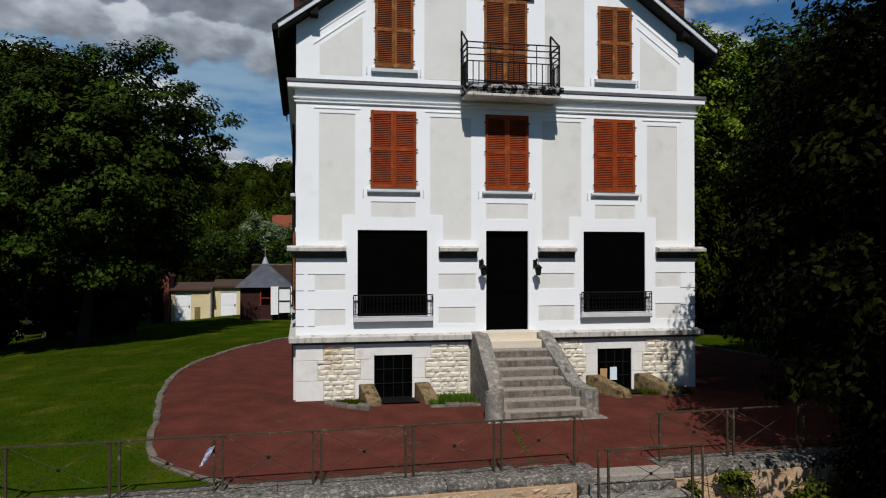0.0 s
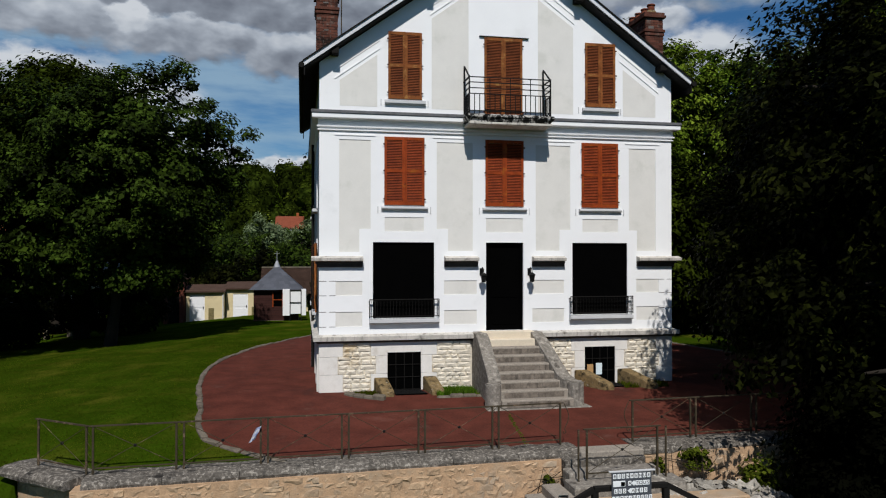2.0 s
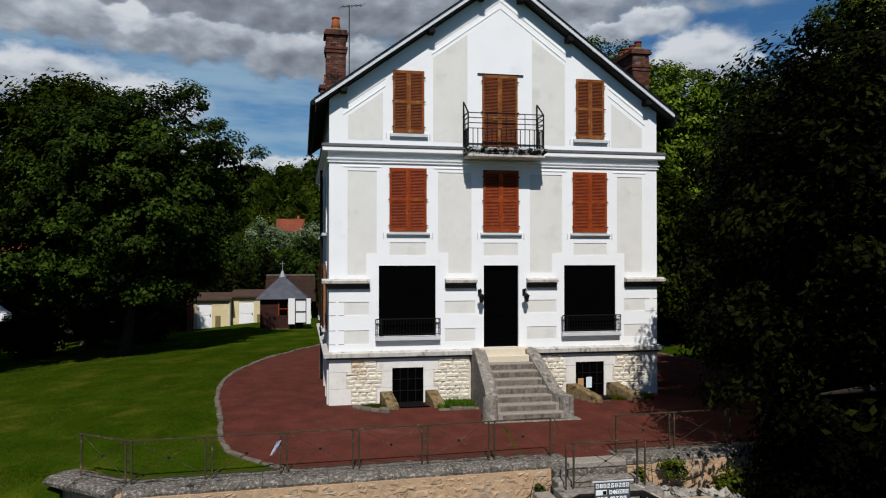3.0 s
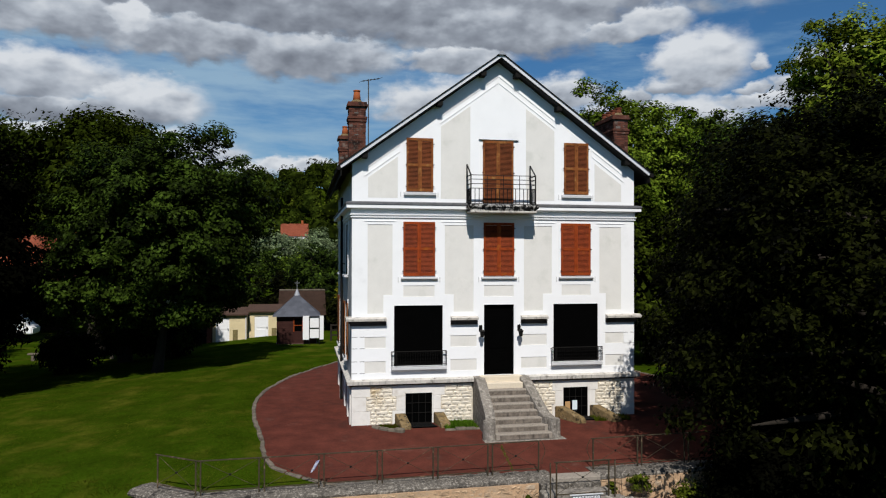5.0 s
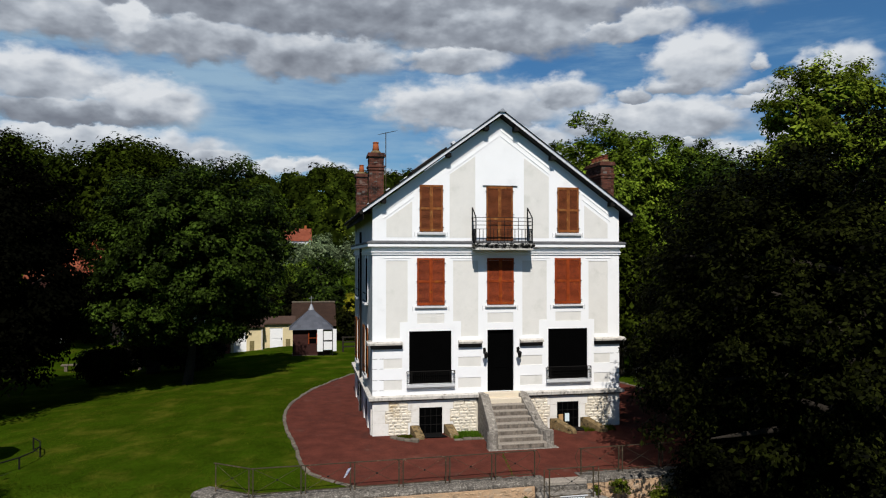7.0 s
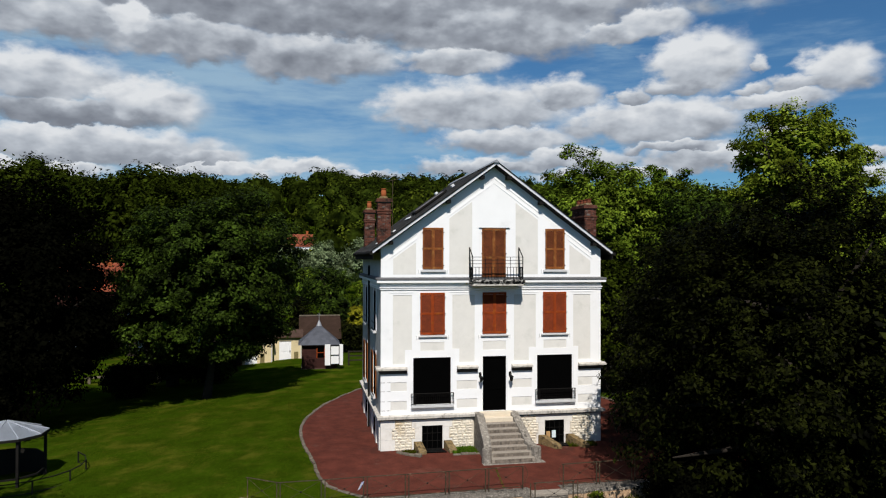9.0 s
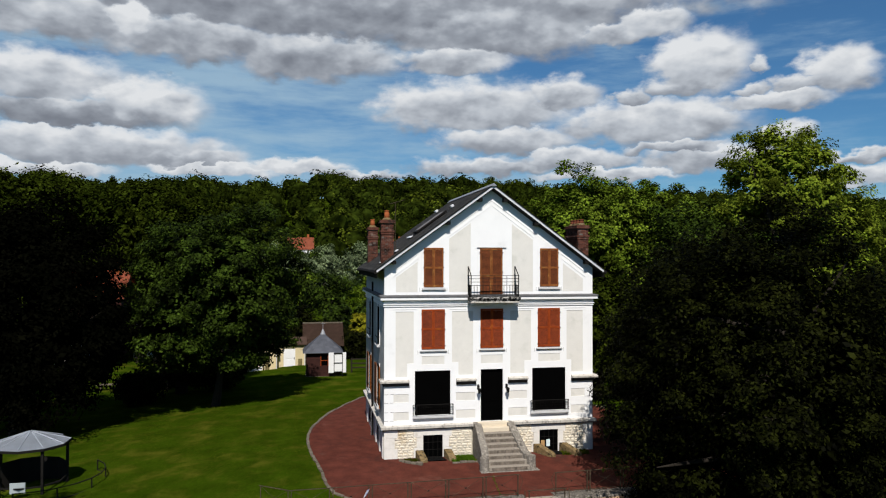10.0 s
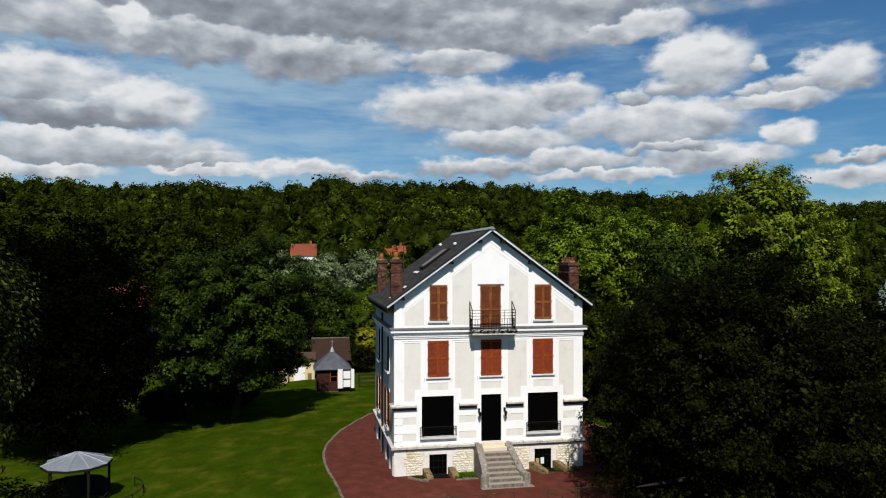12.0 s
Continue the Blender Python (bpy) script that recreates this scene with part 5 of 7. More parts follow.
def coping_run(parent, pts, seed, y_in=-0.40, y_out=0.42):
    """Coping stones along pts: rounded, lichened, set end to end."""
    rng = random.Random(seed)
    for (xa, ya), (xb, yb) in zip(pts, pts[1:]):
        L = math.hypot(xb - xa, yb - ya)
        n = max(1, round(L / 1.25))
        ang = math.atan2(yb - ya, xb - xa)
        for i in range(n):
            w = L / n
            bm = bmesh.new()
            prof = [(-y_out, -0.17), (-y_out - 0.01, -0.10), (-y_out + 0.04, -0.04), (-y_out + 0.14, -0.005), (0.0, 0.0), (-y_in - 0.08, -0.02), (-y_in, -0.08), (-y_in, -0.17)]
            cols = []
            for k in range(7):
                x = -w / 2 + 0.004 + (w - 0.008) * k / 6
                cols.append([bm.verts.new((x, y + rng.uniform(-0.012, 0.012), z + rng.uniform(-0.008, 0.008))) for y, z in prof])
            for a, b in zip(cols, cols[1:]):
                for j in range(len(prof)):
                    bm.faces.new((a[j], b[j], b[(j + 1) % len(prof)], a[(j + 1) % len(prof)]))
            bm.faces.new(cols[0])
            bm.faces.new(cols[-1][::-1])
            ob = part("coping_stone", bm, M["coping"], parent)
            f = (i + 0.5) / n
            put(ob, xa + (xb - xa) * f, ya + (yb - ya) * f, COPE + rng.uniform(-0.008, 0.008), math.degrees(ang))


def build_retaining_wall():
    bm = boxes((-9.25, -0.42, -5.888, -5.25, -2.7, COPE - 0.15))
    for v in bm.verts:
        v.co.y += 0.0374 * (v.co.x + 4.57)
    w1 = part("retaining_wall", bm, M["wallmortar"])
    tagged(w1, "ochre rubble retaining wall with grey lichened coping", "wall", kind="structure")
    coping_run(w1, [(-9.12, -5.58), (-0.02, -5.24)], 1)
    coping_run(w1, [(-10.6, -4.40), (-9.12, -5.58)], 2)
    bm = boxes((-1.0, 1.0, -0.18, 0.18, -2.7, COPE - 0.15))
    side = part("return_wall", bm, M["wallmortar"], w1)
    put(side, -9.95, -4.93, 0, math.degrees(math.atan2(-1.18, 1.48)))
    # coursed but uneven stones
    lay_stones(w1, OCHRE, -9.25, -0.30, -1.75, COPE - 0.17, -5.895, 0.14, 0.30, 0.14, 5, fn=lambda m: Matrix.Translation((0, 0.0374 * (m.translation.x + 4.57), 0)) @ m, ragged=0.4, joint=0.0)
    mrot = pose(-9.95, -4.93, 0, 0, 0, math.degrees(math.atan2(-1.18, 1.48)))
    lay_stones(w1, OCHRE, -1.0, 0.95, -1.6, COPE - 0.17, -0.188, 0.16, 0.40, 0.14, 6, fn=lambda m: mrot @ m)
    w2 = part("retaining_wall", boxes((1.30, 14.0, -5.625, -5.15, -2.7, COPE - 0.15)), M["wallmortar"])
    tagged(w2, "ochre rubble retaining wall with plants in its joints", "wall", kind="structure")
    coping_run(w2, [(1.15, -5.24), (7.0, -5.04), (14.0, -4.95)], 3)
    lay_stones(w2, OCHRE, 1.30, 7.0, -1.75, COPE - 0.17, -5.632, 0.15, 0.32, 0.14, 7, ragged=0.4, joint=0.0)


def railing_panel(root, a, b, z0, z1, rosette=True, first=True, last=True):
    """One bay: rails, crossed braces, a boss in the middle, and a post at each end."""
    a, b = Vector((*a, 0)), Vector((*b, 0))
    d = (b - a).normalized()
    pa, pb = a + d * 0.065, b - d * 0.065
    for p in (pa, pb):
        bm = bmesh.new()
        flat_bar(bm, (p.x, p.y, z0), (p.x, p.y, z1), 0.034, 0.034)
        part("post", bm, M["fence"], root)
    bm = bmesh.new()
    flat_bar(bm, (a.x, a.y, z1), (b.x, b.y, z1), 0.045, 0.022)
    part("top_rail", bm, M["fence"], root)
    bm = bmesh.new()
    flat_bar(bm, (pa.x, pa.y, z0 + 0.10), (pb.x, pb.y, z0 + 0.10), 0.025, 0.022)
    part("bottom_rail", bm, M["fence"], root)
    for za, zb in ((z0 + 0.11, z1 - 0.01), (z1 - 0.01, z0 + 0.11)):
        bm = bmesh.new()
        bar(bm, (pa.x, pa.y, za), (pb.x, pb.y, zb), 0.006, 5)
        part("brace", bm, M["fence"], root)
    if rosette:
        mid = (pa + pb) / 2
        bm = bmesh.new()
        bmesh.ops.create_uvsphere(bm, u_segments=8, v_segments=6, radius=0.030, matrix=Matrix.Translation((mid.x, mid.y, (z0 + z1) / 2 + 0.05)) @ Matrix.Diagonal((1, 0.5, 1, 1)))
        part("boss", bm, M["iron"], root)
    # narrow lattice between the twin posts
    bm = bmesh.new()
    n = 8
    for i in range(n):
        za, zb = z0 + 0.10 + (z1 - z0 - 0.1) * i / n, z0 + 0.10 + (z1 - z0 - 0.1) * (i + 1) / n
        s = 0.055 if i % 2 else -0.055
        bar(bm, (b.x - d.x * s, b.y - d.y * s, za), (b.x + d.x * s, b.y + d.y * s, zb), 0.005, 4)
    if not last:
        part("lattice", bm, M["fence"], root)
    else:
        bm.free()


def scroll_end(root, p, d, z0, z1):
    """A curved bracket at the free end of a railing."""
    bm = bmesh.new()
    pts = [Vector((p[0] + d * (0.02 + 0.10 * math.sin(math.pi * t) ** 1.2), p[1], z1 - 0.02 - (z1 - z0) * 0.62 * t)) for t in (0, 0.15, 0.3, 0.5, 0.7, 0.85, 1.0)]
    end = pts[-1]
    for k in range(1, 9):
        an = k * 0.7
        pts.append(end + Vector((d * (0.05 * math.sin(an) * (1 - k / 11)), 0, -0.05 + 0.05 * math.cos(an) * (1 - k / 11))))
    tube(bm, pts, [0.009] * len(pts), 5)
    part("scroll", bm, M["fence"], root)


def build_fences():
    f = tagged(empty("railing", *FENCE_L[1], COPE), "low brown-grey iron railing with crossed braces on the wall", "railing", "terrace railings")
    off = Vector(f.location)

    def local(p):
        return (p[0] - off.x, p[1] - off.y)

    for i, (a, b) in enumerate(zip(FENCE_L, FENCE_L[1:])):
        railing_panel(f, local(a), local(b), 0.0, 0.84, last=(i == len(FENCE_L) - 2))
    scroll_end(f, local(FENCE_L[-1]), 1, 0.0, 0.84)
    g = tagged(empty("railing", *FENCE_R[0], COPE), "low brown-grey iron railing with crossed braces on the wall", "railing", "terrace railings")
    off = Vector(g.location)
    for i, (a, b) in enumerate(zip(FENCE_R, FENCE_R[1:])):
        railing_panel(g, local(a), local(b), 0.0, 0.84, last=(i == len(FENCE_R) - 2))
    scroll_end(g, local(FENCE_R[0]), -1, 0.0, 0.84)
    h = tagged(empty("railing", -0.30, -6.5, -0.56), "iron railing with twin posts across the stair landing", "railing", "terrace railings")
    railing_panel(h, (0.0, 0.0), (1.55, 0.02), 0.0, 0.92)
    for x in (-0.10, 1.65):
        bm = bmesh.new()
        flat_bar(bm, (x, 0, -0.05), (x, 0, 0.92), 0.028, 0.028)
        part("post", bm, M["fence"], h)
    # a scrap of blue and white cloth tied to a post
    rng = random.Random(2)
    bm = bmesh.new()
    cols = []
    for i in range(5):
        cols.append([bm.verts.new((0.025 * i - 0.045 * j, 0.02 * math.sin(i + j), -0.085 * j + 0.012 * i + rng.uniform(-0.01, 0.01))) for j in range(4)])
    for a, b in zip(cols, cols[1:]):
        for j in range(3):
            bm.faces.new((a[j], b[j], b[j + 1], a[j + 1]))
    bmesh.ops.solidify(bm, geom=list(bm.faces), thickness=0.004)
    ob = tagged(part("cloth_scrap", bm, M["cloth"]), "blue and white cloth scrap tied to the railing post", "cloth")
    put(ob, -6.24, -5.53, 0.42)


M["cloth"] = material("blue_white_cloth", (0.35, 0.40, 0.62), 0.9, 0.3, 25.0, 60, 0.1, patch=((0.7, 0.7, 0.72), 18.0, 0.45, 0.55))


M["heap"] = material("pale_broken_stone", (0.30, 0.275, 0.235), 0.95, 0.45, 5.0, 30, 0.8, per_object=0.35, patch=((0.09, 0.08, 0.06), 3.0, 0.52, 0.68))


def build_lower_stairs():
    st = tagged(empty("garden_stairs", 0.4, -5.6, -0.4), "rough stone stairs down from the terrace opening", "stairs")

    def slab(name, x0, x1, y0, y1, z0, z1, mat="greystone", rz=0.0, label=""):
        bm = boxes((x0 - 0.4, x1 - 0.4, y0 + 5.6, y1 + 5.6, z0 + 0.4, z1 + 0.4), bevel=0.02)
        ob = part(name, bm, M[mat], st, label)
        return ob

    slab("threshold", -0.06, 1.26, -5.80, -5.36, -0.50, -0.262, "step", label="pale worn stone threshold")
    slab("step", -0.45, 1.22, -5.95, -5.2, -0.62, -0.36, "coping")
    slab("step", -0.50, 1.35, -6.30, -5.93, -0.80, -0.50, "greystone")
    slab("landing", -0.60, 1.60, -6.85, -6.28, -1.0, -0.60, "greystone")
    slab("core", -0.55, 1.7, -6.8, -5.6, -2.7, -0.95, "wallstone")
    for i in range(7):
        slab("step", -0.95 - 0.34 * i, -0.58 - 0.34 * i, -6.95, -6.0, -1.0 - 0.17 * i - 1.2, -0.76 - 0.17 * i, "step")
        slab("bank", 1.60 + 0.34 * i, 1.97 + 0.34 * i, -7.1, -5.7, -2.7, -0.84 - 0.05 * i, "heap")
    slab("front_wall", -1.6, 2.6, -7.3, -6.86, -2.7, -0.78, "wallstone")
    # broken stones heaped on both sides of the landing
    rng = random.Random(12)
    heap = stone_meshes(M["heap"], 6, 0.12)
    for i in range(150):
        side = 1 if i % 4 else -1
        u = rng.uniform(0, 1)
        x = (1.1 + 2.7 * u) if side > 0 else (-0.75 - 1.3 * u)
        back = rng.uniform(0, 1.15) if side > 0 else rng.uniform(0, 0.55)
        ob = new("stone", rng.choice(heap))
        ob.parent = st
        s = rng.uniform(0.10, 0.26)
        ob.matrix_basis = pose(x - 0.4, -7.35 + back + 5.6, -0.84 - 0.40 * u + 0.12 * back + rng.uniform(-0.06, 0.06) + 0.4, rng.uniform(-30, 30), rng.uniform(-30, 30), rng.uniform(0, 360)) @ Matrix.Diagonal((s * 1.4, s, s * 0.7, 1))
    # timber rail that carries the sign
    r = tagged(empty("timber_rail", 0.05, -7.62, -2.6), "dark brown timber handrail with sloping ends", "handrail")
    bm = boxes((-0.62, 0.72, -0.05, 0.05, 2.18, 2.27), bevel=0.01)
    part("rail", bm, M["beam"], r)
    for x in (-0.6, 0.7):
        part("post", boxes((x - 0.05, x + 0.05, -0.05, 0.05, 0.0, 2.18)), M["beam"], r)
    for s, x in ((-1, -0.62), (1, 0.72)):
        bm = bmesh.new()
        flat_bar(bm, (x, 0, 2.22), (x + s * 1.3, 0, 1.55), 0.08, 0.09)
        part("sloping_rail", bm, M["beam"], r)


def letter(parent, text, x, y, z, size):
    cu = bpy.data.curves.new("lettering", "FONT")
    cu.body, cu.size, cu.align_x, cu.align_y, cu.extrude = text, size, "CENTER", "CENTER", 0.0015
    tmp = new("lettering", cu)
    me = bpy.data.meshes.new_from_object(tmp)
    bpy.data.objects.remove(tmp)
    me.materials.clear()
    me.materials.append(M["black"])
    ob = new("lettering", me)
    ob.parent = parent
    ob.matrix_basis = pose(x, y, z, 90, 0, 0)


def build_sign():
    s = tagged(empty("welcome_sign", 0.06, -7.74, -0.58), "dark board of white letter tiles with a pale top strip", "sign")
    board = part("board", boxes((-0.36, 0.36, -0.012, 0.012, 0.0, 0.50), bevel=0.004), M["signboard"], s)
    part("top_strip", boxes((-0.41, 0.43, -0.02, 0.02, 0.50, 0.525), bevel=0.004), M["sill"], s, "pale strip along the top")
    lines = ((0.435, "BIENVENUE", -0.31, 0.077), (0.31, "A TOUS", -0.04, 0.066), (0.185, "LES AMIS", -0.29, 0.077), (0.06, "JARDINIERS", -0.33, 0.074))
    me = None
    for z, text, x, step in lines:
        for ch in text:
            if ch != " ":
                if me is None:
                    t = part("letter_tile", boxes((-0.030, 0.030, -0.006, 0.0, -0.040, 0.040), bevel=0.003), M["tile"])
                    me = t.data
                    bpy.data.objects.remove(t)
                t = new("letter_tile", me)
                t.parent = board
                t.matrix_basis = Matrix.Translation((x, -0.0125, z))
                letter(board, ch, x, -0.0195, z, 0.075)
            x += step
    bm = boxes((-0.34, -0.12, -0.018, -0.0125, 0.26, 0.36), bevel=0.003)
    part("picture_plate", bm, M["tile"], board, "white plate with dark marks")
    part("mark", boxes((-0.20, -0.13, -0.021, -0.0185, 0.27, 0.34)), M["black"], board)
    for x, z in ((0.035, 0.31), (-0.03, 0.185)):
        bm = bmesh.new()
        bmesh.ops.create_cone(bm, cap_ends=True, segments=4, radius1=0.045, radius2=0.045, depth=0.005, matrix=Matrix.Translation((x, -0.0155, z)) @ pose(0, 0, 0, 90, 0, 0))
        part("diamond", bm, M["tile"], board)
    for x in (-0.3, 0.3):
        part("stake", boxes((x - 0.02, x + 0.02, 0.013, 0.05, -0.8, 0.5)), M["beam"], s)


M["signboard"] = material("slate_grey_board", (0.06, 0.065, 0.075), 0.7, 0.15, 4.0, 40, 0.1)
M["tile"] = material("white_enamel_tile", (0.74, 0.75, 0.75), 0.4, 0.04, 6.0, 40, 0.03)
build_retaining_wall()
build_fences()
build_lower_stairs()
build_sign()


# ---- kerbs ----
def build_kerb(name, line, seed, label):
    rng = random.Random(seed)
    root = None
    pts = [Vector((x, y, 0)) for x, y in line]
    # even steps along the line
    out, carry = [pts[0]], 0.0
    for a, b in zip(pts, pts[1:]):
        L = (b - a).length
        s = 0.62 - carry
        while s < L:
            out.append(a.lerp(b, s / L))
            s += 0.62
        carry = L - (s - 0.62)
    meshes = []
    for i in range(5):
        w = 0.30
        bm = boxes((-w, w - 0.01 * i, -0.07, 0.07, -0.25, 0.055 + rng.uniform(-0.02, 0.02)), bevel=0.024)
        for v in bm.verts:
            v.co += Vector((rng.uniform(-1, 1), rng.uniform(-1, 1), rng.uniform(-1, 1))) * 0.014
        ob = part("kerb_stone", bm, M["kerb"])
        meshes.append(ob.data)
        bpy.data.objects.remove(ob)
    root = tagged(empty(name), label, "kerb", kind="structure")
    for a, b in zip(out, out[1:]):
        c = (a + b) / 2
        ob = new("kerb_stone", rng.choice(meshes))
        ob.parent = root
        ob.matrix_basis = pose(c.x, c.y, ground_z(max(c.x, -9), c.y) + 0.0, 0, 0, math.degrees(math.atan2(b.y - a.y, b.x - a.x)) + rng.uniform(-3.5, 3.5))


build_kerb("kerb", KERB_L, 1, "row of weathered grey kerb stones along the drive")
build_kerb("kerb", [p for p in KERB_R if p[1] > -5], 2, "row of weathered grey kerb stones along the drive")


# ---- garden hut, barn, sheds ----
M["cladding"] = material("dark_red_brown_boards", (0.040, 0.016, 0.013), 0.8, 0.3, 3.0, 40, 0.2, per_object=0.15)
M["whiteboard"] = material("white_painted_boards", (0.74, 0.74, 0.74), 0.7, 0.05, 3.0, 40, 0.1)
M["beige"] = material("beige_render", (0.60, 0.50, 0.30), 0.92, 0.1, 1.5, 40, 0.2, patch=((0.45, 0.38, 0.24), 1.2, 0.5, 0.75))
M["tiles"] = material("brown_roof_tiles", (0.075, 0.045, 0.033), 0.9, 0.35, 2.0, 20, 0.6, island=0.35)
M["dry_ivy"] = material("dry_creeper", (0.16, 0.13, 0.06), 0.95, 0.5, 9.0, 40, 0.8)
M["brickwall"] = material("red_brickwork", (0.17, 0.055, 0.035), 0.9, 0.3, 6.0, 25, 0.5, patch=((0.26, 0.15, 0.11), 7.0, 0.55, 0.7))
M["redtiles"] = material("orange_red_roof_tiles", (0.34, 0.10, 0.055), 0.9, 0.25, 1.5, 10, 0.5)
M["hutslate"] = material("blue_grey_slate", (0.07, 0.075, 0.09), 0.65, 0.2, 2.0, 30, 0.3, island=0.15)


def build_hut():
    h = tagged(empty("garden_hut", -7.62, 27.2, -0.32), "small dark red-brown boarded hut with a pointed slate roof", "hut")
    s = 1.16
    body = part("wall", boxes((-s, s, -s, s, 0.0, 2.0)), M["beam"], h)
    for i in range(13):
        z = 0.12 + i * 0.145
        for y in (-1, 1):
            part("board", boxes((-s, s, y * s - 0.015, y * s + 0.015, z, z + 0.135)), M["cladding"], body)
        part("board", boxes((-s - 0.015, -s + 0.015, -s + 0.016, s - 0.016, z, z + 0.135)), M["cladding"], body)
        part("board", boxes((s - 0.015, s + 0.015, -s + 0.016, s - 0.016, z, z + 0.135)), M["cladding"], body)
    part("plinth", boxes((-s - 0.05, s + 0.05, -s - 0.05, s + 0.05, -0.1, 0.12)), M["kerb"], h, "pale concrete plinth")
    # hipped roof in courses
    co = []
    o, top, n = 1.42, 1.45, 9
    for k in range(n):
        a, b = o * (1 - k / n), o * (1 - (k + 1) / n)
        z0, z1 = 1.92 + top * k / n, 1.92 + top * (k + 1) / n + 0.01
        for q in range(4):
            c, sn = math.cos(q * math.pi / 2), math.sin(q * math.pi / 2)
            m = max(1, int(2 * a / 0.28))
            for i in range(m):
                u0, u1 = -1 + 2 * i / m, -1 + 2 * (i + 1) / m
                for u, rr, z in ((u0, a, z0), (u1, a, z0), (u1, b, z1), (u0, b, z1)):
                    x, y = u * rr, -rr
                    co.append((x * c - y * sn, x * sn + y * c, z))
    roof = new("roof", fast_mesh("roof", co, 4, M["hutslate"]))
    roof.parent = h
    roof["label"] = "pointed blue-grey slate roof"
    bm = bmesh.new()
    bmesh.ops.create_cone(bm, cap_ends=True, segments=10, radius1=0.20, radius2=0.05, depth=0.40, matrix=Matrix.Translation((0, 0, 3.42)))
    bar(bm, (0, 0, 3.55), (0, 0, 4.2), 0.022, 6)
    bar(bm, (-0.15, 0, 4.05), (0.15, 0, 4.05), 0.015, 5)
    part("finial", bm, M["zinc"], h, "pale zinc finial with a small vane")
    h.location, h.scale = (-6.95, 27.2, -0.40), (1.13, 1.13, 1.03)
    w = part("window", boxes((-0.15, 0.32, -s - 0.03, -s - 0.016, 0.95, 1.75)), M["black"], h)
    part("window_frame", boxes((-0.20, -0.14, -s - 0.05, -s - 0.03, 0.9, 1.8), (0.31, 0.37, -s - 0.05, -s - 0.03, 0.9, 1.8), (-0.14, 0.31, -s - 0.052, -s - 0.03, 1.3, 1.35)), M["shutter"], w)
    b = tagged(empty("display_board", -5.87, 25.4, -0.32), "white double notice board on a thin metal frame", "notice board")
    for x0, x1 in ((-0.68, -0.26), (0.42, 0.70)):
        part("leaf", boxes((x0, x1, 0.0, 0.04, 0.35, 1.95), bevel=0.008), M["whiteboard"], b)
    part("panel", boxes((-0.25, 0.41, 0.01, 0.03, 0.45, 1.88), bevel=0.006), M["whiteboard"], b)
    part("frame", boxes((-0.27, -0.22, -0.03, 0.0, -0.1, 1.9), (0.38, 0.43, -0.03, 0.0, -0.1, 1.9), (-0.22, 0.38, -0.03, 0.0, 1.1, 1.16), (-0.22, 0.38, -0.03, 0.0, 1.84, 1.9)), M["iron"], b)


def gable_roof(bm, x0, x1, y0, y1, z, rise, along_x=True, over=0.3):
    if along_x:
        ym = (y0 + y1) / 2
        v = [bm.verts.new(c) for c in ((x0 - over, y0 - over, z), (x1 + over, y0 - over, z), (x1 + over, ym, z + rise), (x0 - over, ym, z + rise), (x1 + over, y1 + over, z), (x0 - over, y1 + over, z))]
        bm.faces.new((v[0], v[1], v[2], v[3]))
        bm.faces.new((v[3], v[2], v[4], v[5]))
    else:
        xm = (x0 + x1) / 2
        v = [bm.verts.new(c) for c in ((x0 - over, y0 - over, z), (xm, y0 - over, z + rise), (xm, y1 + over, z + rise), (x0 - over, y1 + over, z), (x1 + over, y0 - over, z), (x1 + over, y1 + over, z))]
        bm.faces.new((v[0], v[1], v[2], v[3]))
        bm.faces.new((v[1], v[4], v[5], v[2]))
    bmesh.ops.solidify(bm, geom=list(bm.faces), thickness=0.15)


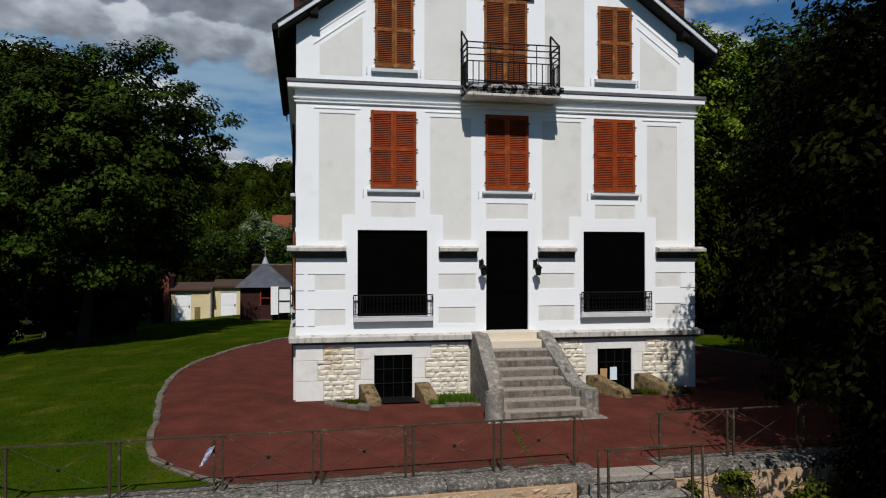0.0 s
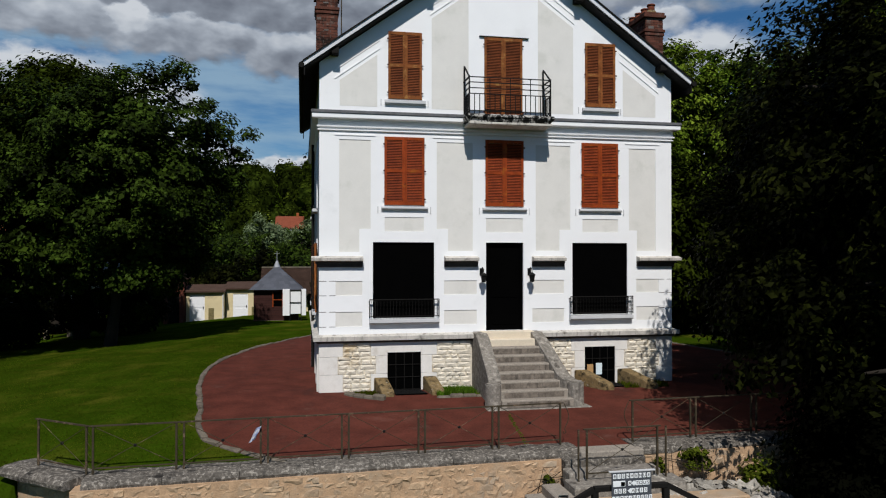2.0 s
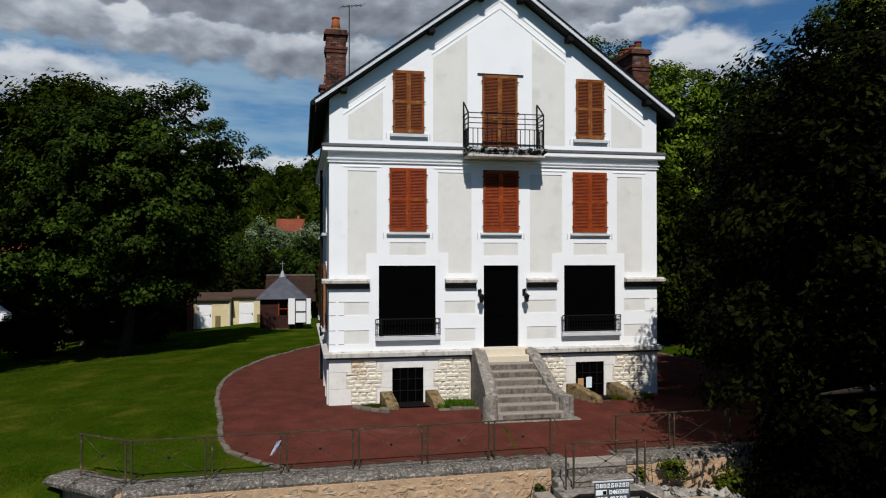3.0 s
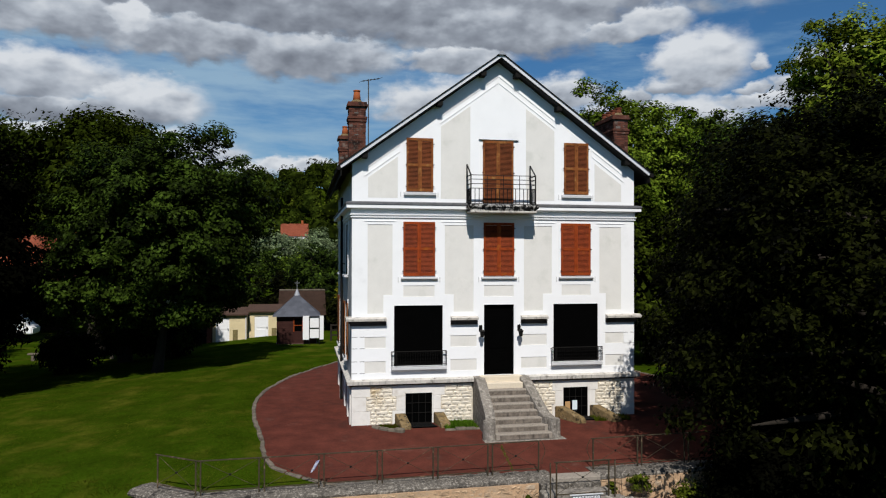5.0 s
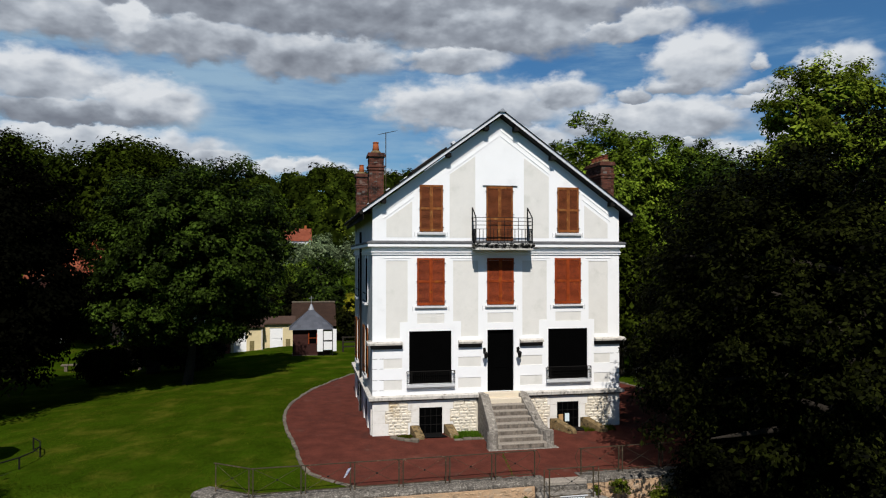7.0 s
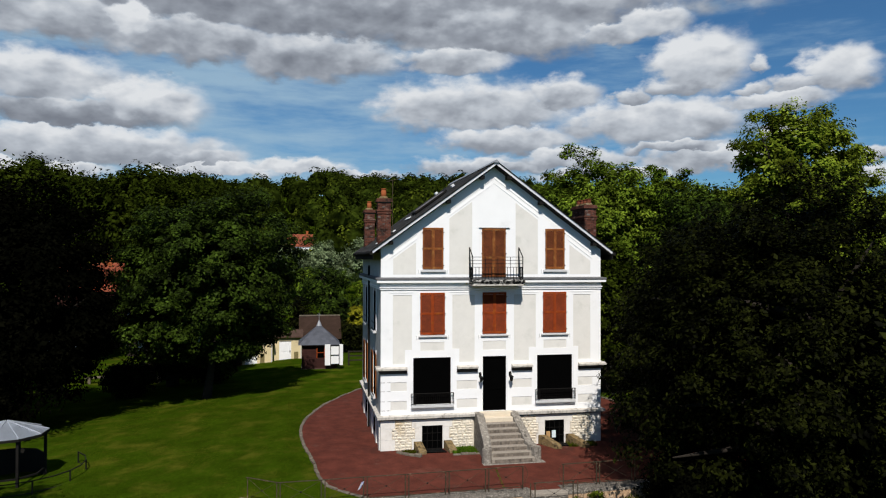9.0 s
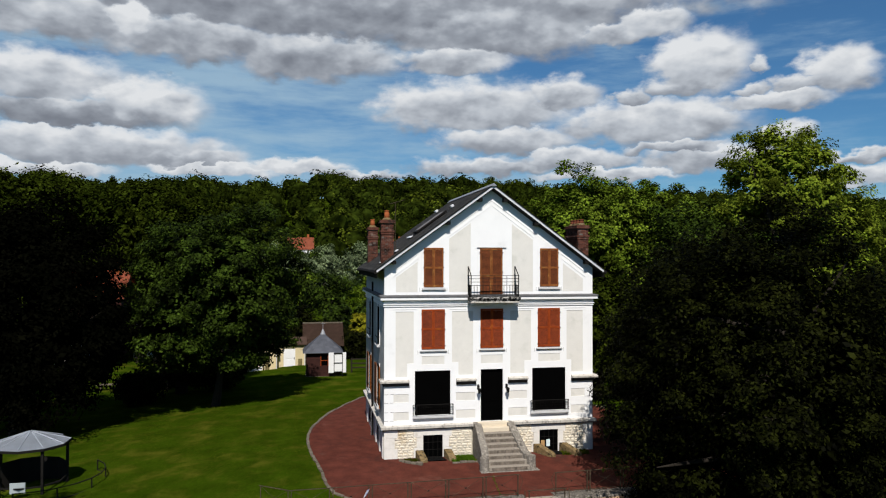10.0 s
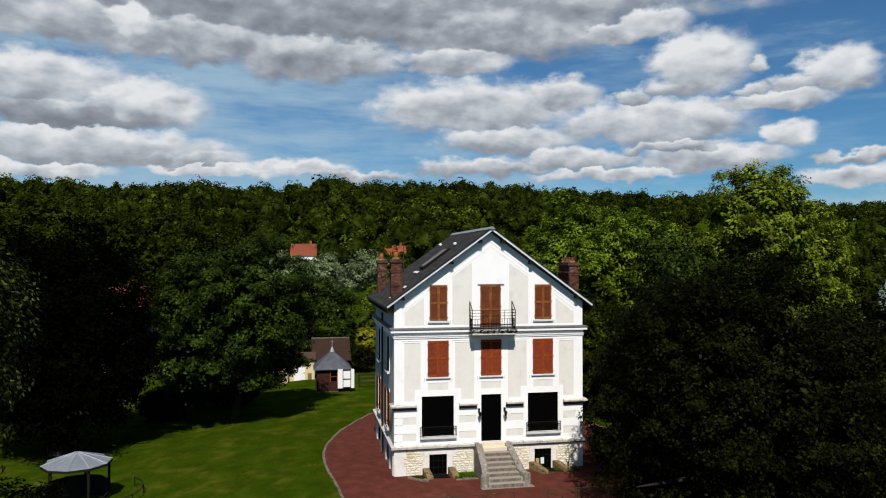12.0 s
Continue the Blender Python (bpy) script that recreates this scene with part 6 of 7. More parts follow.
def build_outbuildings():
    b = tagged(empty("barn", -6.6, 40.0, -0.4), "low barn with an old brown tiled roof", "barn")
    part("wall", boxes((-1.65, 1.65, -2.0, 2.0, -0.8, 1.75)), M["beige"], b)
    bm = bmesh.new()
    gable_roof(bm, -1.65, 1.65, -2.6, 2.6, 1.15, 1.95)
    part("roof", bm, M["tiles"], b, "weathered brown tiles")
    part("ridge", boxes((-1.95, 1.95, -0.1, 0.1, 3.05, 3.19), bevel=0.03), M["kerb"], b, "pale mortared ridge")
    for xa, xb, da, db, y, h, label in ((-13.3, -10.78, -13.07, -12.06, 33.6, 2.05, "low beige rendered shed with a white panelled door"), (-10.7, -8.3, -10.25, -9.2, 34.5, 2.2, "low beige rendered shed with a wide white door")):
        s = tagged(empty("garden_shed", xa, y, -0.96), label, "shed", "garden sheds")
        w, d0, d1 = xb - xa, da - xa, db - xa
        part("wall", boxes((0.0, d0, 0.0, 2.2, -0.2, h), (d1, w, 0.0, 2.2, -0.2, h), (d0, d1, 0.0, 2.2, 1.90, h)), M["beige"], s)
        bm = bmesh.new()
        prism(bm, [(-0.15, h + 0.002), (w + 0.12, h + 0.002), (w + 0.12, h + 0.10), (-0.15, h + 0.10)], -0.22, 2.4)
        for v in bm.verts:
            v.co.z += 0.16 * max(v.co.y, 0.0)
        part("roof", bm, M["tiles"], s)
        d = part("door", boxes((d0, d1, 0.05, 0.10, 0.02, 1.90), bevel=0.004), M["whiteboard"], s)
        for z0, z1 in ((0.15, 0.85), (1.0, 1.75)):
            part("door_panel", boxes((d0 + 0.14, d1 - 0.14, 0.035, 0.05, z0, z1), bevel=0.008), M["whiteboard"], d)
        part("handle", boxes((d1 - 0.13, d1 - 0.07, 0.01, 0.05, 0.9, 1.06)), M["iron"], d)
        part("gutter_pipe", boxes((w - 0.09, w - 0.02, -0.07, -0.002, 0.0, h)), M["sill"], s)
        part("stain", boxes((d1 + 0.25, d1 + 0.62, -0.008, -0.002, 0.0, 0.95), bevel=0.003), M["dry_ivy"], s, "dry brown creeper on the wall")
    p = tagged(empty("brick_outhouse", -14.75, 33.3, -0.96), "red brick outhouse with a dark doorway beside the sheds", "outhouse")
    part("wall", boxes((0.0, 0.25, 0.0, 2.0, -0.2, 3.0), (1.05, 1.36, 0.0, 2.0, -0.2, 3.0), (0.25, 1.05, 0.0, 2.0, 2.1, 3.0), (0.25, 1.05, 1.8, 2.0, -0.2, 2.1)), M["brickwall"], p)
    # plain dark sheet added for the dark opening of the doorway
    part("door", boxes((0.25, 1.05, 0.16, 0.2, -0.2, 2.1)), M["beam"], p, "dark sheet closing the doorway")
    bm = bmesh.new()
    gable_roof(bm, 0.0, 1.36, 0.0, 2.0, 2.98, 0.8, False, 0.15)
    part("roof", bm, M["tiles"], p)
    part("bargeboard", boxes((-0.1, 0.68, -0.17, -0.151, 3.0, 3.55)), M["whiteboard"], p, "white painted gable board")


def build_kiosk():
    k = tagged(empty("bandstand", -20.2, 1.75, -1.40), "many-sided open pavilion with a grey-blue metal roof", "pavilion")
    n, R = 10, 1.56
    ang = [2 * math.pi * (i + 0.5) / n for i in range(n)]
    for i in range(n):
        a, b = ang[i], ang[(i + 1) % n]
        bm = bmesh.new()
        v = [bm.verts.new(c) for c in ((R * math.cos(a), R * math.sin(a), 2.44), (R * math.cos(b), R * math.sin(b), 2.44), (0.1 * math.cos(b), 0.1 * math.sin(b), 2.92), (0.1 * math.cos(a), 0.1 * math.sin(a), 2.92))]
        bm.faces.new(v)
        bmesh.ops.solidify(bm, geom=list(bm.faces), thickness=0.03)
        part("roof_sheet", bm, M["kiosk_roof"], k)
        bm = bmesh.new()
        flat_bar(bm, (R * math.cos(a), R * math.sin(a), 2.47), (0.1 * math.cos(a), 0.1 * math.sin(a), 2.95), 0.03, 0.04)
        part("roof_rib", bm, M["kiosk_roof"], k)
        bm = bmesh.new()
        flat_bar(bm, (R * math.cos(a), R * math.sin(a), 2.40), (R * math.cos(b), R * math.sin(b), 2.40), 0.05, 0.10)
        part("eaves_beam", bm, M["beam"], k)
        if i % 2 == 0:
            x, y = 1.42 * math.cos(a), 1.42 * math.sin(a)
            part("post", boxes((x - 0.05, x + 0.05, y - 0.05, y + 0.05, 0.0, 2.4)), M["beam"], k)
    bm = bmesh.new()
    bmesh.ops.create_cone(bm, cap_ends=True, segments=24, radius1=1.7, radius2=1.7, depth=0.3, matrix=Matrix.Translation((0, 0, 0.0)))
    # the floor's dark colour holds the shade under the roof
    part("floor", bm, M["beam"], k, "round floor, coloured dark as if shaded")
    part("notice", boxes((-0.35, 0.25, -1.36, -1.32, 0.65, 1.1)), M["notice_dim"], k, "pale notice board")
    for i in range(n):
        a, b = ang[i], ang[(i + 1) % n]
        bm = bmesh.new()
        flat_bar(bm, (1.40 * math.cos(a), 1.40 * math.sin(a), 0.85), (1.40 * math.cos(b), 1.40 * math.sin(b), 0.85), 0.05, 0.07)
        part("low_rail", bm, M["beam"], k, "dark timber rail between the posts")
        # panels added at the back, dark in place of shadowed lawn
        if math.sin((a + b) / 2 if i < n - 1 else 0.0) > 0.25:
            bm = bmesh.new()
            flat_bar(bm, (1.36 * math.cos(a), 1.36 * math.sin(a), 0.80), (1.36 * math.cos(b), 1.36 * math.sin(b), 0.80), 0.03, 1.4)
            part("back_panel", bm, M["beam"], k, "added dark panel in place of the shadow beyond")
    # the curved handrail beside it
    r = tagged(empty("handrail", -19.95, 1.65, -1.25), "curved dark metal handrail beside the pavilion", "handrail")
    pts = [Vector((2.75 * math.cos(t), 2.75 * math.sin(t), 0)) for t in np.linspace(-1.55, 0.75, 9)]
    for z in (0.5, 0.95):
        bm = bmesh.new()
        tube(bm, [p + Vector((0, 0, z)) for p in pts], [0.025] * 9, 6)
        part("rail", bm, M["iron"], r)
    for p in pts[::2]:
        bm = bmesh.new()
        bar(bm, p + Vector((0, 0, -0.2)), p + Vector((0, 0, 0.97)), 0.03, 6)
        part("post", bm, M["iron"], r)


M["kiosk_roof"] = material("grey_blue_metal_sheet", (0.50, 0.53, 0.58), 0.42, 0.15, 1.5, 20, 0.05, metal=0.5)


def build_far_house(name, x, y, z, w, d, h, rise, label, along_x=True, wall="whiteboard", roof="redtiles"):
    b = tagged(empty(name, x, y, z), label, "house", "far houses")
    part("wall", boxes((-w / 2, w / 2, -d / 2, d / 2, -1.0, h)), M[wall], b)
    bm = bmesh.new()
    gable_roof(bm, -w / 2, w / 2, -d / 2, d / 2, h - 0.1, rise, along_x)
    part("roof", bm, M[roof], b)
    for s in (-1, 1):
        bm = bmesh.new()
        if along_x:
            prism(bm, [(-d / 2, h), (d / 2, h), (0, h + rise * 0.9)], -0.1, 0.1)
            bmesh.ops.rotate(bm, verts=bm.verts, matrix=Matrix.Rotation(math.pi / 2, 3, "Z"))
        else:
            prism(bm, [(-w / 2, h), (w / 2, h), (0, h + rise * 0.9)], -0.1, 0.1)
        bmesh.ops.translate(bm, verts=bm.verts, vec=(s * (w / 2 - 0.1), 0, 0) if along_x else (0, s * (d / 2 - 0.1), 0))
        part("gable", bm, M[wall], b)
    for i in (-1, 1):
        for zz in (0.8, 3.4):
            if zz + 1.2 < h:
                part("window", boxes((i * w / 4 - 0.45, i * w / 4 + 0.45, -d / 2 - 0.03, -d / 2 - 0.005, zz, zz + 1.2)), M["black"], b)
    part("chimney", boxes((w / 4, w / 4 + 0.7, -0.4, 0.4, h + rise * 0.4, h + rise + 0.9)), M["terracotta"], b)


def build_van():
    v = tagged(empty("white_van", -30.5, 41.0, -1.1), "white parked van beyond the trees", "van")
    bm = bmesh.new()
    prism(bm, [(-2.4, 0.35), (2.4, 0.35), (2.45, 0.9), (1.9, 1.15), (1.2, 1.9), (-2.3, 1.95), (-2.45, 1.7)], -0.9, 0.9)
    bmesh.ops.bevel(bm, geom=list(bm.edges), offset=0.08, segments=2, affect="EDGES")
    part("body", bm, M["vanpaint"], v)
    for x in (-1.5, 1.5):
        for y in (-0.85, 0.85):
            bm = bmesh.new()
            bmesh.ops.create_cone(bm, cap_ends=True, segments=18, radius1=0.34, radius2=0.34, depth=0.22, matrix=Matrix.Translation((x, y, 0.34)) @ pose(0, 0, 0, 90, 0, 0))
            part("wheel", bm, M["black"], v)
    part("side_window", boxes((0.9, 1.5, -0.93, -0.905, 1.2, 1.65)), M["black"], v)


M["vanpaint"] = material("white_car_paint", (0.78, 0.78, 0.78), 0.3, 0.03, 3.0, 30, 0.0, spec=0.5)


def build_bin():
    b = tagged(empty("waste_bin", 5.24, 1.6, 0.0), "slim dark waste bin with a yellow lid at the house corner", "waste bin")
    bm = bmesh.new()
    bmesh.ops.create_cone(bm, cap_ends=True, segments=14, radius1=0.17, radius2=0.19, depth=0.95, matrix=Matrix.Translation((0, 0, 0.475)))
    part("body", bm, M["iron"], b)
    bm = bmesh.new()
    bmesh.ops.create_cone(bm, cap_ends=True, segments=14, radius1=0.21, radius2=0.15, depth=0.12, matrix=Matrix.Translation((0, 0, 1.01)))
    part("lid", bm, M["yellow"], b, "yellow lid")


M["yellow"] = material("yellow_plastic", (0.55, 0.42, 0.03), 0.5, 0.1, 5.0, 40, 0.0)


def build_timber_fence():
    f = tagged(empty("timber_fence", -4.6, 27.5, -0.3), "grey post and rail fence beside the hut", "fence")
    for i in range(5):
        part("post", boxes((i * 1.6 - 0.06, i * 1.6 + 0.06, -0.06, 0.06, -0.1, 1.15)), M["bark"], f)
    for z in (0.35, 0.7, 1.05):
        part("rail", boxes((0, 6.4, -0.085, -0.06, z, z + 0.1)), M["bark"], f)
    # pale rails and benches in the shade under the trees
    for i, (x, y, w, rz) in enumerate(((-19.5, 27.0, 1.8, 4), (-16.2, 27.5, 2.0, -3), (-23.5, 29.0, 2.2, 6))):
        b = tagged(empty("bench", x, y, ground_z(x, y)), "pale stone bench in the shade of the trees", "bench", "park benches")
        b.matrix_basis = pose(x, y, ground_z(x, y), 0, 0, rz)
        part("seat", boxes((-w / 2, w / 2, -0.22, 0.22, 0.40, 0.50), bevel=0.015), M["kerb"], b)
        for s in (-1, 1):
            part("support", boxes((s * w * 0.35 - 0.1, s * w * 0.35 + 0.1, -0.18, 0.18, -0.05, 0.40)), M["kerb"], b)


build_hut()
build_outbuildings()
# white sheet with the pavilion's shade already in its colour
M["notice_dim"] = material("shade_dimmed_notice_sheet", (0.34, 0.38, 0.39), 0.8, 0.1, 8.0, 40, 0.05)
build_kiosk()
build_van()
build_bin()
build_timber_fence()
build_far_house("far_house", -31.0, 54.0, -1.4, 6.6, 7.0, 6.2, 3.0, "house with a red-brown tiled roof behind the trees", True, wall="cladding")
build_far_house("far_house", -22.0, 52.0, -1.0, 8.0, 7.0, 2.6, 2.4, "low white cottage behind the trees", True, roof="zinc")
build_far_house("far_house", -9.0, 205.0, 8.0, 7.8, 8.0, 4.0, 4.0, "far cottage with an orange-red tiled roof", True)
build_far_house("far_house", 21.5, 210.0, 7.6, 7.0, 8.0, 4.0, 4.0, "far cottage with an orange-red tiled roof", True)
build_far_house("far_house", 92.0, 66.0, -0.4, 12.0, 8.0, 7.0, 3.5, "far house with a brown roof past the trees", True, roof="tiles")

# ---- trees ----
LEAF["wood_light"] = leaf_material("light_woodland_leaves", (0.026, 0.038, 0.0035), (0.085, 0.102, 0.010), 0.15, 0.7, clump=0.14)
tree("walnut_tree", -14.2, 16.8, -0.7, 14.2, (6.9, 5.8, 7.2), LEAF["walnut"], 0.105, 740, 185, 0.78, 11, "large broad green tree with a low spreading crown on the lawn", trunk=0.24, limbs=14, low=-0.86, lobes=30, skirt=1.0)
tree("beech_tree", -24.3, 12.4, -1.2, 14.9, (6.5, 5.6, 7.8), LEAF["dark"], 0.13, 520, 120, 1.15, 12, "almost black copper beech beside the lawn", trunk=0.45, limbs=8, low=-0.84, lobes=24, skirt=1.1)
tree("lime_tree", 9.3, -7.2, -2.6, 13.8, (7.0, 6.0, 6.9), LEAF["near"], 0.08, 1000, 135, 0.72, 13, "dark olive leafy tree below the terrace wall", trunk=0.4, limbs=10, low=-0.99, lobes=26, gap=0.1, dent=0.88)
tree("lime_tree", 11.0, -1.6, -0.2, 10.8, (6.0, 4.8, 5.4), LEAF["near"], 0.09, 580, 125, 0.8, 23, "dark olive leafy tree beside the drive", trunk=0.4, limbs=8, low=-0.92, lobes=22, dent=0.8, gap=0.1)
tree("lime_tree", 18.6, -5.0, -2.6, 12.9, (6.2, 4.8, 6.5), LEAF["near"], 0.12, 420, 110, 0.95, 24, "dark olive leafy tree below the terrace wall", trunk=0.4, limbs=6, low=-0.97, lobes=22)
# shrubs right of the wall opening are added, near black for the shade there
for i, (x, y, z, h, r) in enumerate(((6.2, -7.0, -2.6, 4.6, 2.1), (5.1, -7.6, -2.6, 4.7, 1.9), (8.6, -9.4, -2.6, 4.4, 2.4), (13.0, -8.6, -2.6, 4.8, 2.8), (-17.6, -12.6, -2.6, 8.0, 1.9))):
    tree("elder_shrub", x, y, z, h, (r, r, h * 0.5), LEAF["dark" if x > 0 else "near"], 0.07, 170, 120, 0.6, 200 + i, "added near-black shrub filling the shade at the wall foot" if x > 0 else "dark leafy shrub beside the taller tree", "shrub", trunk=0.06, limbs=4, low=-0.98, lobes=14)
# shrubs added over lit ground, their leaf colour standing in for deep shade
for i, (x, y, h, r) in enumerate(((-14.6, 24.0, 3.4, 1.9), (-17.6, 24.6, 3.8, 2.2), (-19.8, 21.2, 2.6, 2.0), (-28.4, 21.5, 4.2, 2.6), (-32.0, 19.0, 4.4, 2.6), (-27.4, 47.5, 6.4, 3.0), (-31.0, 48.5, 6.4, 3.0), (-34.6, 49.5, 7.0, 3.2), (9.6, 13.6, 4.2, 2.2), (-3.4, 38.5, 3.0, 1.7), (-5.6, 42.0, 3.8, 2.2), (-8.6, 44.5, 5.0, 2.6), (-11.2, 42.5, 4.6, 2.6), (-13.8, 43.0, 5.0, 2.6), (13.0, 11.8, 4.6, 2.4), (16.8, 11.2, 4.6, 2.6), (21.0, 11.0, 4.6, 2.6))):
    tree("laurel_shrub", x, y, ground_z(x, y), h, (r, r * 0.8, h * 0.52), LEAF["near"], 0.12, 95, 60, 0.65, 220 + i, "added near-black shrub filling the shade behind the trees" if x < -10 else "added near-black shrub filling the dark past the house", "shrub", trunk=0.06, limbs=3, low=-0.98, lobes=14)
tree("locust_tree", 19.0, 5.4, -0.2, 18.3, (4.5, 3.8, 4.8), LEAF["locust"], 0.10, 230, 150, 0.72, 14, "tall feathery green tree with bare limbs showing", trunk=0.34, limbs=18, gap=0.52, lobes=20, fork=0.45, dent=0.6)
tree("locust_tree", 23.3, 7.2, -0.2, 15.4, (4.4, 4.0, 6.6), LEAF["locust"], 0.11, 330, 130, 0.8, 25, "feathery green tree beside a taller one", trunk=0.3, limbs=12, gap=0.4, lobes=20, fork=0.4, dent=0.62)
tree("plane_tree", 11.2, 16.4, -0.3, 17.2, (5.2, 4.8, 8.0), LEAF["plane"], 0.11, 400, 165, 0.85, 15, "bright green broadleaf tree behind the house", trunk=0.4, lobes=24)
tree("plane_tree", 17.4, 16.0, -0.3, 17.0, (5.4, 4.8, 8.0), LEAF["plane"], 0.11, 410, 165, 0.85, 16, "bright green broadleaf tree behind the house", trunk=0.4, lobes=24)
tree("oak_tree", -17.4, 24.2, -0.9, 16.2, (4.2, 4.4, 6.8), LEAF["oak"], 0.12, 360, 120, 0.95, 29, "tall green tree behind the broad one on the lawn", trunk=0.35, limbs=6, low=-0.85, lobes=22)
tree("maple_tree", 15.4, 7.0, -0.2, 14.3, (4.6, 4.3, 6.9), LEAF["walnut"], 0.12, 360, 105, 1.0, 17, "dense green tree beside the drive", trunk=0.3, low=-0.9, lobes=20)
tree("maple_tree", 10.2, 11.6, -0.2, 9.8, (3.3, 3.2, 4.8), LEAF["oak"], 0.12, 260, 100, 0.9, 19, "dark green tree behind the house corner", trunk=0.25, low=-0.95, lobes=18)
tree("chestnut_tree", -21.4, -13.0, -2.6, 16.8, (4.7, 4.4, 5.2), LEAF["tips"], 0.085, 430, 160, 0.9, 18, "dark tree below the terrace, its sunlit tips put into the leaf colours", trunk=0.35, low=-0.9, lobes=20)
for i, (x, y, h, r, k) in enumerate(((-31, 37, 18.5, 6.5, 0.26), (-24, 42, 17.0, 5.5, 0.26), (-37, 28, 17.5, 6.5, 0.44), (-17, 46, 13.0, 5.0, 0.44), (-32, 22, 17.0, 5.6, 0.44), (-19.6, 27.5, 17.2, 5.4, 0.25), (26, 24, 14.5, 5.5, 0.44), (31, 14, 13.0, 5.0, 0.44))):
    tree("oak_tree", x, y, -0.8, h, (r, r, h * k), LEAF["oak"], 0.165, 250, 80, 1.25, 30 + i, "tall green tree behind the lawn" if x < 0 else "tall green tree past the drive", trunk=0.35, limbs=5, low=-0.92, lobes=20)
for i, (x, y, h, r, kind, label) in enumerate((
        (-13, 148, 15, 7, "willow", "silvery grey-green willow in the valley"), (-3, 152, 15, 7, "willow", "silvery grey-green willow in the valley"), (7, 150, 15.5, 7, "willow", "silvery grey-green willow in the valley"),
        (-24, 140, 12, 6, "walnut", "round green tree in the valley"), (-2.3, 45, 4.4, 1.5, "yellow", "yellow-green shrub behind the hut"), (-4.6, 50, 4.6, 2.4, "walnut", "round green shrub behind the hut"), (-0.2, 56, 5.2, 2.8, "walnut", "round green shrub behind the hut"),
        (-5, 75, 8.5, 5, "walnut", "round green tree in the valley"), (4, 84, 9.0, 5, "plane", "round bright green tree in the valley"), (12, 95, 9.5, 6, "walnut", "round green tree in the valley"), (-14, 88, 9.5, 6, "walnut", "round green tree in the valley"), (-9, 112, 7.0, 5, "plane", "round bright green tree in the valley"), (-9.5, 191, 8.6, 5, "walnut", "round green tree in the valley"), (-2.5, 193, 7.6, 4.5, "walnut", "round green tree in the valley"), (21.5, 196, 8.8, 5.5, "walnut", "round green tree in the valley"))):
    tree("valley_tree", x, y, ground_z(x, y), h, (r, r, h * 0.48), LEAF[kind], 0.25 if y > 100 else 0.17, 110, 75, r * 0.25, 50 + i, label, trunk=0.25, limbs=4, low=-0.95, lobes=18)
for i, (x, y, z, r, n) in enumerate(((2.35, -5.85, -0.55, 0.36, 22), (1.5, -5.8, -0.70, 0.28, 14), (3.7, -6.1, -0.9, 0.55, 34), (4.4, -6.3, -1.3, 0.65, 34), (-0.75, -5.8, -0.75, 0.16, 6))):
    tree("wall_shrub", x, y, z - r, 2 * r, (r, r * 0.6, r), LEAF["wood_light"], 0.045, n, 30, r * 0.4, 80 + i, "bushy green plant growing from the wall joints", "shrub", trunk=0.02, limbs=3)


def build_branch():
    """A long low bough of the nearer lime, reaching towards the house corner."""
    rng = np.random.default_rng(91)
    root = tagged(empty("lime_bough", 6.9, -2.2, 4.4), "thin leafy bough reaching towards the house corner", "bough")
    pts = [Vector((0, 0, 0)), Vector((-0.9, -0.1, 0.35)), Vector((-1.6, -0.2, 0.5)), Vector((-2.3, -0.2, 0.45))]
    bm = bmesh.new()
    tube(bm, [Vector((1.6, 0.5, -0.6)), *pts], [0.06, 0.05, 0.035, 0.022, 0.01], 6)
    part("limb", bm, M["bark"], root, smooth=True)
    c = np.array([tuple(p) for p in pts])
    n = 1300
    t = rng.uniform(0, 2.99, n)
    k = t.astype(int)
    f = (t - k)[:, None]
    p = c[k] * (1 - f) + c[k + 1] * f + rng.normal(0, 1, (n, 3)) * np.array((0.22, 0.3, 0.32)) * (1.15 - t / 4)[:, None]
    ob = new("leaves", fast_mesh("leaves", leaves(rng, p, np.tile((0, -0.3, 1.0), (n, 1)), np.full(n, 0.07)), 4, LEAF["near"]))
    ob.parent = root


build_branch()


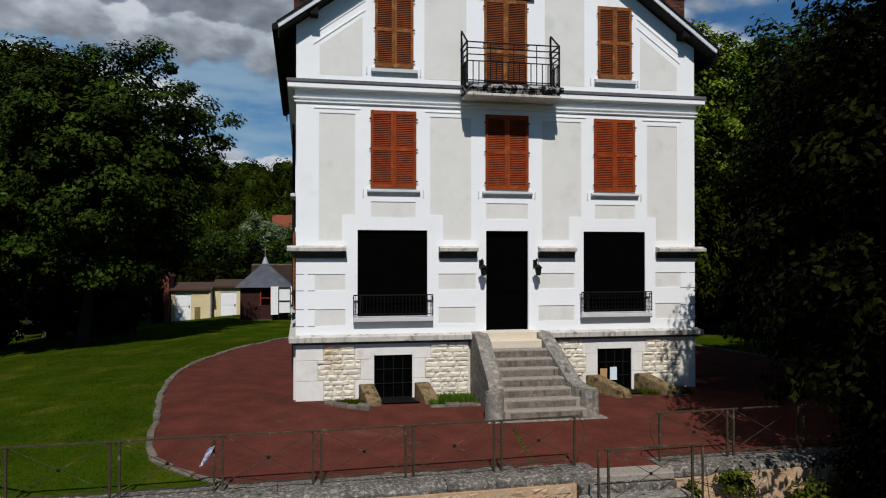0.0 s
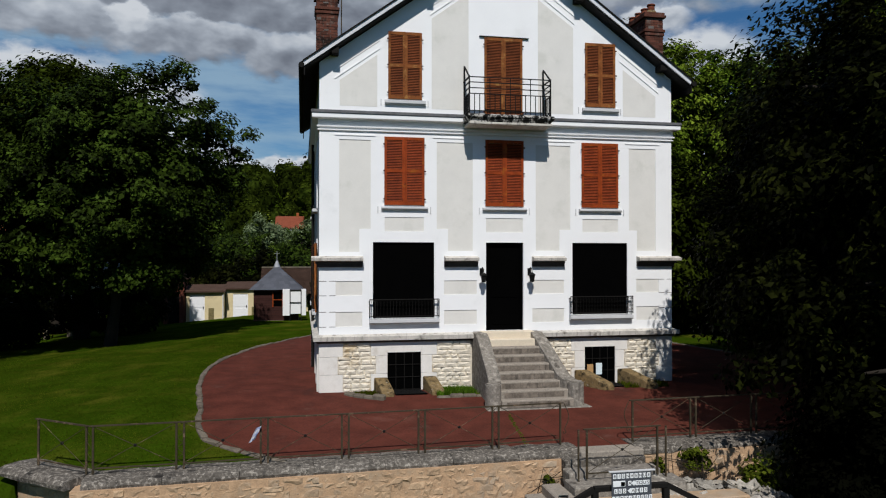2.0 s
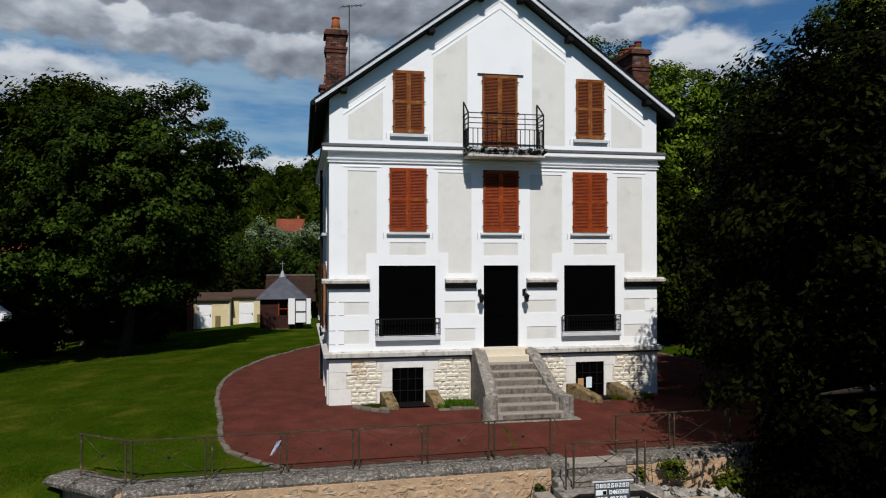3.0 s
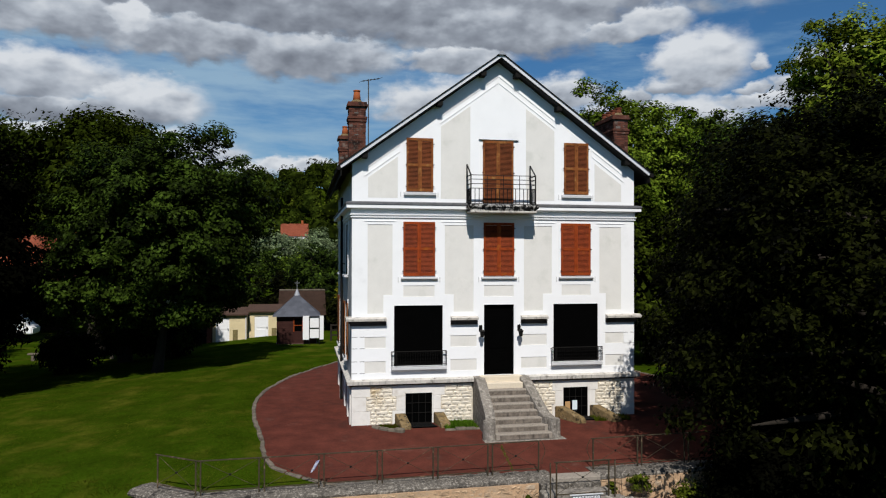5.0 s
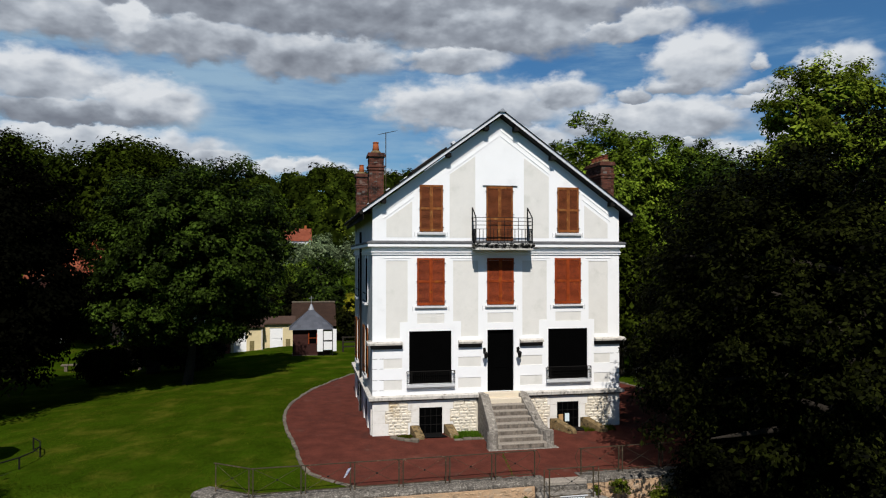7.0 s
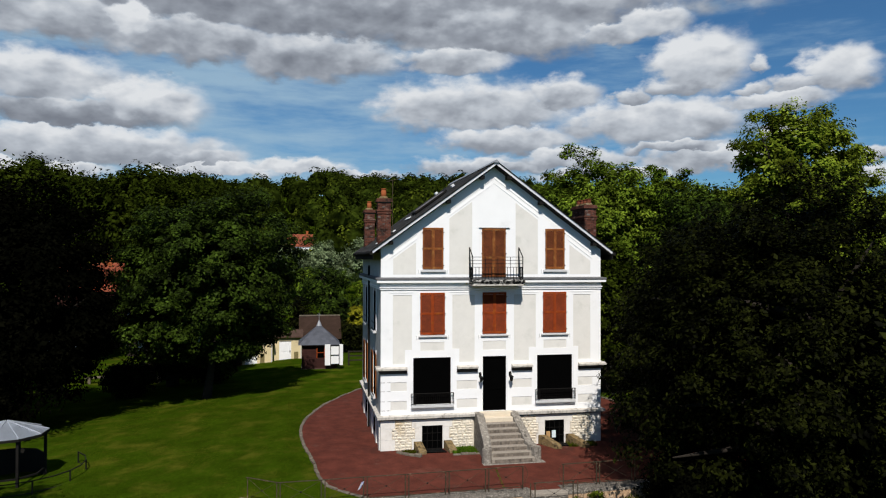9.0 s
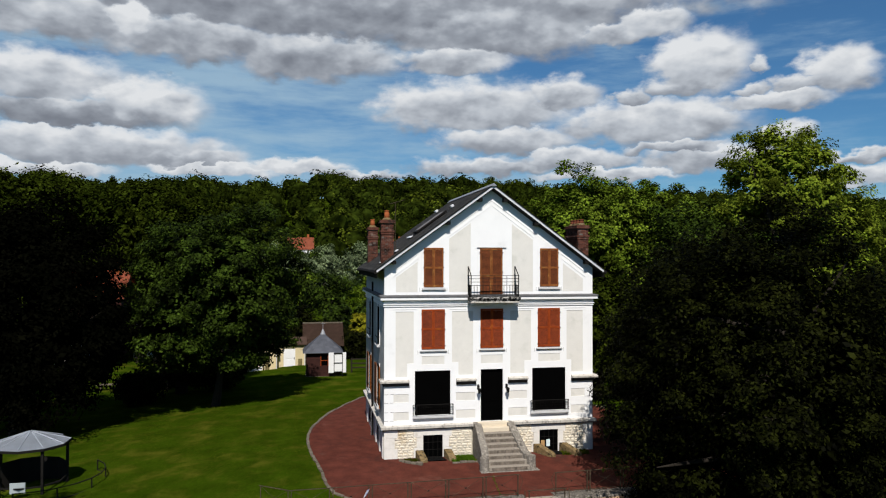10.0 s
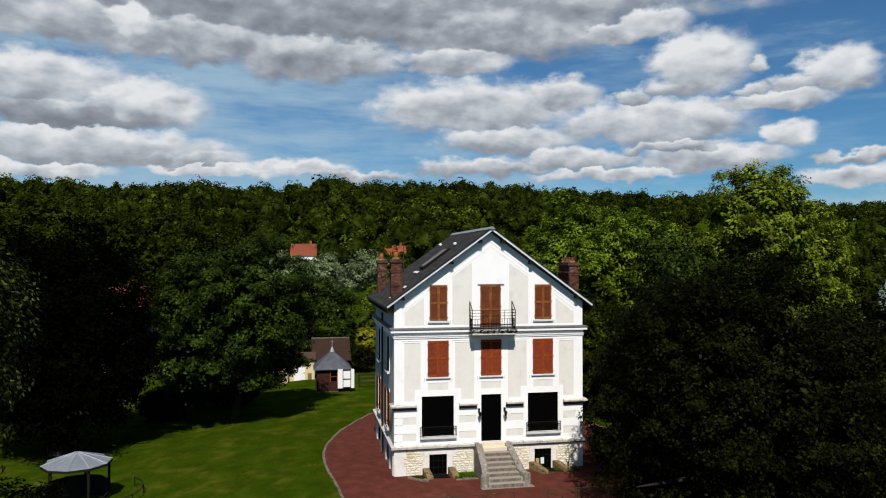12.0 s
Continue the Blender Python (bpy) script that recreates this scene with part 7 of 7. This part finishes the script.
def build_woods():
    """The wooded slope behind, one sheet of lobed crowns in three tones."""
    rng = np.random.default_rng(77)
    pts, nrm, size, tone, cores, ctone = [], [], [], [], [], []
    bm = bmesh.new()
    bmesh.ops.create_icosphere(bm, subdivisions=2, radius=1.0)
    ball = np.array([[v.co[:] for v in f.verts] for f in bm.faces]).reshape(-1, 3)
    bm.free()
    n = 0
    while n < 1650:
        y = 60 + 325 * rng.uniform() ** 0.7
        x = rng.uniform(-0.62, 0.95) * (y + 45)
        if y < 195 and -22 < x < 28 and y > 60:
            continue
        swell = math.sin(x * 0.031 + 1.3) + math.sin(x * 0.083 + y * 0.02) + 0.6 * math.sin(x * 0.19)
        h = (rng.uniform(8, 14) if y > 160 else rng.uniform(5.5, 9)) * (1 + 0.07 * swell)
        r = h * rng.uniform(0.34, 0.56)
        base = np.array((x, y, ground_z(x, y) + h * 0.40))
        axes = np.array((r, r, h * 0.55))
        # bulging boughs over the crown
        nl = int(rng.integers(9, 14))
        ld = rng.normal(0, 1, (nl, 3))
        ld[:, 2] = np.abs(ld[:, 2]) * 1.1 - 0.35
        ld /= np.linalg.norm(ld, axis=1)[:, None]
        lc = ld * rng.uniform(0.55, 0.74, nl)[:, None]
        lr = rng.uniform(0.30, 0.46, nl)
        per = 23 if y < 200 else 17
        d = rng.normal(0, 1, (nl, per, 3)) + ld[:, None] * 0.9 + np.array((0, 0, 0.35))
        d /= np.linalg.norm(d, axis=2)[:, :, None]
        p = (lc[:, None] + d * lr[:, None, None] * rng.uniform(0.88, 1.06, (nl, per, 1))).reshape(-1, 3)
        pts.append(p * axes + base)
        nrm.append(d.reshape(-1, 3))
        size.append(np.full(nl * per, (0.42 if y > 240 else 0.36 if y > 130 else 0.30) * rng.uniform(0.85, 1.15) * math.sqrt(r / 4.5)))
        pick = rng.uniform() + 0.16 * math.sin(x * 0.05 + 2) * math.sin(y * 0.043)
        tint = 2 if pick > 0.80 else 1 if pick > 0.45 else 0
        tone.append(np.full(nl * per, tint, np.int32))
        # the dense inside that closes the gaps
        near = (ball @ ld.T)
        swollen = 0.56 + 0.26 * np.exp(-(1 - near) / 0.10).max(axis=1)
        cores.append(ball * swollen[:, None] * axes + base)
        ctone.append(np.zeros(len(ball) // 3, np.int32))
        n += 1
    kinds = (LEAF["wood"], LEAF["wood_mid"], LEAF["wood_light"])

    def sheet(name, co, nv, index):
        me = fast_mesh(name, co, nv, kinds[0])
        for m in kinds[1:]:
            me.materials.append(m)
        me.polygons.foreach_set("material_index", index)
        return new(name, me)

    pts, nrm, size = np.concatenate(pts), np.concatenate(nrm), np.concatenate(size)
    woods = sheet("far_woods", leaves(rng, pts, nrm, size, 0.85, 0.22), 4, np.concatenate(tone))
    tagged(woods, "dark green mixed woodland covering the far hillside", "woodland", kind="stuff")
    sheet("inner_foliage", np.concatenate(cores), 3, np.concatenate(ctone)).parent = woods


build_woods()


def build_lawn_blades():
    """Short blades over the part of the lawn that lies nearest."""
    rng = np.random.default_rng(8)
    n = 240000
    x, y = -6.0 - 15.5 * rng.uniform(0, 1, n) ** 1.25, rng.uniform(-9.0, 16, n)
    edge = np.interp(y, [p[1] for p in KERB_L], [p[0] for p in KERB_L])
    front = np.array([front_line(v) for v in x])
    keep = (x < edge - 0.1) & (y > front + np.where(x < -10.6, -4.0, 0.5)) & (rng.uniform(0, 1, n) < np.clip((x + 21.5) / 4, 0, 1)) & (rng.uniform(0, 1, n) < np.clip((16 - y) / 4, 0, 1))
    x, y = x[keep], y[keep]
    n = len(x)
    z = np.array([ground_z(a, b) for a, b in zip(x, y)]) - 0.01
    hh = 0.026 * rng.uniform(0.4, 1.6, n)
    a = rng.uniform(0, 6.28, n)
    w = rng.uniform(0.006, 0.015, n)
    lean = rng.normal(0, 0.9, (n, 2)) * hh[:, None]
    co = np.empty((n, 3, 3))
    co[:, 0] = np.stack((x - np.cos(a) * w, y - np.sin(a) * w, z), 1)
    co[:, 1] = np.stack((x + np.cos(a) * w, y + np.sin(a) * w, z), 1)
    co[:, 2] = np.stack((x + lean[:, 0], y + lean[:, 1], z + hh), 1)
    ob = new("lawn_grass", fast_mesh("lawn_grass", co.reshape(-1, 3), 3, M["blade"]))
    tagged(ob, "short uneven grass blades of the mown lawn", "grass", kind="stuff")


build_lawn_blades()
